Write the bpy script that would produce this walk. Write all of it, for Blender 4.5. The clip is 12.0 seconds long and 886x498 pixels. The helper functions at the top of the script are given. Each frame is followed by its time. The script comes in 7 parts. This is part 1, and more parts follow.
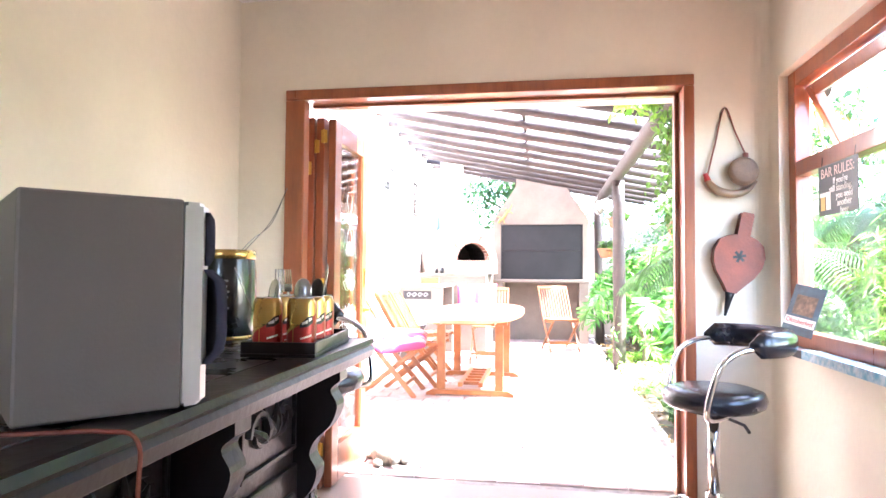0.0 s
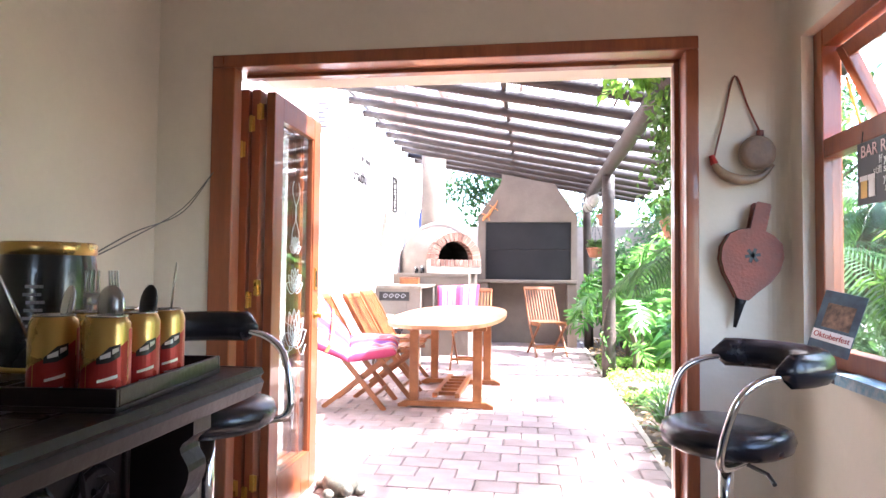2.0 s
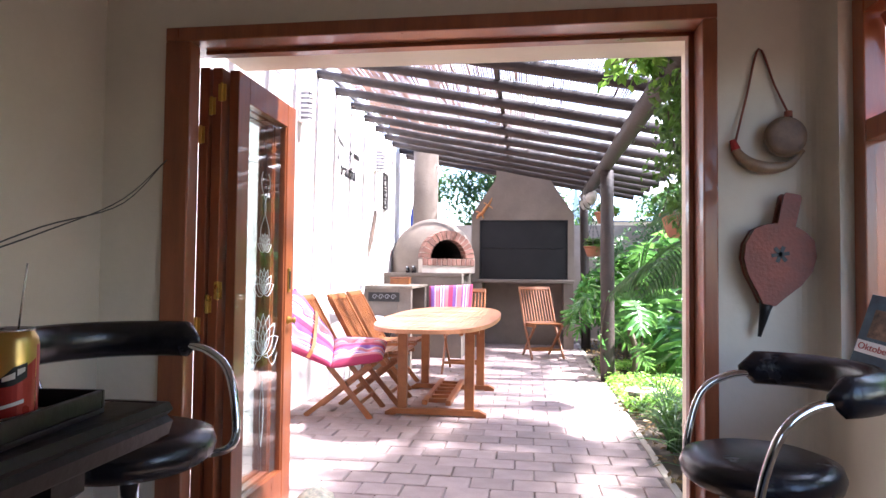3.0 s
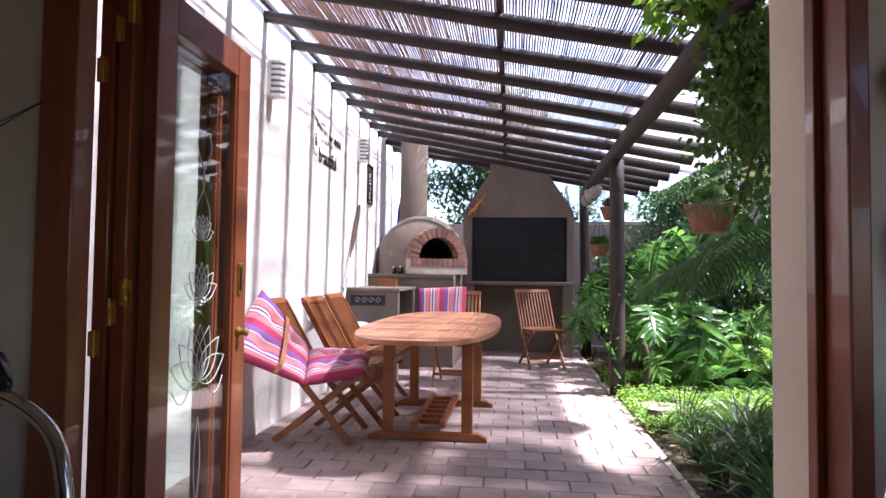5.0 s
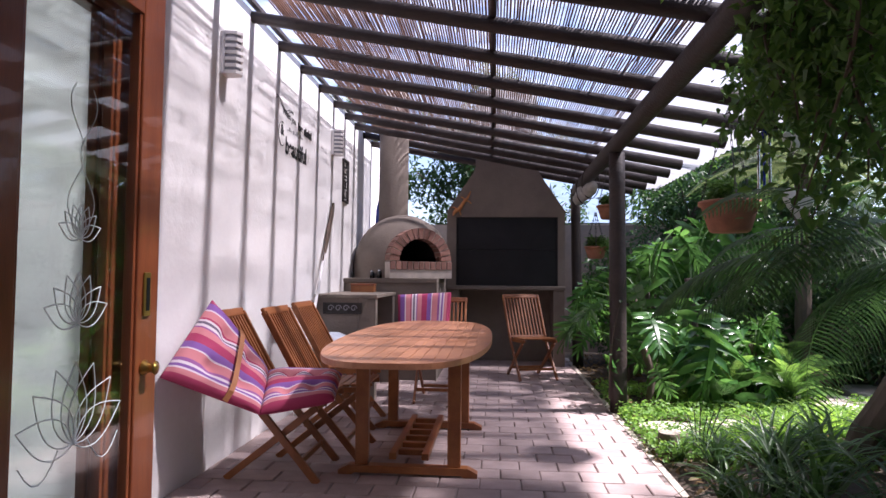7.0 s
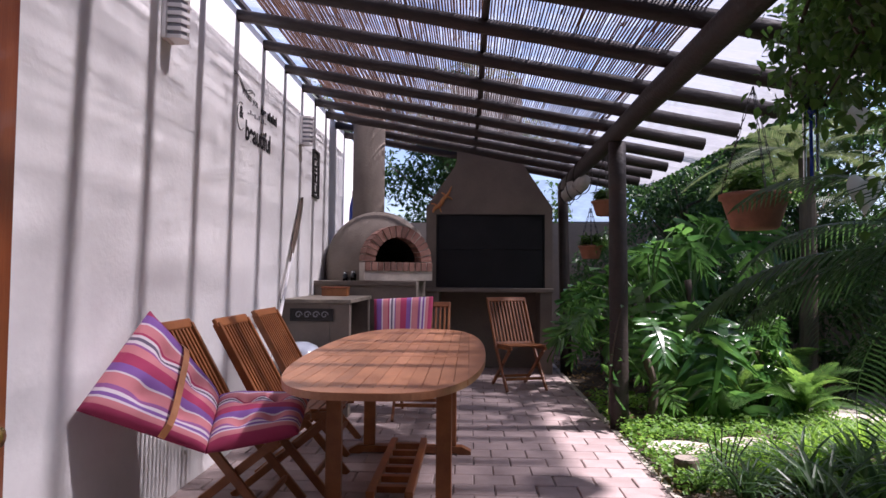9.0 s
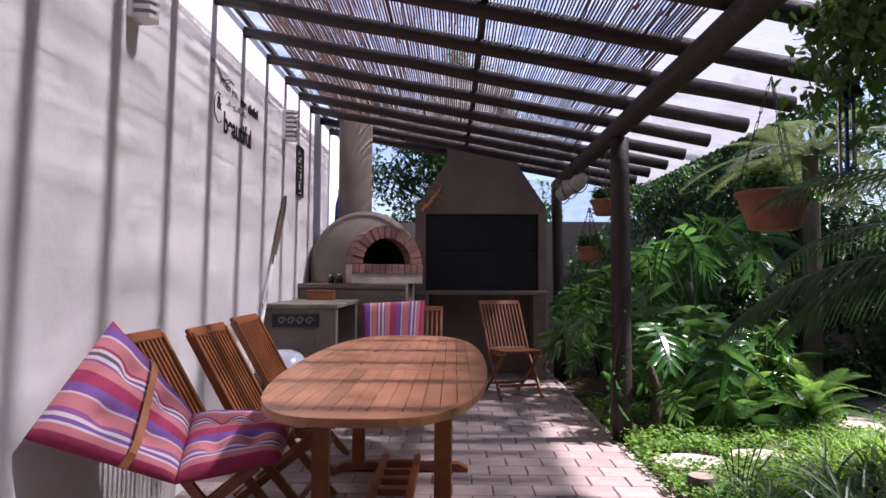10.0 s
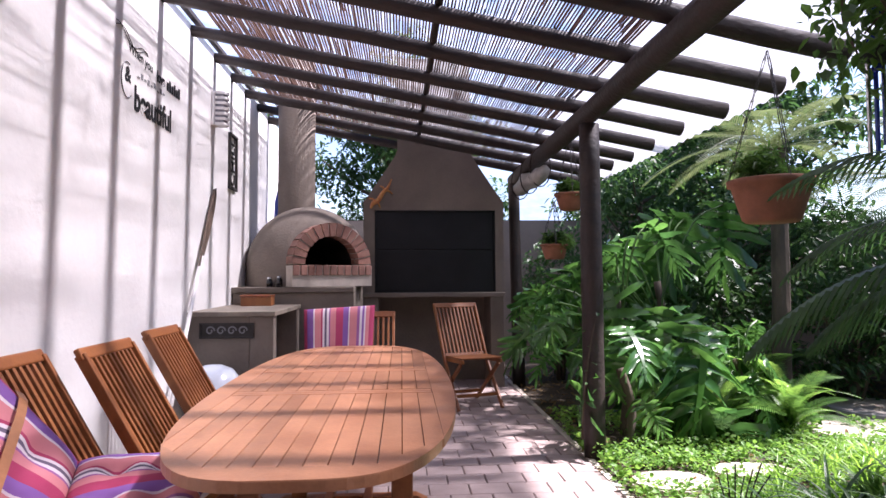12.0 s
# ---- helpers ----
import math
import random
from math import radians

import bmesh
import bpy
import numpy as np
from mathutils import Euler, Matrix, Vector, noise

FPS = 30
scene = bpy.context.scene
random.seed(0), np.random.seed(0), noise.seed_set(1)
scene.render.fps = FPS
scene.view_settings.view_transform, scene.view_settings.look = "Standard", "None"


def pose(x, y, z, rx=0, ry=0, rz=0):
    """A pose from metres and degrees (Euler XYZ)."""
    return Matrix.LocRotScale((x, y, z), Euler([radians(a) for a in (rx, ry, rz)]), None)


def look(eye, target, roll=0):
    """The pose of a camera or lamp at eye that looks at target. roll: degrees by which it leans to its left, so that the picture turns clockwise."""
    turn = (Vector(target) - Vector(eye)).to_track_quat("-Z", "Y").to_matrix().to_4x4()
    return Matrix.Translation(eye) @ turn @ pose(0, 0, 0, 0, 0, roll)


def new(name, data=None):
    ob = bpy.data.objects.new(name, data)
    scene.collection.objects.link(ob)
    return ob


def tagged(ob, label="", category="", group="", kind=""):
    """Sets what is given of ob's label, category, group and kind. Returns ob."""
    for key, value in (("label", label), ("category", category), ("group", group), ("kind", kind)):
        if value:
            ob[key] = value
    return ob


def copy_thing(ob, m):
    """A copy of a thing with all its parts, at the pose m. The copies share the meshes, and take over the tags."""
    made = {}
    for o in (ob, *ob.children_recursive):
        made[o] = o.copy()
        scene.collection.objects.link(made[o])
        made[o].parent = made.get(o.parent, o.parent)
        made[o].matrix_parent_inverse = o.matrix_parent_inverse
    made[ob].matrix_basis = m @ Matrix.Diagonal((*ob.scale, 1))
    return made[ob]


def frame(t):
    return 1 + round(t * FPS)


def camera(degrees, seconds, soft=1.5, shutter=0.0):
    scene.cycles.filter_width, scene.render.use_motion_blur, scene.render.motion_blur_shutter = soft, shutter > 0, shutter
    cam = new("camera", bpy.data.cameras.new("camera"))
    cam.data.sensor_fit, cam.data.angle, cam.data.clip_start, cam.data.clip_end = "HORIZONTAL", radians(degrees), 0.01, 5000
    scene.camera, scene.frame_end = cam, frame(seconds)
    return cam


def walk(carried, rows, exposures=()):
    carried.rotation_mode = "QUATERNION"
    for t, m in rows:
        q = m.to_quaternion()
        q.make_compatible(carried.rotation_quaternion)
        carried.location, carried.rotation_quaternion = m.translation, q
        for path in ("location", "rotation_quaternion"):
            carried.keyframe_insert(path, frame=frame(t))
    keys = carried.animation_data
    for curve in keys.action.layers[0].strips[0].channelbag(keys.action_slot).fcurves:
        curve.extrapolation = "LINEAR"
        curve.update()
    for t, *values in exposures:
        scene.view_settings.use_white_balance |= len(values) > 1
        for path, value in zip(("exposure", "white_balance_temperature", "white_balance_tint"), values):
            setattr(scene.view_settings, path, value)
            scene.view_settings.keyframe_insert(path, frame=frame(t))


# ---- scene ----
cam = camera(70.5, 12.0)
PATH = [
    (0, (0.204, 0.249, 1.177), (-0.112, 2.223, 1.252), 0.4),
    (0.5, (0.242, 0.384, 1.182), (-0.067, 2.359, 1.257), 0.4),
    (1, (0.271, 0.502, 1.179), (-0.03, 2.478, 1.253), 0.5),
    (1.5, (0.278, 0.627, 1.174), (-0.017, 2.604, 1.246), 0.6),
    (2, (0.274, 0.785, 1.186), (-0.014, 2.763, 1.259), 0.6),
    (2.5, (0.271, 0.931, 1.189), (-0.011, 2.91, 1.259), 0.6),
    (3, (0.274, 1.103, 1.194), (0.0, 3.083, 1.264), 0.6),
    (5, (0.115, 1.839, 1.168), (-0.113, 3.824, 1.248), 0.7),
    (5.5, (0.099, 2.019, 1.178), (-0.115, 4.006, 1.261), 0.6),
    (6, (0.092, 2.177, 1.186), (-0.108, 4.165, 1.27), 0.6),
    (6.5, (0.069, 2.319, 1.191), (-0.117, 4.309, 1.277), 0.6),
    (8.5, (-0.064, 2.92, 1.219), (-0.173, 4.915, 1.304), 0.4),
    (9, (-0.083, 3.062, 1.224), (-0.169, 5.058, 1.309), 0.4),
    (9.5, (-0.106, 3.204, 1.236), (-0.171, 5.201, 1.32), 0.3),
    (10, (-0.16, 3.361, 1.247), (-0.197, 5.359, 1.333), 0.3),
    (10.5, (-0.19, 3.484, 1.25), (-0.189, 5.483, 1.334), 0.2),
    (11, (-0.193, 3.601, 1.245), (-0.148, 5.599, 1.327), 0.0),
    (11.5, (-0.208, 3.747, 1.247), (-0.118, 5.744, 1.332), -0.1),
    (12, (-0.21, 3.899, 1.258), (-0.078, 5.893, 1.344), -0.3),
]
EXPO = [(t, e, 6000 if t < 4 else 6100, n + 2) for t, e, n in ((0.0, 6.15, 16), (1.0, 5.8, 16), (1.6, 5.25, 16), (2.0, 4.82, 17), (2.5, 4.28, 18), (3.0, 3.7, 19), (3.2, 3.4, 19), (4.8, 2.4, 22), (5.5, 2.1, 24), (6.5, 1.7, 25), (8.3, 1.2, 27), (9.5, 1.05, 27), (10.5, 1.25, 26), (11.3, 1.6, 25), (12.0, 1.8, 25))]
walk(cam, [(t, look(eye, target, roll)) for t, eye, target, roll in PATH], EXPO)

# ---- world and light ----
SUN_EL, SUN_AZ = 56.0, 86.0      # degrees above the horizon; from +y towards +x
world = bpy.data.worlds.new("sky")
scene.world = world
world.use_nodes = True
wn = world.node_tree.nodes
sky = wn.new("ShaderNodeTexSky")
sky.sky_type = 'NISHITA'
sky.sun_disc = False
sky.sun_elevation = radians(SUN_EL)
sky.sun_rotation = radians(SUN_AZ)
world.node_tree.links.new(sky.outputs[0], wn["Background"].inputs[0])
wn["Background"].inputs[1].default_value = 0.10
sun_dir = Vector((math.sin(radians(SUN_AZ)) * math.cos(radians(SUN_EL)), math.cos(radians(SUN_AZ)) * math.cos(radians(SUN_EL)), math.sin(radians(SUN_EL))))
sl = bpy.data.lights.new("sun", 'SUN')
sl.energy, sl.angle, sl.color = 5.0, radians(3.0), (1.0, 0.95, 0.88)
sun = new("sun", sl)
sun.matrix_world = look(sun_dir * 30, (0, 0, 0))

# ---- mesh helpers ----
def link(name, bm, material, parent=None, label="", smooth=False):
    me = bpy.data.meshes.new(name)
    bm.to_mesh(me)
    bm.free()
    if smooth:
        for p in me.polygons:
            p.use_smooth = True
    for m in (material if isinstance(material, (list, tuple)) else [material]):
        me.materials.append(m)
    ob = new(name, me)
    if parent is not None:
        ob.parent = parent
    if label:
        ob["label"] = label
    return ob


def part(name, bm, material, parent, label="", smooth=False):
    return link(name, bm, material, parent, label, smooth)


def thing(name, label, category, group="", m=None):
    ob = new(name)
    ob.empty_display_size = 0.1
    if m is not None:
        ob.matrix_basis = m
    return tagged(ob, label, category, group)


def structure(name, bm, material, label="", category="", smooth=False):
    return tagged(link(name, bm, material, None, "", smooth), label, category, kind="structure")


def box(bm, x0, x1, y0, y1, z0, z1, bevel=0.0, m=None):
    """An axis-aligned box, its edges bevelled."""
    mat = Matrix.Translation(((x0 + x1) / 2, (y0 + y1) / 2, (z0 + z1) / 2)) @ Matrix.Diagonal((abs(x1 - x0), abs(y1 - y0), abs(z1 - z0), 1))
    vs = bmesh.ops.create_cube(bm, size=1.0, matrix=mat)["verts"]
    if bevel > 0:
        es = list({e for v in vs for e in v.link_edges})
        res = bmesh.ops.bevel(bm, geom=es, offset=bevel, segments=2, affect='EDGES', profile=0.5)
        vs = list({v for f in res["faces"] for v in f.verts} | {v for v in vs if v.is_valid})
    if m is not None:
        bmesh.ops.transform(bm, matrix=m, verts=vs)
    return vs


def bar(bm, p, q, w, h, bevel=0.0, up=(0, 0, 1)):
    """A rectangular bar from p to q, w across and h along up."""
    p, q = Vector(p), Vector(q)
    d = q - p
    zx = d.normalized()
    u = Vector(up)
    side = u.cross(zx)
    if side.length < 1e-4:
        side = Vector((1, 0, 0)).cross(zx)
    side.normalize()
    u = zx.cross(side)
    m = Matrix((side, u, zx)).transposed().to_4x4()
    m.translation = (p + q) / 2
    return box(bm, -w / 2, w / 2, -h / 2, h / 2, -d.length / 2, d.length / 2, bevel, m)


def tube(bm, pts, radii, n=8, caps=True):
    """A round tube through pts; radii one number or one a point."""
    pts = [Vector(p) for p in pts]
    if not isinstance(radii, (list, tuple)):
        radii = [radii] * len(pts)
    rings = []
    ref = Vector((0, 0, 1))
    for i, p in enumerate(pts):
        d = (pts[min(i + 1, len(pts) - 1)] - pts[max(i - 1, 0)]).normalized()
        if abs(d.dot(ref)) > 0.95:
            ref = Vector((1, 0, 0)) if abs(d.x) < 0.9 else Vector((0, 1, 0))
        a = (ref - d * ref.dot(d)).normalized()
        ref = a
        b = d.cross(a)
        rings.append([bm.verts.new(p + (a * math.cos(2 * math.pi * k / n) + b * math.sin(2 * math.pi * k / n)) * radii[i]) for k in range(n)])
    for r, s in zip(rings, rings[1:]):
        for k in range(n):
            bm.faces.new((r[k], r[(k + 1) % n], s[(k + 1) % n], s[k]))
    if caps:
        bm.faces.new(rings[0][::-1])
        bm.faces.new(rings[-1])
    return rings


def lathe(bm, profile, n=24, centre=(0, 0, 0), m=None):
    """A turned body from (radius, height) pairs."""
    rings = []
    c = Vector(centre)
    made = []
    for r, z in profile:
        if r < 1e-5:
            rings.append([bm.verts.new(c + Vector((0, 0, z)))])
        else:
            rings.append([bm.verts.new(c + Vector((r * math.cos(2 * math.pi * k / n), r * math.sin(2 * math.pi * k / n), z))) for k in range(n)])
        made += rings[-1]
    for a, b in zip(rings, rings[1:]):
        for k in range(n):
            j = (k + 1) % n
            if len(a) == 1 and len(b) == 1:
                continue
            if len(a) == 1:
                bm.faces.new((a[0], b[j], b[k]))
            elif len(b) == 1:
                bm.faces.new((a[k], a[j], b[0]))
            else:
                bm.faces.new((a[k], a[j], b[j], b[k]))
    if m is not None:
        bmesh.ops.transform(bm, matrix=m, verts=made)
    return made


def prism(bm, outline, z0, z1, m=None):
    """An outline of (x, y) pairs, counter-clockwise, raised from z0 to z1."""
    lo = [bm.verts.new((x, y, z0)) for x, y in outline]
    hi = [bm.verts.new((x, y, z1)) for x, y in outline]
    n = len(lo)
    bm.faces.new(hi)
    bm.faces.new(lo[::-1])
    for k in range(n):
        bm.faces.new((lo[k], lo[(k + 1) % n], hi[(k + 1) % n], hi[k]))
    if m is not None:
        bmesh.ops.transform(bm, matrix=m, verts=lo + hi)
    return lo + hi


def smooth_curve(pts, steps=6):
    """A Catmull-Rom line through pts."""
    p = [Vector(q) for q in pts]
    p = [p[0] * 2 - p[1]] + p + [p[-1] * 2 - p[-2]]
    out = []
    for i in range(1, len(p) - 2):
        for s in range(steps):
            t = s / steps
            a, b, c, d = p[i - 1], p[i], p[i + 1], p[i + 2]
            out.append(0.5 * ((2 * b) + (c - a) * t + (2 * a - 5 * b + 4 * c - d) * t * t + (3 * b - a - 3 * c + d) * t ** 3))
    out.append(p[-2])
    return out


def B():
    return bmesh.new()


# ---- materials ----
def mat(name, base, rough=0.6, metal=0.0, var=0.15, scale=6.0, bump=0.15, bscale=60.0, second=None, transmission=0.0, spec=0.5, rand=0.0, stretch=(1, 1, 1), translucent=0.0, coat=0.0):
    """A surface with colour varied at two scales, fine relief and its own gloss."""
    m = bpy.data.materials.new(name)
    m.use_nodes = True
    nt = m.node_tree
    N, L = nt.nodes, nt.links
    bs = N["Principled BSDF"]
    tc = N.new("ShaderNodeTexCoord")
    mp = N.new("ShaderNodeMapping")
    mp.inputs["Scale"].default_value = stretch
    L.new(tc.outputs["Object"], mp.inputs["Vector"])
    n1 = N.new("ShaderNodeTexNoise")
    n1.inputs["Scale"].default_value = scale
    n1.inputs["Detail"].default_value = 5
    n1.inputs["Roughness"].default_value = 0.6
    L.new(mp.outputs[0], n1.inputs["Vector"])
    n2 = N.new("ShaderNodeTexNoise")
    n2.inputs["Scale"].default_value = bscale
    n2.inputs["Detail"].default_value = 4
    L.new(mp.outputs[0], n2.inputs["Vector"])
    c = Vector(base)
    c2 = Vector(second) if second else c * (1 - 2 * var)
    ramp = N.new("ShaderNodeMix")
    ramp.data_type = 'RGBA'
    ramp.inputs["A"].default_value = (*c2, 1)
    ramp.inputs["B"].default_value = (*(c if second else c * (1 + var * 0.6)), 1)
    mr = N.new("ShaderNodeMapRange")
    mr.inputs["From Min"].default_value, mr.inputs["From Max"].default_value = 0.3, 0.7
    L.new(n1.outputs["Fac"], mr.inputs["Value"])
    L.new(mr.outputs[0], ramp.inputs["Factor"])
    col = ramp.outputs["Result"]
    hs = N.new("ShaderNodeHueSaturation")
    vr = N.new("ShaderNodeMapRange")
    vr.inputs["To Min"].default_value, vr.inputs["To Max"].default_value = 1 - var * 0.6, 1 + var * 0.6
    L.new(n2.outputs["Fac"], vr.inputs["Value"])
    L.new(col, hs.inputs["Color"])
    if rand > 0:
        oi = N.new("ShaderNodeObjectInfo")
        rr = N.new("ShaderNodeMapRange")
        rr.inputs["To Min"].default_value, rr.inputs["To Max"].default_value = 1 - rand, 1 + rand
        L.new(oi.outputs["Random"], rr.inputs["Value"])
        mu = N.new("ShaderNodeMath")
        mu.operation = 'MULTIPLY'
        L.new(vr.outputs[0], mu.inputs[0])
        L.new(rr.outputs[0], mu.inputs[1])
        L.new(mu.outputs[0], hs.inputs["Value"])
    else:
        L.new(vr.outputs[0], hs.inputs["Value"])
    L.new(hs.outputs[0], bs.inputs["Base Color"])
    rg = N.new("ShaderNodeMapRange")
    rg.inputs["To Min"].default_value, rg.inputs["To Max"].default_value = max(0.02, rough - 0.12), min(1, rough + 0.12)
    L.new(n1.outputs["Fac"], rg.inputs["Value"])
    L.new(rg.outputs[0], bs.inputs["Roughness"])
    bs.inputs["Metallic"].default_value = metal
    bs.inputs["Transmission Weight"].default_value = transmission
    bs.inputs["Specular IOR Level"].default_value = spec
    bs.inputs["Coat Weight"].default_value = coat
    if bump > 0:
        bp = N.new("ShaderNodeBump")
        bp.inputs["Strength"].default_value = bump
        bp.inputs["Distance"].default_value = 0.01
        L.new(n2.outputs["Fac"], bp.inputs["Height"])
        L.new(bp.outputs[0], bs.inputs["Normal"])
    if translucent > 0:
        tr = N.new("ShaderNodeBsdfTranslucent")
        L.new(hs.outputs[0], tr.inputs["Color"])
        mx = N.new("ShaderNodeMixShader")
        mx.inputs[0].default_value = translucent
        L.new(bs.outputs[0], mx.inputs[1])
        L.new(tr.outputs[0], mx.inputs[2])
        L.new(mx.outputs[0], N["Material Output"].inputs["Surface"])
    return m


PLASTER_IN = mat("beige_wall_paint", (0.66, 0.60, 0.495), 0.8, var=0.05, scale=1.5, bump=0.12, bscale=35)
PLASTER_CEIL = mat("white_ceiling_paint", (0.74, 0.72, 0.68), 0.85, var=0.03, scale=2, bump=0.05)
PLASTER_OUT = mat("white_wall_paint", (0.83, 0.82, 0.80), 0.75, var=0.06, scale=1.2, bump=0.2, bscale=28, second=(0.75, 0.735, 0.715))
CEMENT = mat("grey_cement_plaster", (0.225, 0.185, 0.15), 0.85, var=0.14, scale=2.0, bump=0.3, bscale=40, second=(0.15, 0.12, 0.098))
MAHOG = mat("varnished_mahogany", (0.30, 0.088, 0.032), 0.32, var=0.25, scale=3, bump=0.06, bscale=50, stretch=(6, 6, 0.6), second=(0.18, 0.046, 0.018), coat=0.3)
TEAK = mat("oiled_teak", (0.36, 0.135, 0.042), 0.42, var=0.2, scale=4, bump=0.08, bscale=60, second=(0.21, 0.068, 0.022), rand=0.12, stretch=(1.5, 1.5, 1.5))
TABLETEAK = mat("worn_table_teak", (0.56, 0.27, 0.145), 0.40, var=0.2, scale=4, bump=0.08, bscale=60, second=(0.40, 0.17, 0.085), rand=0.14, stretch=(1.5, 1.5, 1.5))
POLE = mat("dark_stained_pole", (0.034, 0.021, 0.017), 0.6, var=0.35, scale=9, bump=0.6, bscale=40, second=(0.012, 0.008, 0.007), stretch=(0.6, 1, 1))
BLACKWOOD = mat("black_stained_wood", (0.020, 0.013, 0.014), 0.36, spec=0.22, var=0.3, scale=5, bump=0.1, bscale=50, second=(0.012, 0.009, 0.009))
def foliage(name, a, b, rough=0.45, translucent=0.35, spec=0.4):
    """Leaf surface: each leaf its own green, light shining through."""
    m = bpy.data.materials.new(name)
    m.use_nodes = True
    nt = m.node_tree
    N, L = nt.nodes, nt.links
    bs = N["Principled BSDF"]
    ge = N.new("ShaderNodeNewGeometry")
    oi = N.new("ShaderNodeObjectInfo")
    ad = N.new("ShaderNodeMath")
    ad.operation = 'ADD'
    L.new(ge.outputs["Random Per Island"], ad.inputs[0])
    L.new(oi.outputs["Random"], ad.inputs[1])
    fr = N.new("ShaderNodeMath")
    fr.operation = 'FRACT'
    L.new(ad.outputs[0], fr.inputs[0])
    mx = N.new("ShaderNodeMix")
    mx.data_type = 'RGBA'
    mx.inputs["A"].default_value = (*a, 1)
    mx.inputs["B"].default_value = (*b, 1)
    L.new(fr.outputs[0], mx.inputs["Factor"])
    tc = N.new("ShaderNodeTexCoord")
    nz = N.new("ShaderNodeTexNoise")
    nz.inputs["Scale"].default_value = 14
    L.new(tc.outputs["Object"], nz.inputs["Vector"])
    hv = N.new("ShaderNodeHueSaturation")
    vr = N.new("ShaderNodeMapRange")
    vr.inputs["To Min"].default_value, vr.inputs["To Max"].default_value = 0.7, 1.3
    L.new(nz.outputs["Fac"], vr.inputs["Value"])
    L.new(vr.outputs[0], hv.inputs["Value"])
    L.new(mx.outputs["Result"], hv.inputs["Color"])
    L.new(hv.outputs[0], bs.inputs["Base Color"])
    bs.inputs["Roughness"].default_value = rough
    bs.inputs["Specular IOR Level"].default_value = spec
    tr = N.new("ShaderNodeBsdfTranslucent")
    br = N.new("ShaderNodeHueSaturation")
    br.inputs["Value"].default_value = 2.2
    br.inputs["Hue"].default_value = 0.485
    L.new(hv.outputs[0], br.inputs["Color"])
    L.new(br.outputs[0], tr.inputs["Color"])
    ms = N.new("ShaderNodeMixShader")
    ms.inputs[0].default_value = translucent
    L.new(bs.outputs[0], ms.inputs[1])
    L.new(tr.outputs[0], ms.inputs[2])
    L.new(ms.outputs[0], N["Material Output"].inputs["Surface"])
    return m


def glass(name, tint=(0.95, 0.98, 0.97), rough=0.0, gloss=0.01):
    m = bpy.data.materials.new(name)
    m.use_nodes = True
    N, L = m.node_tree.nodes, m.node_tree.links
    tr = N.new("ShaderNodeBsdfTransparent")
    tr.inputs[0].default_value = (*tint, 1)
    gl = N.new("ShaderNodeBsdfGlossy")
    gl.inputs["Roughness"].default_value = rough
    lw = N.new("ShaderNodeLayerWeight")
    pw = N.new("ShaderNodeMath")
    pw.operation = 'POWER'
    pw.inputs[1].default_value = 4.0
    fr = N.new("ShaderNodeMapRange")
    fr.inputs["To Min"].default_value, fr.inputs["To Max"].default_value = 0.035 + gloss, 0.8
    L.new(lw.outputs["Facing"], pw.inputs[0])
    L.new(pw.outputs[0], fr.inputs["Value"])
    mx = N.new("ShaderNodeMixShader")
    L.new(fr.outputs[0], mx.inputs[0])
    L.new(tr.outputs[0], mx.inputs[1])
    L.new(gl.outputs[0], mx.inputs[2])
    L.new(mx.outputs[0], N["Material Output"].inputs["Surface"])
    return m


def sheeting(name, clear, colour):
    """Roof sheeting: part of the light goes straight through, part is spread."""
    m = bpy.data.materials.new(name)
    m.use_nodes = True
    N, L = m.node_tree.nodes, m.node_tree.links
    t1 = N.new("ShaderNodeBsdfTransparent")
    t1.inputs[0].default_value = (0.97, 0.98, 1, 1)
    t2 = N.new("ShaderNodeBsdfTranslucent")
    t2.inputs[0].default_value = (*colour, 1)
    mx = N.new("ShaderNodeMixShader")
    tc = N.new("ShaderNodeTexCoord")
    nz = N.new("ShaderNodeTexNoise")
    nz.inputs["Scale"].default_value = 5
    nz.inputs["Detail"].default_value = 6
    mr = N.new("ShaderNodeMapRange")
    mr.inputs["From Min"].default_value, mr.inputs["From Max"].default_value = 0.3, 0.7
    mr.inputs["To Min"].default_value, mr.inputs["To Max"].default_value = 1 - clear - 0.12, 1 - clear + 0.12
    L.new(tc.outputs["Object"], nz.inputs["Vector"])
    L.new(nz.outputs["Fac"], mr.inputs["Value"])
    L.new(mr.outputs[0], mx.inputs[0])
    L.new(t1.outputs[0], mx.inputs[1])
    L.new(t2.outputs[0], mx.inputs[2])
    L.new(mx.outputs[0], N["Material Output"].inputs["Surface"])
    return m


def striped(name, stops):
    """Woven cloth with stripes across U of the mesh's own UV map."""
    m = mat(name, (0.5, 0.2, 0.3), 0.85, var=0.1, scale=30, bump=0.3, bscale=400)
    N, L = m.node_tree.nodes, m.node_tree.links
    uv = N.new("ShaderNodeUVMap")
    uv.uv_map = "uv"
    sp = N.new("ShaderNodeSeparateXYZ")
    cr = N.new("ShaderNodeValToRGB")
    cr.color_ramp.interpolation = 'CONSTANT'
    els = cr.color_ramp.elements
    for i, (p, c) in enumerate(stops):
        e = els[i] if i < 2 else els.new(p)
        e.position = p
        e.color = (*c, 1)
    L.new(uv.outputs[0], sp.inputs[0])
    L.new(sp.outputs[0], cr.inputs[0])
    hs = [n for n in N if n.bl_idname == "ShaderNodeHueSaturation"][0]
    L.new(cr.outputs[0], hs.inputs["Color"])
    return m


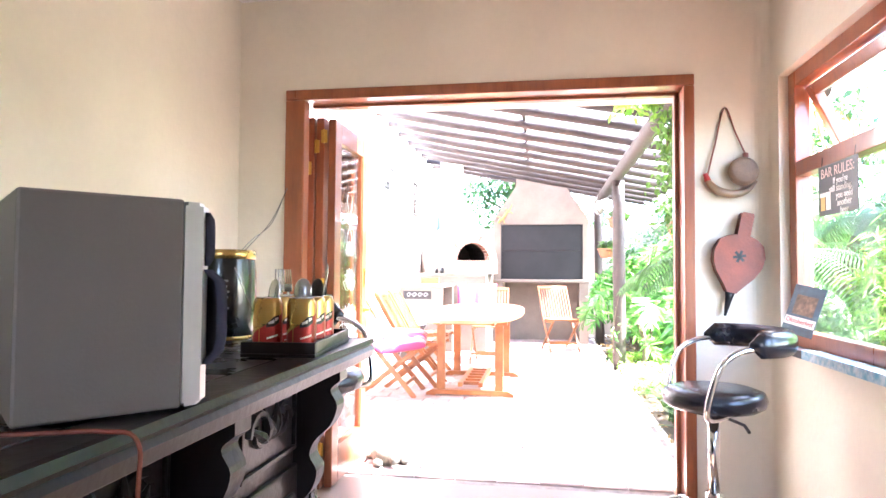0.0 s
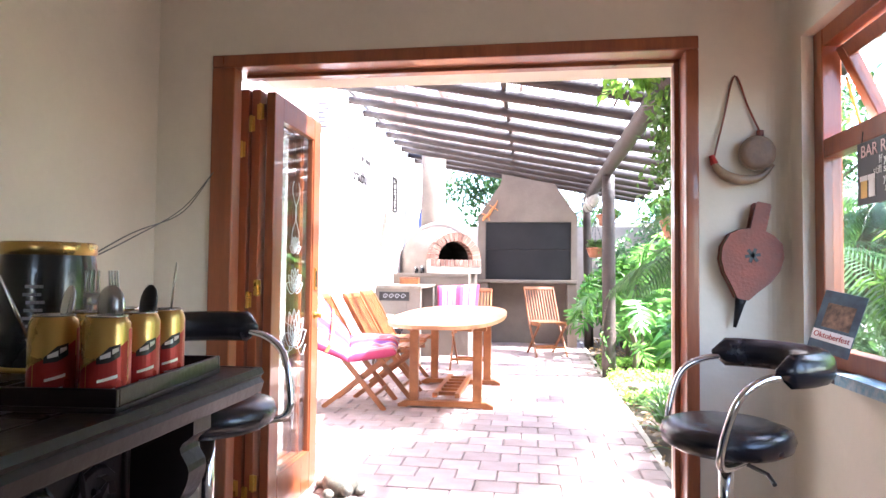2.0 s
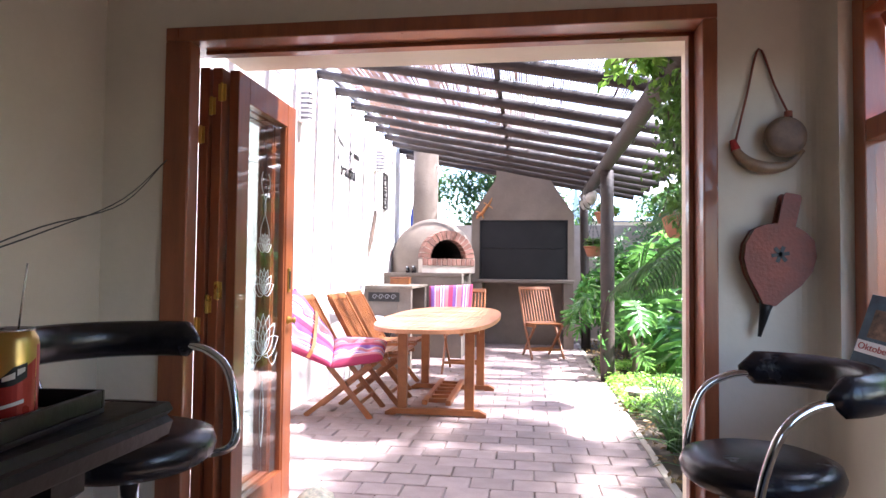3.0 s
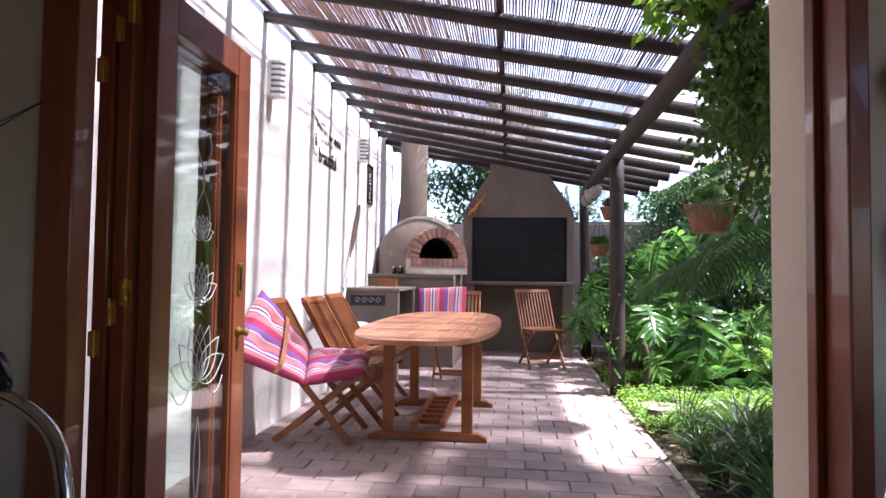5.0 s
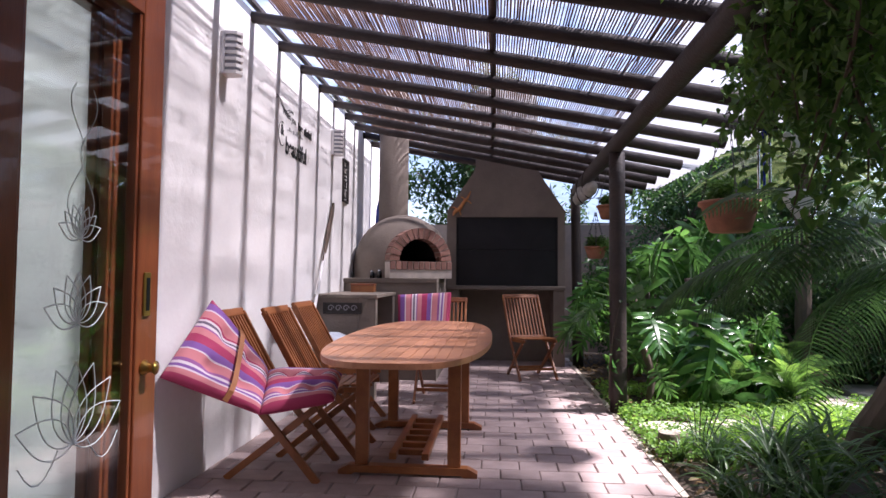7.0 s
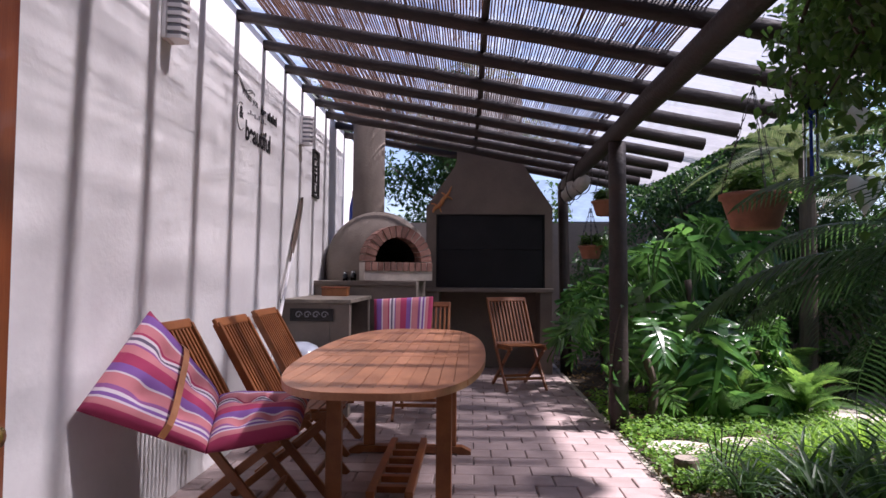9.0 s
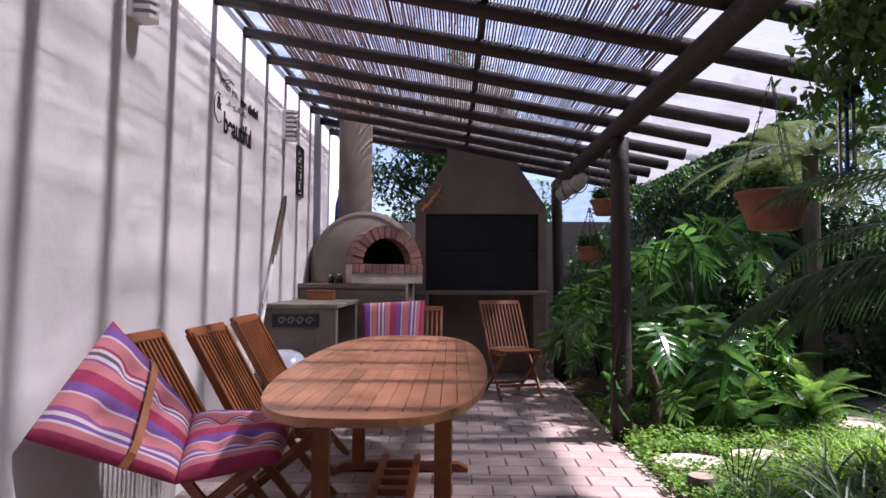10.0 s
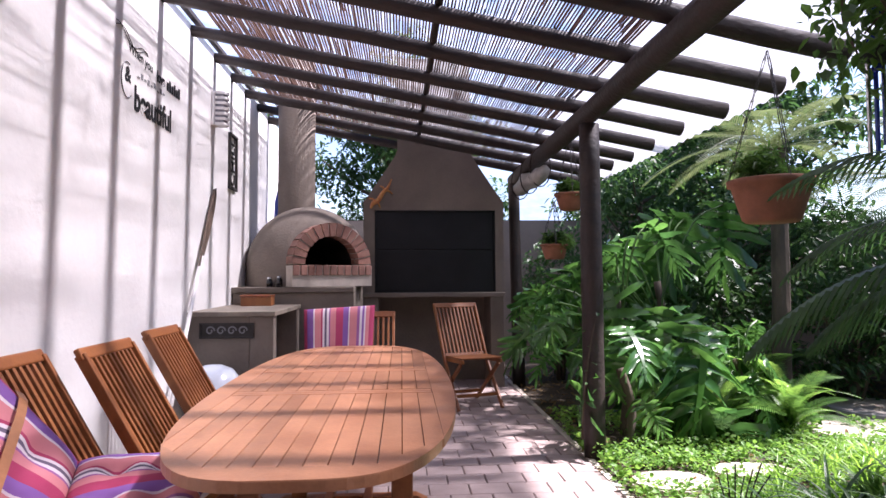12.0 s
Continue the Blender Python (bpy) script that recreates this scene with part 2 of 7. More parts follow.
PAVER = mat("pinkish_concrete_paver", (0.40, 0.315, 0.295), 0.8, var=0.12, scale=7, bump=0.3, bscale=90, second=(0.30, 0.23, 0.215), rand=0.14)
SAND = mat("grey_joint_sand", (0.24, 0.195, 0.175), 0.95, var=0.2, scale=20, bump=0.4, bscale=200)
SOIL = mat("dark_garden_soil", (0.065, 0.048, 0.032), 0.95, var=0.35, scale=4, bump=0.6, bscale=70)
STONE = mat("weathered_sandstone", (0.50, 0.45, 0.38), 0.85, var=0.15, scale=5, bump=0.4, bscale=50)
TILE_FLOOR = mat("brown_floor_tile", (0.20, 0.14, 0.10), 0.4, var=0.1, scale=3, bump=0.05)
BARTILE = mat("dark_glazed_tile", (0.026, 0.017, 0.016), 0.28, spec=0.25, var=0.3, scale=6, bump=0.1, bscale=30, rand=0.2)
CREAM = mat("cream_reveal_paint", (0.74, 0.66, 0.53), 0.75, var=0.05, scale=2, bump=0.15, bscale=40)
BRASS = mat("polished_brass", (0.62, 0.40, 0.10), 0.3, metal=0.9, var=0.1, bump=0.05)
CHROME = mat("polished_chrome", (0.72, 0.72, 0.74), 0.08, metal=1.0, var=0.03, bump=0.0)
STEEL = mat("brushed_cutlery_steel", (0.6, 0.6, 0.6), 0.22, metal=1.0, var=0.05, bump=0.0)
LEATHER = mat("black_leatherette", (0.013, 0.012, 0.016), 0.24, var=0.2, scale=8, bump=0.1, bscale=120)
GREYPANEL = mat("grey_vinyl_cabinet", (0.16, 0.135, 0.122), 0.55, var=0.06, scale=4, bump=0.05, bscale=200)
SILVER = mat("silver_plastic", (0.48, 0.47, 0.50), 0.35, metal=0.4, var=0.05, bump=0.02)
PURPLECLOTH = mat("dark_speaker_cloth", (0.035, 0.03, 0.055), 0.8, var=0.1, scale=40, bump=0.3, bscale=500)
DARKSTEEL = mat("dark_blued_steel", (0.018, 0.019, 0.022), 0.42, metal=0.5, var=0.15, scale=3, bump=0.05)
GOLD = mat("gold_can_lacquer", (0.60, 0.38, 0.12), 0.28, metal=0.8, var=0.1, bump=0.02)
REDCAN = mat("red_can_lacquer", (0.42, 0.035, 0.03), 0.3, metal=0.3, var=0.1, bump=0.02)
WHITE = mat("white_print", (0.82, 0.80, 0.78), 0.5, var=0.03, bump=0.0)
BLACK = mat("black_print", (0.012, 0.012, 0.014), 0.45, var=0.1, bump=0.02)
BLACKTIN = mat("black_tin_lacquer", (0.010, 0.010, 0.012), 0.25, var=0.2, bump=0.02, coat=0.3)
GREYPRINT = mat("grey_print", (0.25, 0.25, 0.26), 0.5, var=0.05, bump=0.0)
REDLEATHER = mat("red_leather", (0.21, 0.045, 0.022), 0.5, var=0.2, scale=8, bump=0.2, bscale=90)
OLIVE = mat("worn_tan_leather", (0.27, 0.18, 0.12), 0.6, var=0.25, scale=6, bump=0.25, bscale=80)
HORN = mat("polished_horn", (0.30, 0.20, 0.12), 0.3, var=0.35, scale=6, bump=0.1)
REDBRICK = mat("red_firebrick", (0.33, 0.17, 0.13), 0.85, var=0.2, scale=6, bump=0.4, bscale=80, rand=0.2)
MORTAR = mat("pale_mortar", (0.50, 0.44, 0.38), 0.9, var=0.12, scale=8, bump=0.4, bscale=90)
SOOT = mat("sooty_lining", (0.02, 0.017, 0.015), 0.95, var=0.3, bump=0.4)
TERRA = mat("terracotta_clay", (0.27, 0.11, 0.06), 0.8, var=0.2, scale=6, bump=0.3, bscale=60)
REED = mat("dry_reed", (0.20, 0.10, 0.062), 0.75, var=0.3, scale=3, bump=0.1, second=(0.07, 0.034, 0.026))
WIRE = mat("dark_wire", (0.03, 0.028, 0.026), 0.5, var=0.1, bump=0.0)
IRON = mat("cast_iron_ornament", (0.035, 0.03, 0.028), 0.6, var=0.2, bump=0.2)
ETCH = mat("white_etched_line", (0.75, 0.80, 0.78), 0.8, var=0.02, bump=0.0)
PANE = glass("window_glass")
BARK = mat("grey_brown_bark", (0.12, 0.09, 0.065), 0.9, var=0.3, scale=6, bump=0.7, bscale=40, stretch=(1, 1, 0.3))
BOUNDARY = mat("brown_boundary_plaster", (0.26, 0.21, 0.165), 0.9, var=0.15, scale=1.5, bump=0.3, bscale=30)
MILKY = sheeting("milky_roof_sheet", 0.20, (0.27, 0.275, 0.285))
CLEAR = sheeting("clear_roof_sheet", 0.88, (0.86, 0.84, 0.82))
G_DARK = foliage("dark_glossy_leaf", (0.018, 0.05, 0.016), (0.04, 0.10, 0.025))
G_MID = foliage("mid_green_leaf", (0.032, 0.085, 0.018), (0.075, 0.165, 0.03))
G_LIGHT = foliage("light_green_leaf", (0.08, 0.20, 0.03), (0.16, 0.30, 0.05), 0.5, 0.4)
G_PHILO = foliage("philodendron_leaf", (0.025, 0.085, 0.022), (0.07, 0.19, 0.035), 0.22, 0.35, 0.6)
# strap leaf green brightened to carry the sunlight in its colour
G_STRAP_LIT = foliage("sunlit_tone_strap_leaf", (0.12, 0.26, 0.03), (0.20, 0.36, 0.05), 0.4, 0.45)
G_FERN = foliage("pale_fern_leaf", (0.055, 0.085, 0.032), (0.10, 0.13, 0.05), 0.5, 0.4)
G_DRY = foliage("dry_brown_leaf", (0.10, 0.07, 0.03), (0.20, 0.14, 0.06), 0.7, 0.25)

# ---- the room ----
DW, DWO = 3.36, 3.95            # door wall, inside and outside face
LWX, RWX = -1.40, 1.235           # side walls of the room
LW = -1.735                       # patio wall
CEIL = 2.62
BACK = -3.2

bm = B()
WM = DW + 0.05                    # the opening widens behind the frame
LWO = DW + 0.14                   # outer face on the hinge side
box(bm, -1.9, -1.06, DW, WM, -0.02, 3.25)
box(bm, 0.89, 1.37, DW, WM, -0.02, 3.25)
box(bm, -1.06, 0.89, DW, WM, 2.11, 3.25)
box(bm, -1.9, -1.11, WM, LWO, -0.02, 3.25)
box(bm, 0.94, 1.37, WM, DWO, -0.02, 3.25)
box(bm, -1.11, 0.94, WM, DWO, 2.16, 3.25)
box(bm, -1.9, -1.11, LWO, DWO, 2.7, 3.25)
structure("wall_north", bm, PLASTER_IN, "beige painted wall with a wide door opening", "wall")
bm = B()
box(bm, -1.11, -1.102, WM + 0.002, LWO + 0.004, 0, 2.16)
box(bm, 0.932, 0.94, WM + 0.002, DWO + 0.004, 0, 2.16)
box(bm, -1.102, 0.932, WM + 0.002, DWO + 0.004, 2.152, 2.16)
structure("trim_reveal", bm, CREAM, "cream painted door reveal", "trim")
bm = B()
box(bm, -1.6, LWX, BACK, DW, -0.02, CEIL + 0.05)
structure("wall_west", bm, PLASTER_IN, "beige painted plaster wall", "wall")
WY0, WY1, WZ0, WZ1 = 1.35, 3.21, 0.875, 2.06   # window opening
bm = B()
box(bm, RWX, 1.37, BACK, WY0, -0.02, CEIL + 0.05)
box(bm, RWX, 1.37, WY1, DW, -0.02, CEIL + 0.05)
box(bm, RWX, 1.37, WY0, WY1, -0.02, WZ0)
box(bm, RWX, 1.37, WY0, WY1, WZ1, CEIL + 0.05)
# rounded inside corner
pr = [(RWX + 0.002, DW + 0.002)] + [(RWX - 0.07 + 0.07 * math.cos(a), DW - 0.07 + 0.07 * math.sin(a)) for a in np.linspace(math.pi / 2, 0, 8)]
prism(bm, pr, 0, CEIL)
structure("wall_east", bm, PLASTER_IN, "beige painted wall with a window", "wall")
# unseen back wall; its opening is added to let skylight into the room
bm = B()
box(bm, -1.6, -0.5, BACK - 0.2, BACK, -0.02, CEIL + 0.05)
box(bm, 0.5, 1.37, BACK - 0.2, BACK, -0.02, CEIL + 0.05)
box(bm, -0.5, 0.5, BACK - 0.2, BACK, -0.02, 1.0)
box(bm, -0.5, 0.5, BACK - 0.2, BACK, 2.0, CEIL + 0.05)
structure("wall_south", bm, PLASTER_IN, "beige painted wall, unseen, with a small opening added to light the room", "wall")
bm = B()
box(bm, -1.6, 1.37, BACK - 0.2, DW - 0.002, CEIL, CEIL + 0.12)
structure("ceiling", bm, PLASTER_CEIL, "white painted ceiling", "ceiling")
bm = B()
box(bm, -1.9, 1.40, BACK - 0.2, DWO + 0.04, 3.25, 3.4)
structure("roof_slab", bm, CEMENT, "plain flat roof slab", "roof")
bm = B()
box(bm, -1.42, 1.24, BACK, DW, -0.06, 0.004)
box(bm, -1.10, 0.93, DW, DWO - 0.201, -0.06, 0.004)
structure("floor", bm, TILE_FLOOR, "brown tiled room floor", "floor")

# door frame
door = thing("door_1", "varnished mahogany folding door frame, standing open", "door frame")
bm = B(); box(bm, -1.135, -1.03, DW - 0.018, DW + 0.06, 0, 2.075, 0.006); part("jamb", bm, MAHOG, door)
bm = B(); box(bm, 0.862, 0.912, DW - 0.018, DW + 0.15, 0, 2.075, 0.006); part("jamb", bm, MAHOG, door)
bm = B(); box(bm, 0.842, 0.862, DW + 0.10, DW + 0.15, 0, 2.075, 0.004); part("stop", bm, MAHOG, door)
bm = B(); box(bm, -1.135, 0.912, DW - 0.018, DW + 0.185, 2.075, 2.13, 0.006); part("head", bm, MAHOG, door)
bm = B(); box(bm, -1.03, 0.862, DW + 0.10, DW + 0.15, 2.06, 2.0755, 0.002); part("track", bm, MAHOG, door, "narrow timber track")
tagged(door, kind="structure")


def hinge(parent, x, y, z):
    bm = B()
    box(bm, x - 0.017, x + 0.017, y - 0.004, y, z - 0.035, z + 0.035, 0.001)
    tube(bm, [(x, y - 0.006, z - 0.038), (x, y - 0.006, z + 0.038)], 0.006, 8)
    part("hinge", bm, BRASS, parent, "brass hinge")


def door_leaf(name, x, y0, y1, label, decal):
    ob = thing(name, label, "door leaf", "folding door leaves")
    t, z0, z1 = 0.042, 0.012, 2.02
    sx0, sx1 = x - t / 2, x + t / 2
    for a, b in ((y0, y0 + 0.105), (y1 - 0.105, y1)):
        bm = B(); box(bm, sx0, sx1, a, b, z0, z1, 0.004); part("stile", bm, MAHOG, ob)
    for a, b in ((z0, z0 + 0.20), (z1 - 0.115, z1)):
        bm = B(); box(bm, sx0 + 0.001, sx1 - 0.001, y0 + 0.105, y1 - 0.105, a, b, 0.003); part("rail", bm, MAHOG, ob)
    for ya in (y0 + 0.105, y1 - 0.117):
        bm = B(); box(bm, sx0 + 0.008, sx1 - 0.006, ya, ya + 0.012, z0 + 0.2, z1 - 0.115, 0.003); part("bead", bm, MAHOG, ob)
    bm = B(); box(bm, x - 0.003, x + 0.003, y0 + 0.105, y1 - 0.105, z0 + 0.2, z1 - 0.115)
    pane = part("pane", bm, PANE, ob, "clear glass pane")
    pane.visible_shadow = False
    if decal:
        decal_lines(ob, x + 0.005, (y0 + y1) / 2)
    return ob


def decal_lines(ob, x, yc):
    """A white drawn lotus with a hanging chain above it."""
    k = 0
    for zc, s in ((0.80, 1.0), (1.08, 0.62), (1.28, 0.42)):
        for a in (-70, -45, -20, 0, 20, 45, 70):
            a = radians(a)
            d, n = Vector((0, math.sin(a), math.cos(a))), Vector((0, math.cos(a), -math.sin(a)))
            for sg in (1, -1):
                pts = [Vector((x, yc, zc)) + d * (0.19 * s * u) + n * (sg * 0.045 * s * math.sin(math.pi * u ** 0.8)) for u in np.linspace(0, 1, 9)]
                bm = B(); tube(bm, pts, 0.0015, 4)
                part("decal_line", bm, ETCH, ob, "white etched flower line" if k == 0 else "")
                k += 1
    for sg in (1, -1):
        pts = [Vector((x, yc + sg * (0.05 + 0.12 * u), 0.80 - 0.06 * math.sin(u * 3))) for u in np.linspace(0, 1, 7)]
        bm = B(); tube(bm, pts, 0.0015, 4); part("decal_line", bm, ETCH, ob)
        pts = [Vector((x, yc + sg * (0.02 + 0.028 * math.sin(u * 9)), 1.3 + 0.34 * u)) for u in np.linspace(0, 1, 22)]
        bm = B(); tube(bm, pts, 0.0014, 4); part("decal_line", bm, ETCH, ob)
        pts = [Vector((x, yc + sg * 0.02 * math.sin(math.pi * u), 0.38 + 0.3 * u)) for u in np.linspace(0, 1, 9)]
        bm = B(); tube(bm, pts, 0.0014, 4); part("decal_line", bm, ETCH, ob)


la = door_leaf("door_leaf", -1.051, 3.49, 4.165, "mahogany glazed door leaf folded against the jamb", False)
lb = door_leaf("door_leaf", -1.0, 3.50, 4.15, "mahogany glazed door leaf folded in the stack", False)
lc = door_leaf("door_leaf", -0.945, 3.54, 4.18, "mahogany glazed door leaf with white lotus decal, folded open", True)
for z in (0.17, 1.05, 1.86):
    hinge(lb, -0.976, 3.499, z + 0.055)
    hinge(lb, -1.020, 3.499, z)
for z in (0.22, 0.98, 1.76):
    hinge(la, -1.060, 3.489, z - 0.02)
bm = B(); box(bm, -0.923, -0.917, 4.10, 4.132, 1.08, 1.20, 0.003); part("pull", bm, BRASS, lc, "recessed brass flush pull")
bm = B(); box(bm, -0.917, -0.9155, 4.108, 4.124, 1.095, 1.185); part("pull_recess", bm, DARKSTEEL, lc)
bm = B(); lathe(bm, [(0, 0), (0.02, 0), (0.022, 0.004), (0.014, 0.012), (0.012, 0.03), (0.019, 0.036), (0.0, 0.042)], 16, m=pose(-0.924, 4.115, 0.94, 0, 90, 0)); part("lock_knob", bm, BRASS, lc, "round brass lock knob", True)

# window
win = thing("window_1", "varnished wooden window with an open top sash", "window")
tagged(win, kind="structure")
wx0, wx1, TR = 1.275, 1.34, 1.63
for y in (WY0, WY1 - 0.07, 2.20):
    bm = B(); box(bm, wx0, wx1, y, y + 0.07, WZ0, WZ1, 0.004); part("window_frame", bm, MAHOG, win)
for z in (WZ0, TR - 0.03, WZ1 - 0.065):
    for a, b in ((WY0 + 0.07, 2.20), (2.27, WY1 - 0.07)):
        bm = B(); box(bm, wx0 + 0.002, wx1 - 0.002, a, b, z, z + 0.065, 0.004); part("window_frame", bm, MAHOG, win)
for a, b in ((WY0 + 0.07, 2.20), (2.27, WY1 - 0.07)):
    bm = B(); box(bm, 1.303, 1.308, a, b, WZ0 + 0.065, TR - 0.03)
    p = part("pane", bm, PANE, win, "clear glass pane"); p.visible_shadow = False
    # top-hung sash pushed outwards
    H = WZ1 - 0.065 - (TR + 0.035)
    m = Matrix.Translation((1.33, (a + b) / 2, WZ1 - 0.068)) @ pose(0, 0, 0, 0, -24, 0)
    w2 = (b - a) / 2 - 0.012
    for q in ((-w2, -w2 + 0.05), (w2 - 0.05, w2)):
        bm = B(); box(bm, -0.02, 0.02, q[0], q[1], -H + 0.004, -0.004, 0.004, m); part("sash_stile", bm, MAHOG, win)
    for q in ((-H + 0.004, -H + 0.054), (-0.054, -0.004)):
        bm = B(); box(bm, -0.019, 0.019, -w2 + 0.05, w2 - 0.05, q[0], q[1], 0.004, m); part("sash_rail", bm, MAHOG, win)
    bm = B(); box(bm, -0.003, 0.003, -w2 + 0.05, w2 - 0.05, -H + 0.054, -0.054, 0, m)
    p = part("pane", bm, PANE, win); p.visible_shadow = False
    bm = B(); bar(bm, (1.345, b - 0.02, TR + 0.25), (1.395, b - 0.02, TR + 0.06), 0.012, 0.004); part("stay", bm, BRASS, win, "brass window stay")
bm = B(); box(bm, RWX - 0.03, wx0, WY0 - 0.02, WY1 - 0.004, WZ0 - 0.03, WZ0 + 0.004, 0.006); part("sill", bm, BLACKWOOD, win, "dark window sill")
# ---- bar ----
bar_x1, bar_y1, bar_z = -0.28, 2.03, 0.985
barc = thing("bar_counter", "black carved wooden bar with a dark tiled top", "bar counter")
bm = B(); box(bm, -1.0, bar_x1 - 0.16, -1.2, bar_y1 - 0.10, 0.10, bar_z - 0.06, 0.004); part("carcass", bm, BLACKWOOD, barc)
bm = B(); box(bm, -1.0, bar_x1 - 0.14, -1.2, bar_y1 - 0.08, 0.004, 0.10, 0.006); part("plinth", bm, BLACKWOOD, barc)
bm = B(); box(bm, -1.05, bar_x1 - 0.012, -1.25, bar_y1 - 0.012, bar_z - 0.058, bar_z - 0.008, 0.006); part("top_board", bm, BLACKWOOD, barc)
prof = [(0.0, -0.055), (0.012, -0.05), (0.016, -0.03), (0.010, -0.02), (0.016, -0.012), (0.012, 0.0), (0.0, 0.001)]
for k, (p, q, nrm) in enumerate((((bar_x1 - 0.016, -1.25), (bar_x1 - 0.016, bar_y1 - 0.016), (1, 0)), ((-1.05, bar_y1 - 0.016), (bar_x1 - 0.016, bar_y1 - 0.016), (0, 1)))):
    bm = B()
    rows = []
    for e in (p, q):
        rows.append([bm.verts.new((e[0] + nrm[0] * o + (o if (nrm[1] and e is q) else 0), e[1] + nrm[1] * o + (o if (nrm[0] and e is q) else 0), bar_z + z)) for o, z in prof])
    for i in range(len(prof) - 1):
        bm.faces.new((rows[0][i], rows[0][i + 1], rows[1][i + 1], rows[1][i]))
    bm.faces.new((rows[0][0], rows[1][0], rows[1][-1], rows[0][-1]))
    part("edge_moulding", bm, BLACKWOOD, barc)
    bm = B()
    if k == 0:
        box(bm, bar_x1 - 0.09, bar_x1 - 0.016, -1.25, bar_y1 - 0.016, bar_z - 0.008, bar_z, 0.003)
    else:
        box(bm, -1.05, bar_x1 - 0.091, bar_y1 - 0.09, bar_y1 - 0.016, bar_z - 0.008, bar_z, 0.003)
    part("edge_board", bm, BLACKWOOD, barc)


def scroll_panel(y0, y1, z0, z1, x):
    """A carved panel: frame and leafy scrolls in relief."""
    bm = B(); box(bm, x - 0.012, x + 0.004, y0, y1, z0, z1, 0.003); panel = part("carved_panel", bm, BLACKWOOD, barc)
    for a, b, c, d in ((y0, y1, z1 - 0.012, z1), (y0, y1, z0, z0 + 0.012), (y0, y0 + 0.012, z0 + 0.012, z1 - 0.012), (y1 - 0.012, y1, z0 + 0.012, z1 - 0.012)):
        bm = B(); box(bm, x + 0.004, x + 0.014, a, b, c, d, 0.002); part("panel_frame", bm, BLACKWOOD, panel)
    yc, zc, r = (y0 + y1) / 2, (z0 + z1) / 2, (z1 - z0) * 0.3
    for sg in (-1, 1):
        pts = []
        for u in np.linspace(0, 1, 16):
            a = u * 7.5
            rr = r * (1 - 0.75 * u)
            pts.append((x + 0.008, yc + sg * ((y1 - y0) * 0.2 + rr * math.cos(a)), zc + rr * math.sin(a)))
        bm = B(); tube(bm, pts, [0.011 - 0.005 * u for u in np.linspace(0, 1, 16)], 6); part("scroll", bm, BLACKWOOD, panel)
        for j in range(3):
            a = 0.6 + j * 0.8
            pts = [(x + 0.006 + 0.008 * math.sin(u * 3.1), yc + sg * (0.02 + 0.1 * u * math.cos(a)), zc - 0.03 + 0.085 * u * math.sin(a)) for u in np.linspace(0, 1, 6)]
            bm = B(); tube(bm, pts, [0.004, 0.012, 0.014, 0.011, 0.007, 0.002], 6); part("leaf_carving", bm, BLACKWOOD, panel)


fx = bar_x1 - 0.16
for i in range(4):
    y1 = bar_y1 - 0.16 - i * 0.56
    scroll_panel(y1 - 0.36, y1 - 0.06, 0.72, 0.90, fx)
    bm = B(); box(bm, fx - 0.01, fx + 0.012, y1 - 0.38, y1 - 0.04, 0.16, 0.68, 0.004); lp = part("lower_panel", bm, BLACKWOOD, barc)
    bm = B(); box(bm, fx + 0.012, fx + 0.024, y1 - 0.33, y1 - 0.09, 0.22, 0.62, 0.006); part("raised_field", bm, BLACKWOOD, lp)
    # scroll bracket
    yb = y1 - 0.02
    out = [(0, 0.925), (0.125, 0.925), (0.125, 0.895), (0.10, 0.87), (0.118, 0.83), (0.10, 0.78), (0.06, 0.74), (0.045, 0.70), (0.065, 0.66), (0.05, 0.61), (0.02, 0.58), (0.0, 0.57)]
    rnd_out = [(p.x, p.y) for p in smooth_curve([(a, b, 0) for a, b in out[2:]], 4)]
    bm = B(); prism(bm, out[:2] + rnd_out, -0.03, 0.03, m=Matrix.Translation((fx, yb, 0)) @ pose(0, 0, 0, 90, 0, 0)); part("bracket", bm, BLACKWOOD, barc)
# tiles of the top
tile_me = None
ts = 0.20
ny0 = bar_y1 - 0.093
for i in range(4):
    for j in range(9):
        x1 = bar_x1 - 0.093 - i * ts
        y1 = ny0 - j * ts
        if tile_me is None:
            bm = B(); box(bm, -ts + 0.004, -0.0, -ts + 0.004, 0, -0.008, 0.0, 0.0015)
            tile_me = part("tile", bm, BARTILE, barc)
            tile_me.location = (x1, y1, bar_z)
        else:
            o = tile_me.copy()
            scene.collection.objects.link(o)
            o.location = (x1, y1, bar_z)

# loudspeaker on the bar
u, v = Vector((0.653, 0.757, 0)), Vector((-0.757, 0.653, 0))
ms = Matrix((u, v, (0, 0, 1))).transposed().to_4x4()
ms.translation = (-0.413, 0.900, bar_z + 0.004)
spk = thing("loudspeaker", "grey and silver bookshelf loudspeaker standing on the bar", "speaker", m=ms)
bm = B(); box(bm, 0, 0.195, 0, 0.20, 0, 0.287, 0.004); part("cabinet", bm, GREYPANEL, spk)
bm = B()
fr = [(0.1955, 0.0), (0.222, 0.006), (0.238, 0.03), (0.246, 0.10), (0.238, 0.17), (0.222, 0.194), (0.1955, 0.20)]
prism(bm, fr, 0.0, 0.285)
bmesh.ops.bevel(bm, geom=[e for e in bm.edges if abs(e.verts[0].co.z - e.verts[1].co.z) < 1e-4], offset=0.006, segments=2, affect='EDGES')
part("front_baffle", bm, SILVER, spk, "silver curved baffle")


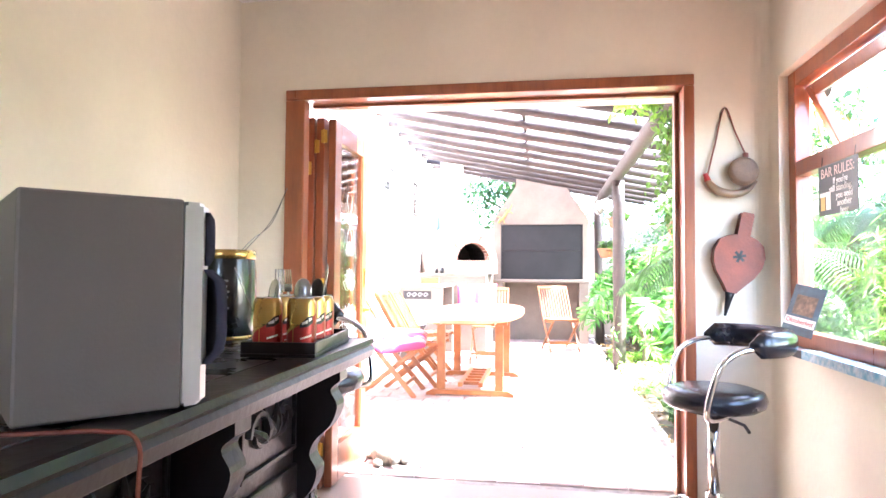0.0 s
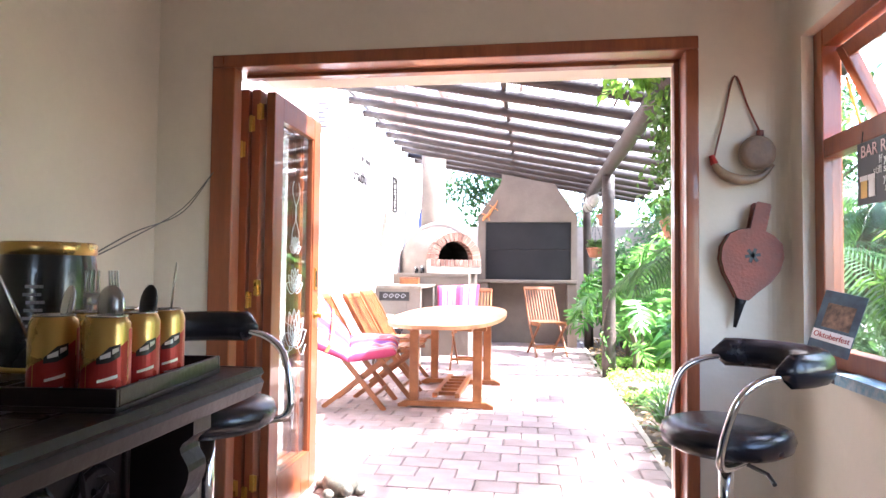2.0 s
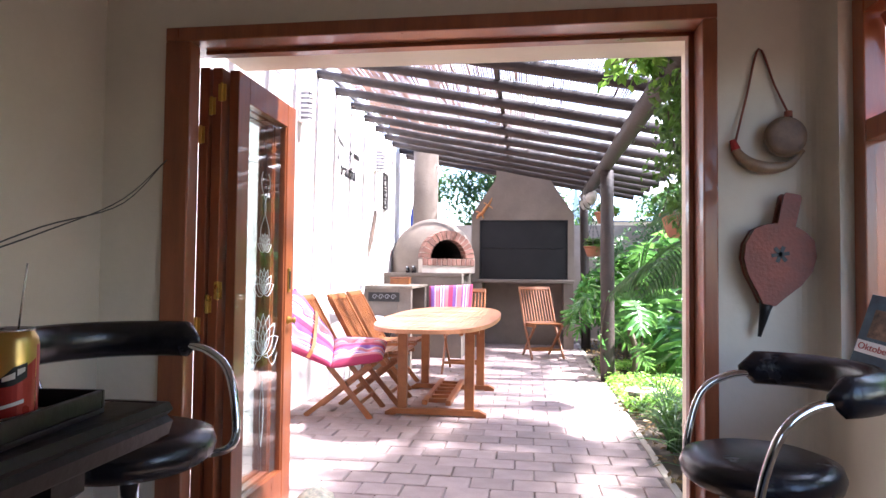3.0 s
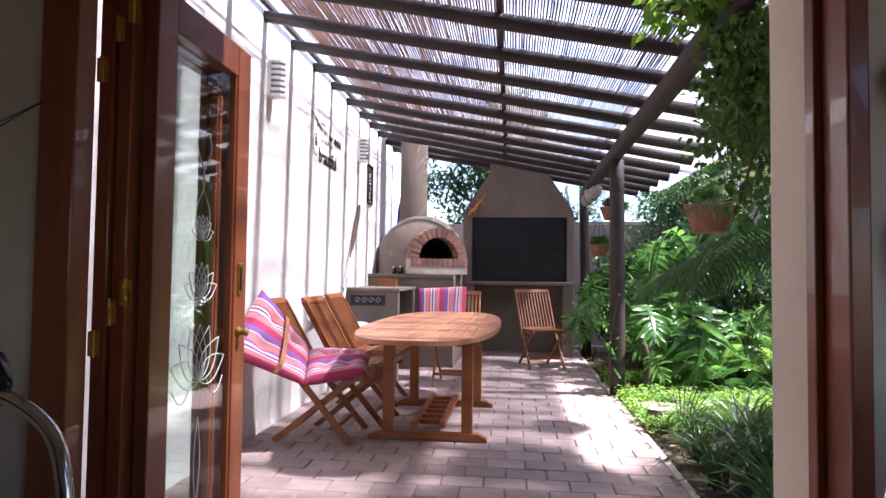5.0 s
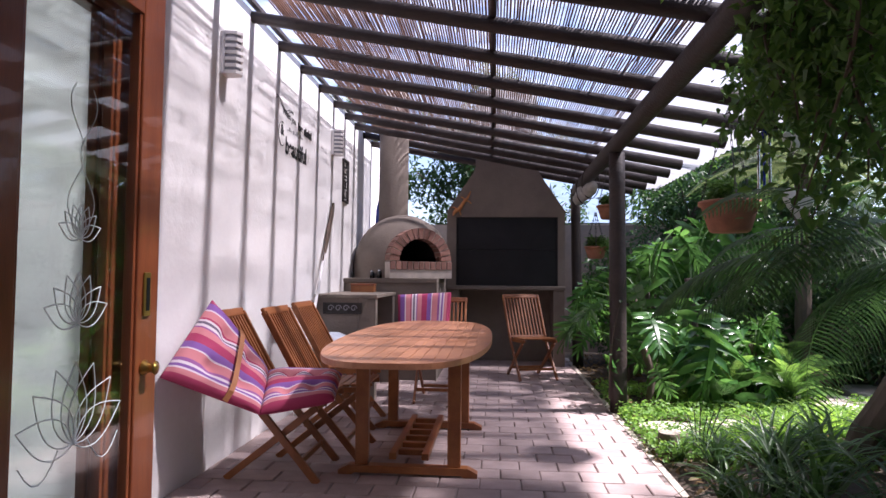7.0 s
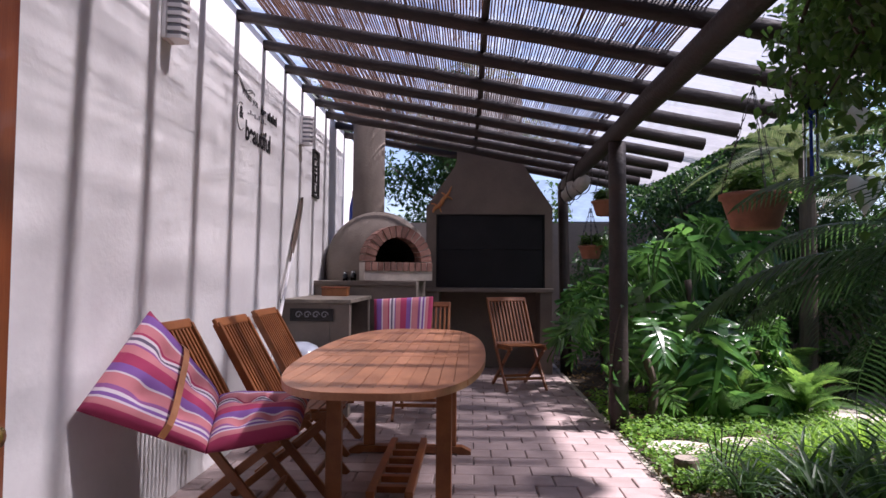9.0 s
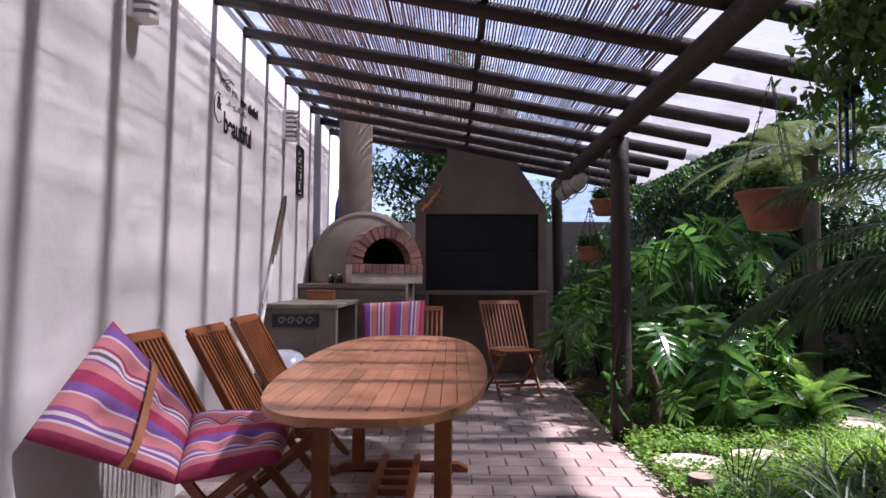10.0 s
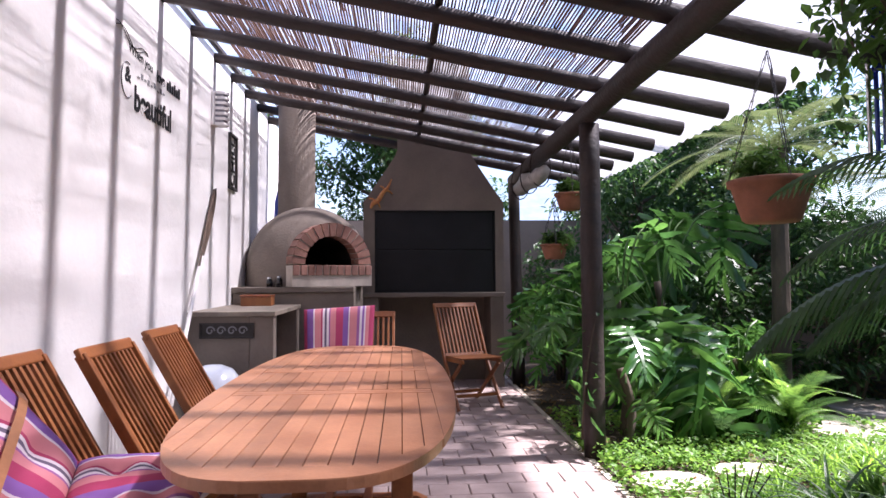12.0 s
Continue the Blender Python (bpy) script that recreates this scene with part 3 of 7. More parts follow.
def bowed_grille(name, z0, z1, base, bow, half, label):
    """A cloth grille bulging out of the baffle."""
    bm = B()
    rows = []
    for i in range(9):
        v = i / 8
        edge = 1 - abs(2 * v - 1) ** 4
        row = []
        for j in range(9):
            u = 2 * j / 8 - 1
            row.append(bm.verts.new((base + bow * edge ** 0.5 * (1 - 0.2 * u * u) - 0.006 * u * u, 0.10 + half * u, z0 + (z1 - z0) * v)))
        rows.append(row)
    for p, q in zip(rows, rows[1:]):
        for j in range(8):
            bm.faces.new((p[j], p[j + 1], q[j + 1], q[j]))
    ext = bmesh.ops.extrude_face_region(bm, geom=list(bm.faces))
    bmesh.ops.translate(bm, verts=[v for v in ext["geom"] if isinstance(v, bmesh.types.BMVert)], vec=(-0.014, 0, 0))
    bmesh.ops.recalc_face_normals(bm, faces=bm.faces)
    part(name, bm, PURPLECLOTH, spk, label, True)


bowed_grille("woofer_grille", 0.055, 0.19, 0.245, 0.028, 0.088, "dark purple bulging cloth grille")
bowed_grille("tweeter_grille", 0.195, 0.272, 0.241, 0.010, 0.085, "dark mesh upper grille")
bm = B(); box(bm, 0.236, 0.250, 0.07, 0.13, 0.012, 0.042, 0.003); part("badge", bm, SILVER, spk)

# speaker cable over the bar edge
bm = B(); tube(bm, smooth_curve([(-0.72, 0.98, bar_z + 0.006), (-0.50, 0.86, bar_z + 0.006), (-0.38, 0.88, bar_z + 0.006), (-0.295, 0.905, bar_z + 0.007), (-0.254, 0.91, bar_z - 0.004), (-0.256, 0.915, bar_z - 0.08), (-0.262, 0.92, bar_z - 0.3)]), 0.003, 6)
tagged(link("speaker_cable", bm, REDLEATHER, None, "", True), "thin dark red speaker cable lying over the bar edge", "cable")
bm = B()
for d in (0, 0.012):
    tube(bm, smooth_curve([(-0.83, 1.97, bar_z + 0.03 + d), (-0.98, 1.83, bar_z + 0.10 + d), (-1.2, 1.6, bar_z + 0.06), (-1.393, 1.4, bar_z + 0.02)]), 0.0025, 5)
tagged(link("cable_pair", bm, WIRE, None, "", True), "two thin black cables slung across the wall", "cable")
bm = B()
for d in (0, 0.014):
    tube(bm, smooth_curve([(-0.76, 2.06, bar_z + 0.2), (-0.88, 2.45, bar_z + 0.29 + d), (-1.02, 2.95, bar_z + 0.43 - d), (-1.12, 3.35, bar_z + 0.63)]), 0.002, 5)
tagged(link("wall_wire", bm, WIRE, None, "", True), "thin twisted dark wire running up to the door frame", "cable")

# party keg
KX, KY = -0.70, 1.93
keg = thing("beer_keg", "black five litre party keg with gold rim on the bar", "keg", m=pose(KX, KY, bar_z))
bm = B(); lathe(bm, [(0, 0), (0.078, 0), (0.083, 0.012), (0.087, 0.06), (0.089, 0.125), (0.087, 0.19), (0.083, 0.226)], 40); part("body", bm, BLACKTIN, keg, "", True)
bm = B(); lathe(bm, [(0.083, 0.2262), (0.086, 0.228), (0.086, 0.247), (0.082, 0.252), (0.077, 0.247), (0.070, 0.236), (0, 0.236)], 40); part("rim", bm, GOLD, keg, "gold rim band", True)
for k in range(9):
    a0 = radians(-75 + 2 * (k % 3))
    bm = B()
    for j in range(4):
        a = a0 + j * 0.09
        box(bm, 0, 0.001, -0.0036, 0.0036, -0.003, 0.003, 0, Matrix.Rotation(a, 4, 'Z') @ Matrix.Translation((0.0895 - 0.004 * abs(0.125 - (0.06 + k * 0.015)) / 0.06, 0, 0.06 + k * 0.015)))
    part("print_bar", bm, GREYPRINT, keg)
bm = B(); lathe(bm, [(0.0795, 0.0), (0.0845, 0.002), (0.0848, 0.008), (0.0835, 0.011)], 40); part("foot_ring", bm, GOLD, keg, "gold foot ring", True)
bm = B(); box(bm, -0.012, 0.02, -0.012, 0.012, 0.03, 0.055, 0.004, Matrix.Rotation(radians(200), 4, 'Z') @ Matrix.Translation((0.09, 0, 0))); part("tap", bm, BLACKTIN, keg, "small black tap")

# tray with cut cans as cutlery holders
tray = thing("serving_tray", "shallow black wooden tray on the bar", "tray", m=pose(-0.397, 1.752, bar_z, 0, 0, 5.6))
TW, TL = 0.085, 0.178
bm = B(); box(bm, -TW, TW, -TL, TL, 0.0, 0.008, 0.002); part("base", bm, BLACKWOOD, tray)
for a in ((-TW, TW, -TL, -TL + 0.008), (-TW, TW, TL - 0.008, TL), (-TW, -TW + 0.008, -TL + 0.008, TL - 0.008), (TW - 0.008, TW, -TL + 0.008, TL - 0.008)):
    bm = B(); box(bm, *a, 0.008, 0.034, 0.002); part("side", bm, BLACKWOOD, tray)


def patch(bm, r, a0, a1, zs, n=10):
    """A piece of a cylinder's skin between two angles; zs gives (low, high) at each end."""
    lo, hi = [], []
    for i in range(n + 1):
        t = i / n
        a = a0 + (a1 - a0) * t
        lo.append(bm.verts.new((r * math.cos(a), r * math.sin(a), zs[0][0] * (1 - t) + zs[1][0] * t)))
        hi.append(bm.verts.new((r * math.cos(a), r * math.sin(a), zs[0][1] * (1 - t) + zs[1][1] * t)))
    for i in range(n):
        bm.faces.new((lo[i], lo[i + 1], hi[i + 1], hi[i]))


def drink_can(x, y, turn):
    can = thing("drink_can", "gold and red drink can with its top cut off, holding cutlery", "can", "cans in the tray", pose(x, y, bar_z + 0.009, 0, 0, turn))
    bm = B(); lathe(bm, [(0, 0.004), (0.022, 0.0), (0.026, 0.002), (0.0325, 0.012), (0.033, 0.02), (0.033, 0.108), (0.030, 0.117), (0.0275, 0.121)], 28); part("body", bm, GOLD, can, "", True)
    bm = B(); lathe(bm, [(0.0277, 0.1212), (0.029, 0.1225), (0.028, 0.124), (0.0262, 0.122), (0.026, 0.06)], 28); part("rim", bm, STEEL, can, "bare cut rim", True)
    bm = B()
    patch(bm, 0.0333, -0.9, 0.9, ((0.014, 0.054), (0.014, 0.088)))
    patch(bm, 0.0333, 0.95, 2.5, ((0.015, 0.104), (0.015, 0.107)), 14)
    patch(bm, 0.0333, -1.75, -0.95, ((0.016, 0.035), (0.014, 0.054)))
    part("red_print", bm, REDCAN, can, "red printed panels")
    bm = B(); patch(bm, 0.0336, -0.4, 0.4, ((0.030, 0.034), (0.036, 0.041))); patch(bm, 0.0336, -0.3, 0.3, ((0.018, 0.020), (0.020, 0.022))); part("white_bar", bm, WHITE, can, "white print bars")
    bm = B(); patch(bm, 0.0336, -0.45, 0.05, ((0.056, 0.064), (0.058, 0.080))); patch(bm, 0.0336, 0.05, 0.5, ((0.058, 0.080), (0.066, 0.084))); emb = part("emblem", bm, BLACK, can, "dark emblem patch")
    bm = B(); patch(bm, 0.0338, -0.30, 0.10, ((0.063, 0.068), (0.066, 0.074))); patch(bm, 0.0338, 0.16, 0.42, ((0.069, 0.077), (0.074, 0.079))); part("emblem_light", bm, WHITE, emb)
    return can


tmat = pose(-0.397, 1.752, 0, 0, 0, 5.6)
spots = [(0.040, -0.130), (0.040, -0.045), (0.040, 0.042), (-0.040, -0.130), (-0.040, -0.044), (-0.040, 0.045)]
cans = [tuple((tmat @ Vector((x, y, 0)))[:2]) for x, y in spots]
for i, (x, y) in enumerate(cans):
    drink_can(x, y, -50 + (i * 17) % 23)


def cutlery(kind, x, y, lean, turn, material):
    ob = thing(kind, {"spoon": "steel spoon standing handle down in a can", "fork": "steel fork standing in a can", "table_knife": "steel table knife standing in a can", "serving_spoon": "black plastic serving spoon in a can"}[kind], "cutlery", "cutlery in the cans", Matrix.Translation((x, y, bar_z + 0.016)) @ pose(0, 0, 0, 0, lean, turn))
    bm = B()
    if kind == "table_knife":
        bar(bm, (0, 0, 0), (0, 0, 0.09), 0.004, 0.012, 0.001, (0, 1, 0))
        prism(bm, [(-0.006, 0.088), (0.009, 0.088), (0.011, 0.14), (0.008, 0.18), (0.0, 0.198), (-0.006, 0.185)], -0.001, 0.001, m=pose(0, 0, 0, 90, 0, 90))
    elif kind == "fork":
        bar(bm, (0, 0, 0), (0, 0, 0.125), 0.003, 0.007, 0.001, (0, 1, 0))
        box(bm, -0.001, 0.001, -0.012, 0.012, 0.125, 0.145, 0.0005)
        for k in (-0.0095, -0.0032, 0.0032, 0.0095):
            box(bm, -0.001, 0.001, k - 0.0016, k + 0.0016, 0.145, 0.182, 0.0005)
    else:
        bar(bm, (0, 0, 0), (0, 0, 0.105), 0.003, 0.007, 0.001, (0, 1, 0))
        vs = bmesh.ops.create_uvsphere(bm, u_segments=14, v_segments=10, radius=1.0)["verts"]
        bmesh.ops.transform(bm, matrix=Matrix.Translation((0, 0, 0.130)) @ Matrix.Diagonal((0.006, 0.021, 0.031, 1)), verts=vs)
    part("blade" if kind == "table_knife" else "bowl" if kind != "fork" else "fork_head", bm, material, ob, "", True)
    return ob


cutlery("spoon", *cans[0], 4, 100, STEEL)
cutlery("spoon", *cans[3], 8, 60, STEEL)
cutlery("fork", *cans[4], 5, 120, STEEL)
cutlery("serving_spoon", *cans[1], 8, 70, BLACK)
cutlery("table_knife", *cans[2], 5, 40, STEEL)
cutlery("fork", *cans[5], -6, 80, STEEL)
cutlery("table_knife", *cans[3], -22, 30, STEEL)


# bar stools
def bar_stool(name_m, seat_z, label):
    ob = thing("bar_stool", label, "bar stool", "bar stools", name_m)
    bm = B(); lathe(bm, [(0, seat_z - 0.07), (0.155, seat_z - 0.07), (0.178, seat_z - 0.055), (0.185, seat_z - 0.03), (0.176, seat_z - 0.006), (0.14, seat_z + 0.006), (0, seat_z + 0.002)], 40); part("seat", bm, LEATHER, ob, "black padded seat", True)
    bm = B(); lathe(bm, [(0, seat_z - 0.085), (0.10, seat_z - 0.085), (0.10, seat_z - 0.07), (0, seat_z - 0.07)], 24); part("seat_plate", bm, BLACK, ob)
    # padded back, an arc behind the seat
    bz = seat_z + 0.185
    bm = B()
    n = 17
    rings = []
    for i in range(n):
        a = radians(-92 + 184 * i / (n - 1))
        c = Vector((0.205 * math.cos(a) + 0.05, 0.215 * math.sin(a), bz))
        t = abs(2 * i / (n - 1) - 1)
        s = 1.0 if t < 0.86 else math.sqrt(max(0.02, 1 - ((t - 0.86) / 0.14) ** 2))
        o = Vector((math.cos(a), math.sin(a), 0))
        ring = []
        for k in range(12):
            b = 2 * math.pi * k / 12
            ring.append(bm.verts.new(c + o * (0.030 * s * math.cos(b)) + Vector((0, 0, 0.046 * s * math.sin(b)))))
        rings.append(ring)
    for r0, r1 in zip(rings, rings[1:]):
        for k in range(12):
            bm.faces.new((r0[k], r1[k], r1[(k + 1) % 12], r0[(k + 1) % 12]))
    bm.faces.new(rings[0]); bm.faces.new(rings[-1][::-1])
    part("backrest", bm, LEATHER, ob, "black padded wrap-around backrest", True)
    for sg in (-1, 1):
        pts = smooth_curve([(0.03, sg * 0.09, seat_z - 0.078), (-0.06, sg * 0.17, seat_z - 0.08), (-0.10, sg * 0.21, seat_z - 0.055), (-0.085, sg * 0.222, seat_z + 0.04), (-0.05, sg * 0.225, seat_z + 0.12), (0.01, sg * 0.215, seat_z + 0.160), (0.09, sg * 0.205, seat_z + 0.175)])
        bm = B(); tube(bm, pts, 0.0105, 10); part("arm_tube", bm, CHROME, ob, "chrome arm tube", True)
    bm = B(); tube(bm, [(0, 0, 0.03), (0, 0, 0.36)], 0.031, 20); part("outer_column", bm, CHROME, ob, "chrome gas column", True)
    bm = B(); tube(bm, [(0, 0, 0.36), (0, 0, seat_z - 0.085)], 0.021, 20); part("piston", bm, CHROME, ob, "", True)
    bm = B(); lathe(bm, [(0, 0.004), (0.195, 0.004), (0.195, 0.010), (0.12, 0.022), (0.05, 0.04), (0.034, 0.06)], 40); part("base", bm, CHROME, ob, "round chrome base", True)
    ring = [(-0.03, -0.02, 0.30)] + [(-0.03 - 0.13 * math.sin(a) - 0.02, -0.15 * math.cos(a), 0.29) for a in np.linspace(0.15, math.pi - 0.15, 12)] + [(-0.03, 0.02, 0.30)]
    bm = B(); tube(bm, smooth_curve(ring, 3), 0.009, 8); part("footrest", bm, CHROME, ob, "", True)
    bm = B(); tube(bm, [(0.0, 0.0, seat_z - 0.09), (0.05, -0.15, seat_z - 0.10), (0.05, -0.19, seat_z - 0.115)], 0.006, 8); part("lever", bm, BLACK, ob)
    return ob


bar_stool(pose(0.835, 2.75, 0.004, 0, 0, 6), 0.745, "black padded bar stool with chrome arms below the window")
bar_stool(pose(-0.615, 2.42, 0.004, 0, 0, 158), 0.82, "black padded bar stool with chrome arms behind the bar")

# leather flask with its sling on the wall
fl = thing("leather_flask", "old tan leather flask and horn hung on a red cord", "flask")
bm = B(); tube(bm, smooth_curve([(0.965, DW - 0.02, 1.64), (1.005, DW - 0.012, 1.80), (1.048, DW - 0.008, 1.965), (1.095, DW - 0.012, 1.84), (1.135, DW - 0.02, 1.74)]), 0.004, 6); part("cord", bm, REDLEATHER, fl, "twisted red cord", True)
bm = B(); lathe(bm, [(0, -0.028), (0.045, -0.028), (0.062, -0.02), (0.066, 0.0), (0.062, 0.02), (0.045, 0.028), (0, 0.028)], 28, m=pose(1.120, DW - 0.034, 1.655, 90, 0, 0)); part("body", bm, OLIVE, fl, "round stitched leather body", True)
bm = B(); lathe(bm, [(0.0635, -0.006), (0.068, -0.005), (0.068, 0.005), (0.0635, 0.006)], 28, m=pose(1.120, DW - 0.034, 1.655, 90, 0, 0)); part("seam", bm, HORN, fl)
bm = B(); tube(bm, smooth_curve([(0.957, DW - 0.02, 1.645), (0.975, DW - 0.025, 1.60), (1.015, DW - 0.03, 1.565), (1.075, DW - 0.03, 1.552), (1.135, DW - 0.03, 1.565), (1.180, DW - 0.025, 1.61)]), [0.008 + 0.013 * math.sin(math.pi * min(1, u * 1.05)) for u in np.linspace(0, 1, 31)], 12); part("horn", bm, HORN, fl, "curved polished horn", True)
bm = B(); tube(bm, [(0.956, DW - 0.02, 1.65), (0.967, DW - 0.023, 1.615)], [0.010, 0.016], 10); part("cap", bm, REDCAN, fl, "red horn cap")
bm = B(); lathe(bm, [(0, 0), (0.013, 0), (0.013, 0.02), (0, 0.024)], 12, centre=(1.132, DW - 0.03, 1.722)); part("stopper", bm, REDLEATHER, fl)

# bellows
be = thing("fire_bellows", "red leather fire bellows hung on the wall", "bellows")
out = [(0, 0.06), (0.020, 0.065), (0.045, 0.10), (0.085, 0.15), (0.108, 0.20), (0.112, 0.25), (0.095, 0.30), (0.06, 0.325), (0.028, 0.335)]
full = out[1:] + [(0.028, 0.43), (0.022, 0.44), (-0.022, 0.44), (-0.028, 0.43)] + [(-x, z) for x, z in out[1:][::-1]]
mm = Matrix.Translation((1.043, DW, 1.03)) @ pose(0, 0, 0, 0, 12, 0) @ pose(0, 0, 0, 90, 0, 0)
bm = B(); prism(bm, full, 0.050, 0.062, mm); part("front_board", bm, REDLEATHER, be)
bm = B(); prism(bm, full, 0.006, 0.018, mm); part("back_board", bm, REDLEATHER, be)
for k in range(3):
    sc = 0.97 - 0.05 * (k % 2)
    bm = B(); prism(bm, [(x * sc, 0.2 + (z - 0.2) * sc) for x, z in (out[1:] + [(-x, z) for x, z in out[1:][::-1]])], 0.018 + k * 0.0107, 0.0285 + k * 0.0107, mm); part("fold", bm, OLIVE, be, "dark leather folds")
bm = B(); tube(bm, [mm @ Vector((0, 0.075, 0.034)), mm @ Vector((0, 0.045, 0.034)), mm @ Vector((0, -0.045, 0.034))], [0.024, 0.017, 0.006], 14); part("nozzle", bm, DARKSTEEL, be, "tapered dark nozzle", True)
for k in range(6):
    a = radians(60 * k + 20)
    bm = B(); box(bm, -0.005, 0.028, -0.006, 0.006, 0.0622, 0.064, 0, mm @ Matrix.Translation((0, 0.235, 0)) @ Matrix.Rotation(a, 4, 'Z')); part("emblem", bm, BLACK, be, "dark painted emblem")


# signs at the window
def words(text, size, m, material, parent, name="lettering", align='CENTER', depth=0.0006, squeeze=1.0, bold=0.0):
    cu = bpy.data.curves.new(name, 'FONT')
    cu.body, cu.size, cu.align_x, cu.align_y, cu.extrude, cu.offset = text, size, align, 'CENTER', depth, bold
    tmp = bpy.data.objects.new(name, cu)
    me = bpy.data.meshes.new_from_object(tmp)
    bpy.data.objects.remove(tmp)
    me.materials.clear()
    me.materials.append(material)
    me.transform(m @ Matrix.Diagonal((squeeze, 1, 1, 1)))
    ob = new(name, me)
    ob.parent = parent
    return ob


sg = thing("bar_sign", "black tin sign with white bar rules lettering at the window", "sign")
sm = Matrix.Translation((1.262, 2.72, 1.497)) @ pose(0, 0, 0, 90, 0, -90)
bm = B(); box(bm, -0.155, 0.155, -0.095, 0.095, -0.0015, 0.0015, 0.001, sm); part("plate", bm, BLACK, sg)
words("BAR RULES:", 0.052, sm @ Matrix.Translation((0, 0.064, 0.002)), mat("pale_pink_print", (0.72, 0.50, 0.46), 0.5, bump=0), sg)
for k, tx in enumerate(("If you're", "still standing,", "you need", "another", "beer")):
    words(tx, 0.034, sm @ Matrix.Translation((0.025 + (0.03 if k > 1 else 0), 0.027 - 0.028 * k, 0.002)), WHITE, sg)
for dx, c in ((-0.115, GOLD), (-0.07, WHITE)):
    bm = B(); box(bm, dx - 0.018, dx + 0.018, -0.075, -0.02, 0.0016, 0.003, 0.001, sm); mg = part("mug_print", bm, c, sg, "painted beer mug")
    bm = B(); box(bm, dx - 0.021, dx + 0.021, -0.024, -0.008, 0.003, 0.004, 0.0005, sm); part("foam_print", bm, WHITE, mg)
for dx in (-0.13, 0.13):
    bm = B(); tube(bm, [sm @ Vector((dx, 0.088, 0.0)), sm @ Vector((dx, 0.13, -0.004))], 0.0015, 5); part("string", bm, WIRE, sg)
s2 = thing("tin_picture_sign", "small colourful tin picture sign leaning at the window sill", "sign")
s2m = Matrix.Translation((1.225, 2.94, 1.035)) @ pose(0, 0, 0, 0, 0, -62) @ pose(0, 0, 0, 74, 0, 0) @ pose(0, 0, 0, 0, 0, -9)
bm = B(); box(bm, -0.075, 0.075, -0.10, 0.10, -0.001, 0.001, 0.0008, s2m); part("plate", bm, mat("dark_blue_print", (0.05, 0.10, 0.14), 0.4, var=0.3, scale=20, bump=0, second=(0.02, 0.03, 0.05)), s2)
bm = B(); box(bm, -0.05, 0.05, -0.02, 0.06, 0.0012, 0.002, 0.0005, s2m); part("picture_patch", bm, mat("brown_print", (0.22, 0.12, 0.07), 0.5, var=0.5, scale=40, bump=0), s2)
bm = B(); box(bm, -0.072, 0.072, -0.065, -0.03, 0.0012, 0.0022, 0.0005, s2m); part("band", bm, WHITE, s2)
words("Oktoberfest", 0.026, s2m @ Matrix.Translation((0, -0.047, 0.003)), REDCAN, s2)
# mat carried on over the sill's edge, its pale blue imitating reflections there
mt = thing("bar_mat", "blue and white bar mat on the window sill, lengthened to imitate sill reflections", "mat")
bm = B(); box(bm, RWX - 0.036, wx0 - 0.006, 1.9, 2.9, WZ0 + 0.004, WZ0 + 0.009, 0.002); box(bm, RWX - 0.036, RWX - 0.031, 1.9, 2.9, WZ0 - 0.026, WZ0 + 0.0041); part("cloth", bm, mat("blue_print_cloth", (0.06, 0.28, 0.42), 0.7, var=0.4, scale=25, bump=0.2, second=(0.5, 0.55, 0.58)), mt)
# ---- the patio ----
PX1 = 1.06                        # edge of the paving
BFY = 11.0                        # front of the barbecue
bm = B()
box(bm, -60, 60, -40, 160, -0.5, -0.075)
structure("ground", bm, SOIL, "dark garden soil", "ground")
bm = B(); box(bm, -1.735, PX1, DWO - 0.2, 11.9, -0.07, -0.012); box(bm, -1.735, -1.101, LWO, DWO - 0.2, -0.07, -0.012)
pavement = structure("pavement", bm, SAND, "pinkish concrete pavers in running bond", "paving")
bm = B(); box(bm, LW - 0.22, LW, LWO, 12.4, -0.07, 3.10)
structure("wall_patio", bm, PLASTER_OUT, "white plastered patio wall", "wall")

# pergola
RY = [4.52, 5.09, 5.66, 6.23, 6.80, 7.37, 7.94, 8.52, 9.09, 9.60, 10.10, 10.62, 11.15]
RZ0, RSL = 3.06, -0.189


def roof_z(x):
    return RZ0 + RSL * (x - LW)


perg = thing("pergola", "dark pole pergola roofed with reed mat and clear sheet", "pergola")
tagged(perg, kind="structure")
rnd = random.Random(3)


def pole(bm, p, q, r0, r1, n=12, seg=9, wob=0.008):
    p, q = Vector(p), Vector(q)
    pts, rad = [], []
    for i in range(seg + 1):
        t = i / seg
        pts.append(p.lerp(q, t) + Vector((0, rnd.uniform(-wob, wob), rnd.uniform(-wob, wob) * 0.7)) * (0 if i in (0, seg) else 1))
        rad.append((r0 + (r1 - r0) * t) * rnd.uniform(0.95, 1.05))
    tube(bm, pts, rad, n)


for i, y in enumerate(RY):
    xe = 2.02 - 0.012 * i + rnd.uniform(-0.05, 0.05)
    bm = B(); pole(bm, (LW, y, RZ0), (xe, y + rnd.uniform(-0.02, 0.02), roof_z(xe)), 0.043, 0.055)
    part("rafter", bm, POLE, perg, "", True)
BEX = 1.12
bm = B(); pole(bm, (BEX - 0.03, DWO, roof_z(BEX) - 0.125), (BEX + 0.02, 11.35, roof_z(BEX) - 0.115), 0.072, 0.078, 14, 14); part("beam", bm, POLE, perg, "thick dark pole beam", True)
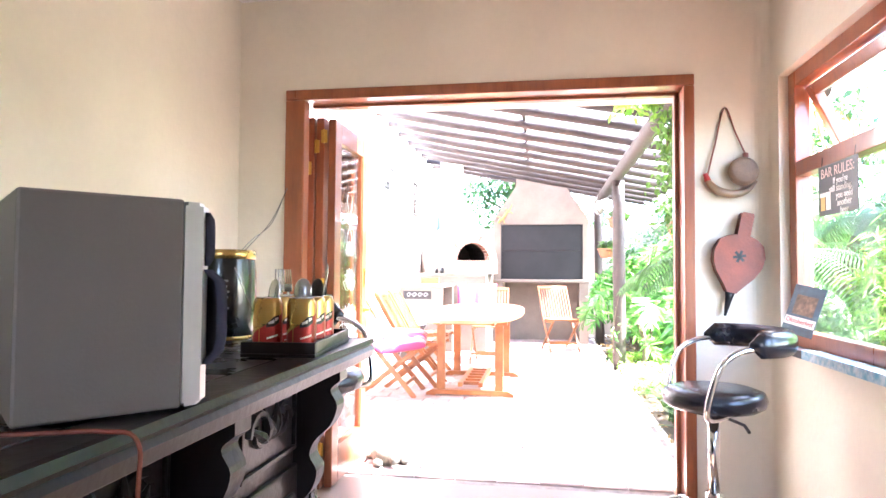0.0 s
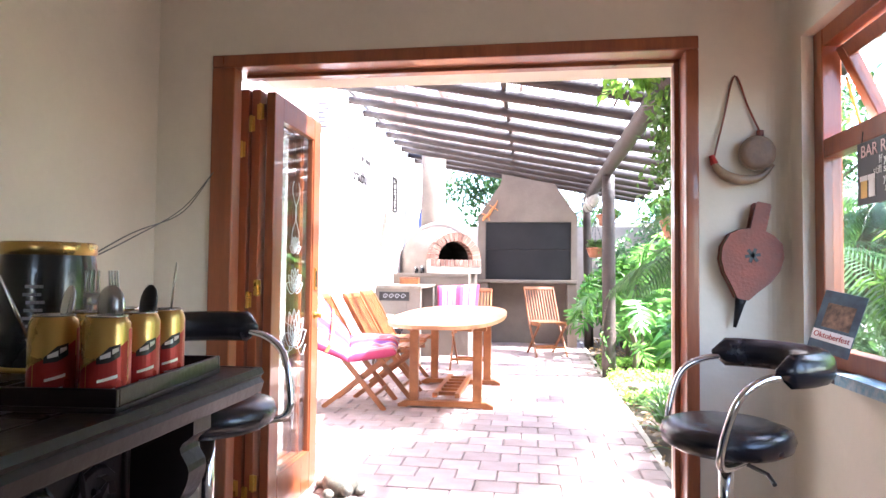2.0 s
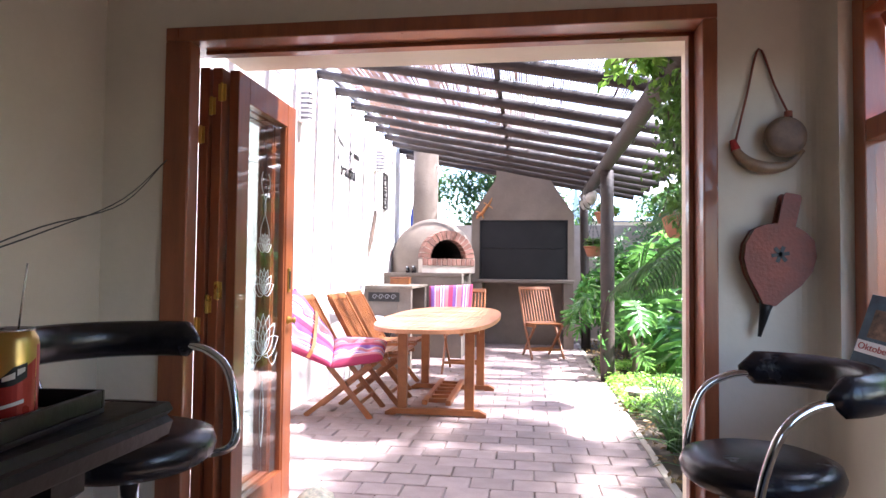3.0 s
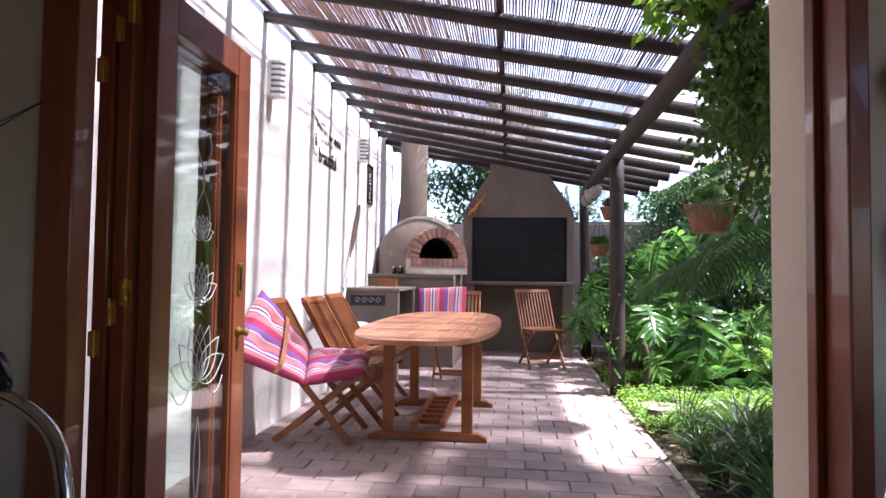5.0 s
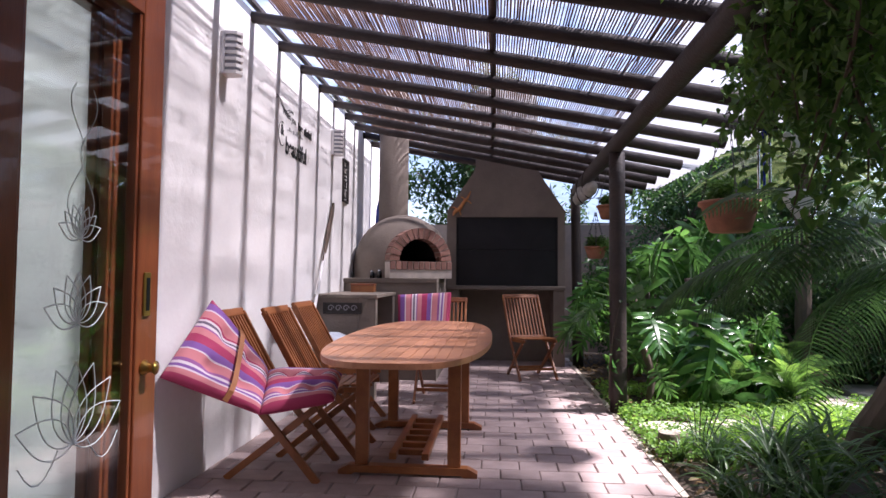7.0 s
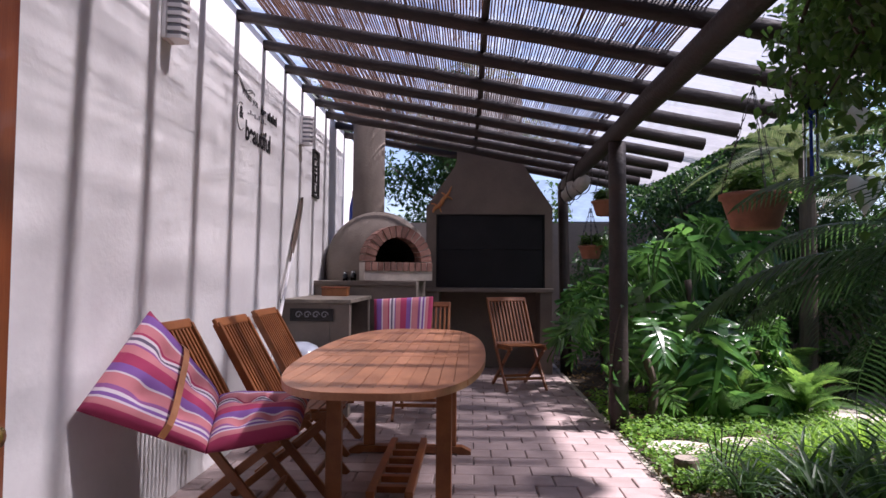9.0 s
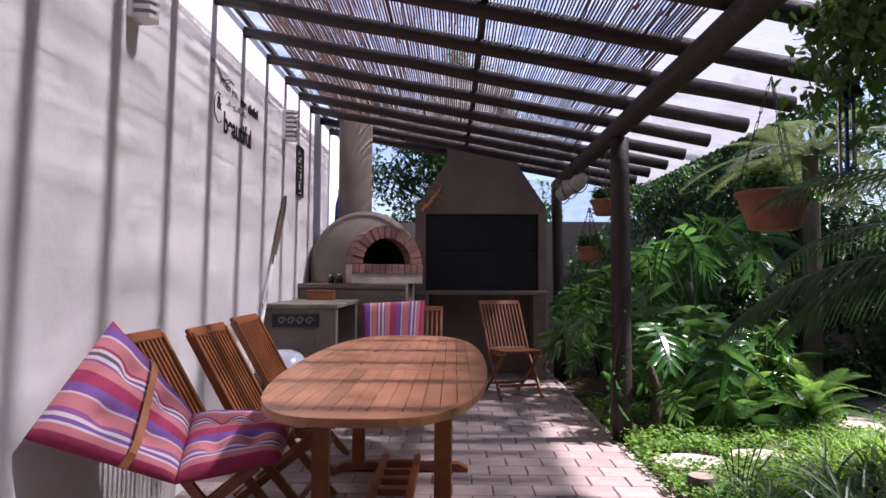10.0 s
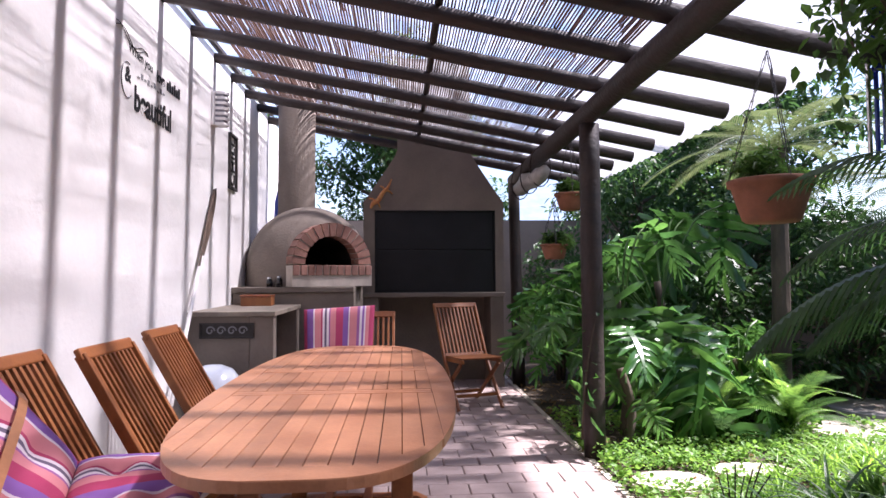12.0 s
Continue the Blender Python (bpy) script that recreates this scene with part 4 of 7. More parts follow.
bm = B(); pole(bm, (1.135, 8.25, -0.07), (1.125, 8.25, roof_z(BEX) - 0.19), 0.078, 0.072, 14, 8, 0.005); part("post", bm, POLE, perg, "thick dark timber post", True)
bm = B(); pole(bm, (1.16, 11.22, -0.07), (1.12, 11.25, roof_z(BEX) - 0.18), 0.075, 0.065, 12, 8); part("post", bm, POLE, perg, "", True)
bm = B(); tube(bm, smooth_curve([(BEX - 0.02, y, roof_z(BEX) - 0.045 + 0.012 * math.sin(y * 2.1)) for y in np.linspace(5.0, 11.0, 12)]), 0.007, 5); part("cord", bm, REED, perg, "pale cord along the beam", True)
bm = B(); pole(bm, (0.02, 4.0, roof_z(0.02) + 0.055), (-0.02, 11.2, roof_z(0) + 0.055), 0.02, 0.022, 8, 10); part("batten", bm, POLE, perg, "thin dark batten", True)
bm = B(); box(bm, LW + 0.01, LW + 0.05, 3.9, 11.2, RZ0 + 0.055, RZ0 + 0.09, 0.003); part("wall_batten", bm, POLE, perg)
# clear corrugated sheet over all
ny = 300
ys = np.linspace(DWO + 0.02, 11.3, ny)
def corrugated(x0, x1, lift):
    bm = B()
    va = [bm.verts.new((x0, y, roof_z(x0) + lift + 0.009 * math.sin(y * math.pi / 0.076))) for y in ys]
    vb = [bm.verts.new((x1, y, roof_z(x1) + lift + 0.009 * math.sin(y * math.pi / 0.076))) for y in ys]
    for i in range(ny - 1):
        bm.faces.new((va[i], va[i + 1], vb[i + 1], vb[i]))
    return bm


part("roof_sheet", corrugated(LW - 0.15, BEX + 0.02, 0.105), CLEAR, perg, "clear corrugated roof sheet")
part("roof_sheet", corrugated(BEX - 0.05, 2.20, 0.085), MILKY, perg, "milky corrugated roof sheet")
# reed mat, thousands of thin reeds
verts, faces = [], []
rs = np.random.RandomState(5)
x = LW + 0.20
while x < BEX - 0.02:
    y = 3.75 + rs.uniform(-0.1, 0.1)
    while y < 11.15:
        ln = rs.uniform(0.3, 1.3)
        y2 = min(y + ln, 11.2)
        r = rs.uniform(0.0054, 0.0078)
        z0 = roof_z(x) + 0.058 + rs.uniform(0, 0.006)
        k = len(verts)
        x2, sag = x + rs.uniform(-0.004, 0.004), rs.uniform(-0.004, 0.003)
        for yy, xx, zz in ((y, x, z0), ((y + y2) / 2, (x + x2) / 2 + rs.uniform(-0.002, 0.002), z0 + sag), (y2, x2, z0 + rs.uniform(-0.003, 0.003))):
            for a in (0.5, 2.07, 3.64, 5.21):
                verts.append((xx + r * math.cos(a), yy, zz + r * math.sin(a)))
        for b in (k, k + 4):
            for a in range(4):
                faces.append((b + a, b + (a + 1) % 4, b + 4 + (a + 1) % 4, b + 4 + a))
        y = y2 + rs.uniform(-0.04, 0.01)
    x += rs.uniform(0.0168, 0.0196)
me = bpy.data.meshes.new("reed_mat")
me.from_pydata(verts, [], faces)
me.materials.append(REED)
ob = new("reed_mat", me)
tagged(ob, "split reed mat tied on top of the pergola rafters", "reed mat", kind="stuff")
# rolled plastic blind tied at the beam's far end
bm = B()
rings = tube(bm, [(BEX - 0.02, y, roof_z(BEX) - 0.30 - 0.02 * math.sin(k)) for k, y in enumerate(np.linspace(9.6, 10.9, 9))], [0.05, 0.085, 0.075, 0.09, 0.08, 0.09, 0.075, 0.08, 0.03], 12)
for v in bm.verts:
    v.co += Vector(noise.noise_vector(v.co * 14)) * 0.022
tagged(link("rolled_blind", bm, mat("milky_plastic", (0.55, 0.53, 0.50), 0.3, var=0.2, scale=8, bump=0.4, bscale=20, translucent=0.3), None, "", True), "rolled milky plastic blind tied up under the beam", "blind")
for y in (9.75, 10.25, 10.75):
    bm = B()
    tube(bm, [(BEX + 0.10 * math.cos(a) - 0.01, y, roof_z(BEX) - 0.23 + 0.19 * math.sin(a)) for a in np.linspace(0, 2 * math.pi, 16)], 0.006, 5)
    tagged(link("tie_cord", bm, POLE, None), "dark cord holding up the rolled blind", "cord")

# barbecue
bq = thing("built_in_barbecue", "grey plastered built-in barbecue with dark steel doors and chimney", "barbecue")
XL, XR = -0.64, 0.955
bm = B(); box(bm, XL, -0.47, BFY, 11.75, -0.01, 1.02, 0.008); part("pier", bm, CEMENT, bq)
bm = B(); box(bm, 0.80, XR, BFY, 11.75, -0.01, 1.02, 0.008); part("pier", bm, CEMENT, bq)
bm = B(); box(bm, -0.47, 0.80, 11.55, 11.75, -0.01, 1.02); part("back_wall", bm, CEMENT, bq)
bm = B(); box(bm, XL - 0.01, XR + 0.01, BFY - 0.03, 11.75, 1.02, 1.072, 0.008); part("ledge", bm, CEMENT, bq, "pale cement ledge")
# hood front with the opening for the doors, and its sloping shoulders
pz0, pz1, px0, px1 = 1.075, 2.005, -0.512, 0.86
bm = B(); box(bm, XL, px0, BFY, 11.75, 1.072, pz1); part("hood_side", bm, CEMENT, bq)
bm = B(); box(bm, px1, XR, BFY, 11.75, 1.072, pz1); part("hood_side", bm, CEMENT, bq)
bm = B(); prism(bm, [(XL, pz1), (XR, pz1), (XR, 2.09), (0.60, 2.62), (0.575, 2.70), (0.575, 3.75), (-0.255, 3.75), (-0.255, 2.70), (-0.28, 2.62), (XL, 2.09)], 0, 0.70, m=Matrix.Translation((0, 11.70, 0)) @ pose(0, 0, 0, 90, 0, 0))
part("chimney", bm, CEMENT, bq, "tapering plastered chimney")
for k, (a, b) in enumerate(((pz0 + 0.006, 1.555), (1.56, pz1 - 0.006))):
    bm = B(); box(bm, px0 + 0.012, px1 - 0.012, BFY + 0.03, BFY + 0.05, a, b, 0.003); dr = part("steel_door", bm, DARKSTEEL, bq, "dark steel drop door")
bm = B(); box(bm, px0, px1, BFY + 0.055, BFY + 0.062, pz0, pz1); part("backing", bm, SOOT, bq)
for a in ((px0, px0 + 0.012, pz0, pz1), (px1 - 0.012, px1, pz0, pz1), (px0 + 0.012, px1 - 0.012, pz1 - 0.006, pz1), (px0 + 0.012, px1 - 0.012, pz0, pz0 + 0.006)):
    bm = B(); box(bm, a[0], a[1], BFY + 0.004, BFY + 0.055, a[2], a[3]); part("door_frame", bm, DARKSTEEL, bq)
# mosaic gecko on the shoulder
gk = thing("gecko_ornament", "red and yellow mosaic gecko ornament on the chimney shoulder", "ornament")
GR = mat("red_mosaic", (0.5, 0.10, 0.05), 0.4, var=0.5, scale=40, bump=0.2, second=(0.6, 0.35, 0.10))
bm = B()
pts = smooth_curve([(-0.56, BFY - 0.012, 2.02), (-0.53, BFY - 0.014, 2.08), (-0.47, BFY - 0.014, 2.12), (-0.42, BFY - 0.014, 2.20), (-0.36, BFY - 0.014, 2.27), (-0.32, BFY - 0.012, 2.36)], 5)
tube(bm, pts, [0.006 + 0.022 * math.sin(math.pi * min(1, (i / 25) ** 0.7)) for i in range(26)], 8)
for (ax, az, bx, bz) in ((-0.50, 2.11, -0.58, 2.14), (-0.48, 2.10, -0.45, 2.03), (-0.39, 2.23, -0.45, 2.28), (-0.38, 2.23, -0.31, 2.19)):
    tube(bm, [(ax, BFY - 0.01, az), ((ax + bx) / 2, BFY - 0.012, (az + bz) / 2 + 0.01), (bx, BFY - 0.01, bz)], [0.012, 0.010, 0.008], 6)
part("body", bm, GR, gk, "", True)

# pizza oven on its plinth
ov = thing("pizza_oven", "grey plastered dome pizza oven with a brick arch", "oven")
OX, OY, OZ, OR = -1.15, 10.35, 1.165, 0.62
PLF = 9.66
bm = B(); box(bm, LW, XL - 0.003, PLF, 11.3, -0.01, OZ - 0.05, 0.006); part("plinth", bm, CEMENT, ov)
bm = B(); box(bm, LW, XL - 0.003, PLF - 0.025, 11.32, OZ - 0.05, OZ, 0.006); part("slab", bm, CEMENT, ov)
FA = radians(-62)                 # direction that the mouth faces, from +x
fd = Vector((math.cos(FA), math.sin(FA), 0))
fs = Vector((-fd.y, fd.x, 0))
om = Matrix((fs, -fd, (0, 0, 1))).transposed().to_4x4()   # local x along the face, -y out of it
om.translation = (OX, OY, OZ)
bm = B()
prof = [(OR * 1.0, 0.0), (OR * 1.0, 0.14)] + [(OR * math.cos(a), 0.14 + 0.66 * math.sin(a)) for a in np.linspace(0.12, math.pi / 2 - 0.02, 14)] + [(0, 0.80)]
lathe(bm, prof, 48)
# cut away the front so that the mouth goes in
geom = [f for f in bm.faces if (lambda c: c.dot(fd) > 0.40 and abs(c.dot(fs)) < 0.28 and c.z < 0.50)(f.calc_center_median())]
bmesh.ops.delete(bm, geom=geom, context='FACES')
bmesh.ops.translate(bm, verts=bm.verts, vec=(OX, OY, OZ))
part("dome", bm, CEMENT, ov, "plastered dome", True)
RI, RO = 0.265, 0.39             # arch, inside and outside
AW0, AW1 = 0.46, 0.64             # from the dome's centre outwards
nb = 15
for k in range(nb):
    a0, a1 = math.pi * k / nb + 0.018, math.pi * (k + 1) / nb - 0.018
    bm = B()
    prism(bm, [(RO * math.cos(a0), RO * math.sin(a0)), (RO * math.cos(a1), RO * math.sin(a1)), (RI * math.cos(a1), RI * math.sin(a1)), (RI * math.cos(a0), RI * math.sin(a0))], -AW0, AW1 + (0.006 if k % 2 else 0), m=om @ Matrix.Translation((0, 0, 0.205)) @ pose(0, 0, 0, 90, 0, 0) @ Matrix.Translation((0, 0, 0)))
    for v in bm.verts:
        w = om.inverted() @ v.co
        if w.y > -0.2:
            w.y = -AW0
            v.co = om @ w
    part("brick", bm, REDBRICK, ov)
bm = B()
ring = [((RO - 0.012) * math.cos(a), (RO - 0.012) * math.sin(a)) for a in np.linspace(0, math.pi, 25)] + [((RI + 0.008) * math.cos(a), (RI + 0.008) * math.sin(a)) for a in np.linspace(math.pi, 0, 25)]
prism(bm, ring, AW0 - 0.01, AW1 - 0.012, m=om @ Matrix.Translation((0, 0, 0.205)) @ pose(0, 0, 0, 90, 0, 0)); part("arch_mortar", bm, MORTAR, ov, "pale mortar")
nb = 11
for k in range(nb):
    w = 2 * RO / nb
    bm = B(); box(bm, -RO + k * w + 0.006, -RO + (k + 1) * w - 0.006, -AW1 - 0.03, -AW0 + 0.05, 0.105, 0.198, 0.004, om); part("brick", bm, REDBRICK, ov)
bm = B(); box(bm, -RO, RO, -AW1 - 0.018, -AW0 + 0.04, 0.003, 0.195, 0, om); part("sill_mortar", bm, MORTAR, ov)
bm = B()                           # sooty chamber behind the mouth
for y0, y1, r in ((-AW0 - 0.02, 0.25, 0.30),):
    lo = [bm.verts.new(om @ Vector((r * math.cos(a), y0, 0.20 + r * math.sin(a)))) for a in np.linspace(-0.02, math.pi + 0.02, 14)]
    hi = [bm.verts.new(om @ Vector((r * math.cos(a), y1, 0.20 + r * math.sin(a)))) for a in np.linspace(-0.02, math.pi + 0.02, 14)]
    for i in range(13):
        bm.faces.new((lo[i], lo[i + 1], hi[i + 1], hi[i]))
    bm.faces.new(hi)
    bm.faces.new((lo[0], hi[0], hi[-1], lo[-1]))
part("chamber", bm, SOOT, ov, "soot-blackened chamber")
bm = B(); lathe(bm, [(0.235, 0.60), (0.205, 0.68), (0.19, 0.76), (0.19, 2.4), (0, 2.4)], 32, centre=(-1.30, 10.50, OZ)); part("flue", bm, CEMENT, ov, "thick round plastered flue", True)

# small things beside the oven
for k, (x, y, r, h) in enumerate(((-1.42, 9.75, 0.028, 0.075), (-1.33, 9.74, 0.03, 0.085))):
    jr = thing("jar", "small dark glass jar on the oven ledge", "jar", "jars on the ledge", pose(x, y, OZ))
    bm = B(); lathe(bm, [(0, 0), (r, 0), (r, h * 0.8), (r * 0.7, h * 0.88), (r * 0.7, h)], 16); part("body", bm, BLACKTIN, jr, "", True)
    bm = B(); lathe(bm, [(r * 0.78, h), (r * 0.78, h + 0.014), (0, h + 0.016)], 16); part("lid", bm, STEEL, jr, "", True)

# cement counter along the wall
ct = thing("outdoor_counter", "grey cement counter with cast iron ornaments", "counter")
CX0, CX1, CY0, CY1, CZ = LW, -1.13, 8.50, PLF - 0.027, 1.01
bm = B(); box(bm, CX0, CX1 - 0.17, CY0, CY1, -0.01, CZ - 0.035, 0.006); part("body", bm, CEMENT, ct)
bm = B(); box(bm, CX1 - 0.17, CX1, CY0, CY0 + 0.10, -0.01, CZ - 0.035, 0.006); part("pier", bm, CEMENT, ct)
bm = B(); box(bm, CX1 - 0.17, CX1, CY1 - 0.14, CY1, -0.01, CZ - 0.035, 0.006); part("pier", bm, CEMENT, ct)
bm = B(); box(bm, CX0, CX1 + 0.015, CY0 - 0.02, CY1, CZ - 0.035, CZ, 0.005); part("top", bm, mat("weathered_counter_stone", (0.30, 0.255, 0.20), 0.7, var=0.25, scale=6, bump=0.4, bscale=60, second=(0.17, 0.14, 0.11)), ct, "weathered stone top")


def iron_panel(m, w, h, parent):
    bm = B(); box(bm, -w, w, -0.004, 0.0, -h, h, 0.001, m); pn = part("iron_plate", bm, IRON, parent, "cast iron ornament plate")
    for a in ((-w, w, h - 0.012, h), (-w, w, -h, -h + 0.012), (-w, -w + 0.012, -h + 0.012, h - 0.012), (w - 0.012, w, -h + 0.012, h - 0.012)):
        bm = B(); box(bm, a[0], a[1], -0.016, -0.004, a[2], a[3], 0.002, m); part("rim", bm, IRON, pn)
    for s in (-0.6, -0.2, 0.2, 0.6):
        pts = [m @ Vector((s * w + h * 0.6 * (1 - 0.7 * u) * math.cos(7 * u), -0.010, h * 0.6 * (1 - 0.7 * u) * math.sin(7 * u))) for u in np.linspace(0, 1, 14)]
        bm = B(); tube(bm, pts, 0.0055, 6); part("scroll", bm, GREYPRINT, pn, "worn grey scroll")


iron_panel(Matrix.Translation((-1.46, CY0 - 0.001, 0.875)), 0.19, 0.055, ct)
iron_panel(Matrix.Translation((CX1 - 0.14, CY0 + 0.42, 0.83)) @ pose(0, 0, 0, 0, 0, 90), 0.28, 0.10, ct)
for k in range(3):
    bt = thing("wine_bottle", "dark glass bottle lying in the counter niche", "bottle", "bottles in the niche", pose(CX1 - 0.11, CY0 + 0.22 + 0.15 * k, 0.55, 0, 90, 0))
    bm = B(); lathe(bm, [(0, 0), (0.037, 0.0), (0.037, 0.08), (0.014, 0.10)], 16); part("body", bm, BLACKTIN, bt, "", True)
bx = thing("wooden_box", "low reddish brown wooden box on the counter", "box", m=pose(-1.45, 9.42, CZ))
bm = B(); box(bm, -0.13, 0.13, -0.07, 0.07, 0, 0.075, 0.006); part("body", bm, TEAK, bx)
bm = B(); box(bm, -0.135, 0.135, -0.075, 0.075, 0.0755, 0.095, 0.006); part("lid", bm, MAHOG, bx)

# pizza peel leaning at the wall
pl = thing("pizza_peel", "long pale pizza peel leaning against the white wall", "pizza peel")
a, b = Vector((-1.66, 7.72, 0.0)), Vector((-1.715, 9.10, 2.02))
bm = B(); tube(bm, [a, a.lerp(b, 0.7)], 0.014, 10); part("shaft", bm, WHITE, pl, "white painted shaft", True)
d = (b - a).normalized()
sv = d.cross(Vector((1, 0, 0))).normalized()
mp_ = Matrix((sv, d, sv.cross(d))).transposed().to_4x4(); mp_.translation = a.lerp(b, 0.66)
bm = B(); prism(bm, [(-0.014, 0.0), (0.014, 0.0), (0.03, 0.16), (0.052, 0.35), (0.052, 0.62), (0.03, 0.74), (0.0, 0.78), (-0.03, 0.74), (-0.03, 0.35), (-0.02, 0.16)], -0.008, 0.008, mp_); part("blade", bm, mat("worn_brown_wood", (0.16, 0.11, 0.08), 0.6, var=0.3, bump=0.2), pl, "worn brown blade")

# kettle barbecue half hidden at the counter
kt = thing("kettle_grill", "round kettle grill with a pale domed lid", "kettle grill", m=pose(-1.50, 8.32, 0))
bm = B(); lathe(bm, [(0, 0.33), (0.10, 0.345), (0.165, 0.40), (0.19, 0.48), (0.192, 0.50)], 28); part("bowl", bm, BLACKTIN, kt, "", True)
bm = B(); lathe(bm, [(0.196, 0.502), (0.18, 0.56), (0.13, 0.625), (0.06, 0.655), (0, 0.66)], 28); part("lid", bm, mat("pale_enamel", (0.55, 0.60, 0.68), 0.2, var=0.05, bump=0.0), kt, "pale enamel dome lid", True)
for k in range(3):
    an = radians(120 * k + 30)
    bm = B(); tube(bm, [(0.10 * math.cos(an), 0.10 * math.sin(an), 0.36), (0.22 * math.cos(an), 0.22 * math.sin(an), 0.0)], 0.010, 8); part("leg", bm, STEEL, kt)


# wall lamps
def wall_lamp(y, z):
    ob = thing("wall_lamp", "white louvred outdoor wall lamp", "wall lamp", "wall lamps", pose(LW, y, z))
    bm = B(); box(bm, 0, 0.03, -0.06, 0.06, -0.14, 0.14, 0.01); part("back_plate", bm, WHITE, ob)
    out = [(0.031, -0.058), (0.105, -0.048), (0.13, 0.0), (0.105, 0.048), (0.031, 0.058)]
    bm = B(); prism(bm, [(0.004 + x * 0.86, y2 * 0.82) for x, y2 in out], -0.128, 0.128); part("diffuser", bm, mat("grey_glass", (0.26, 0.26, 0.30), 0.25, var=0.05, bump=0), ob, "dark glass body")
    for k in range(7):
        bm = B(); prism(bm, out, -0.138 + k * 0.0425, -0.117 + k * 0.0425); part("louvre", bm, WHITE, ob)
    return ob


wall_lamp(6.34, 2.62)
wall_lamp(9.05, 2.62)
# wall lettering and plaque
dc = thing("wall_lettering", "black painted lettering on the white patio wall", "lettering")
wm = Matrix.Translation((LW + 0.003, 7.84, 2.26)) @ pose(0, 0, 0, 90, 0, 90)
words("beautiful", 0.20, wm @ Matrix.Translation((0.0, 0.02, 0)), BLACK, dc, squeeze=0.85, bold=0.006)
words("When you", 0.085, wm @ Matrix.Translation((-0.20, 0.285, 0)) @ pose(0, 0, 0, 0, 0, -3), BLACK, dc, squeeze=0.95)
words("love", 0.10, wm @ Matrix.Translation((0.10, 0.255, 0)), BLACK, dc, squeeze=0.8, bold=0.003)
words("&", 0.12, wm @ Matrix.Translation((-0.375, 0.13, 0)), BLACK, dc, bold=0.003)
for k in range(6):                # unreadable words as bars
    bm = B(); box(bm, 0, 0.030, 0, 0.055 + 0.02 * (k % 2), 0, 0.001, 0, wm @ Matrix.Translation((0.20 + 0.042 * k, 0.215, 0))); part("word_bar", bm, BLACK, dc)
for k in range(9):
    bm = B(); box(bm, 0, 0.03, 0, 0.010 + 0.022 * (k % 2), 0, 0.001, 0, wm @ Matrix.Translation((-0.25 + 0.048 * k, 0.155 + 0.006 * (k % 3), 0))); part("script_bar", bm, GREYPRINT, dc)
for ph in (0.0, 0.9):
    bm = B(); tube(bm, [wm @ Vector((-0.53 + 0.42 * q, 0.36 + 0.03 * math.sin(q * 8 + ph) - 0.05 * q, 0.001)) for q in np.linspace(0, 1, 22)], 0.0025, 4); part("flourish", bm, BLACK, dc)
bm = B(); tube(bm, [wm @ Vector((-0.385 + 0.075 * math.cos(q), 0.10 + 0.10 * math.sin(q), 0.001)) for q in np.linspace(1.2, 5.4, 20)], 0.003, 4); part("flourish", bm, BLACK, dc)
pq = thing("word_plaque", "dark framed plaque with the word chill on the wall", "plaque")
pm = Matrix.Translation((LW + 0.012, 9.62, 2.29)) @ pose(0, 0, 0, 90, 0, 90) @ pose(0, 0, 0, 0, 0, 90)
for a in ((-0.25, 0.25, 0.10, 0.125), (-0.25, 0.25, -0.125, -0.10), (-0.25, -0.225, -0.10, 0.10), (0.225, 0.25, -0.10, 0.10)):
    bm = B(); box(bm, a[0], a[1], a[2], a[3], -0.012, 0.012, 0.003, pm); part("frame", bm, IRON, pq)
words("CHILL", 0.20, pm, IRON, pq, depth=0.006, squeeze=0.82)
# blue furled cover behind the oven
cv = thing("furled_parasol", "furled blue parasol standing beside the flue", "parasol", m=pose(-1.60, 11.10, OZ))
bm = B(); tube(bm, [(0, 0, 0), (0, 0, 1.15)], 0.018, 8); part("pole", bm, WHITE, cv)
bm = B(); lathe(bm, [(0.02, 0.30), (0.07, 0.36), (0.06, 0.65), (0.045, 0.95), (0.015, 1.08)], 12); part("cloth", bm, mat("blue_canvas", (0.03, 0.06, 0.30), 0.8, var=0.2, bump=0.2), cv)

# ---- the table ----
TX, TY, TZ, THL, THW = -0.49, 6.82, 0.785, 1.42, 0.50
tb = thing("patio_table", "oval extending teak garden table with trestle legs", "table")


def table_outline(inset, n=44):
    o = []
    for k in range(n):
        a = 2 * math.pi * k / n
        c, s = math.cos(a), math.sin(a)
        e = 2 / 3.4
        o.append((TX + (THW - inset) * math.copysign(abs(c) ** e, c), TY + (THL - inset) * math.copysign(abs(s) ** (2 / 2.25), s)))
    return o


FW, FC, FE = 0.405, 0.21, 0.105       # slatted field: half width, half width of its end, distance from the end


def field_half(x):
    d = abs(x - TX)
    return THL - FE if d <= FC else THL - FE - (d - FC) / (FW - FC) * 0.24


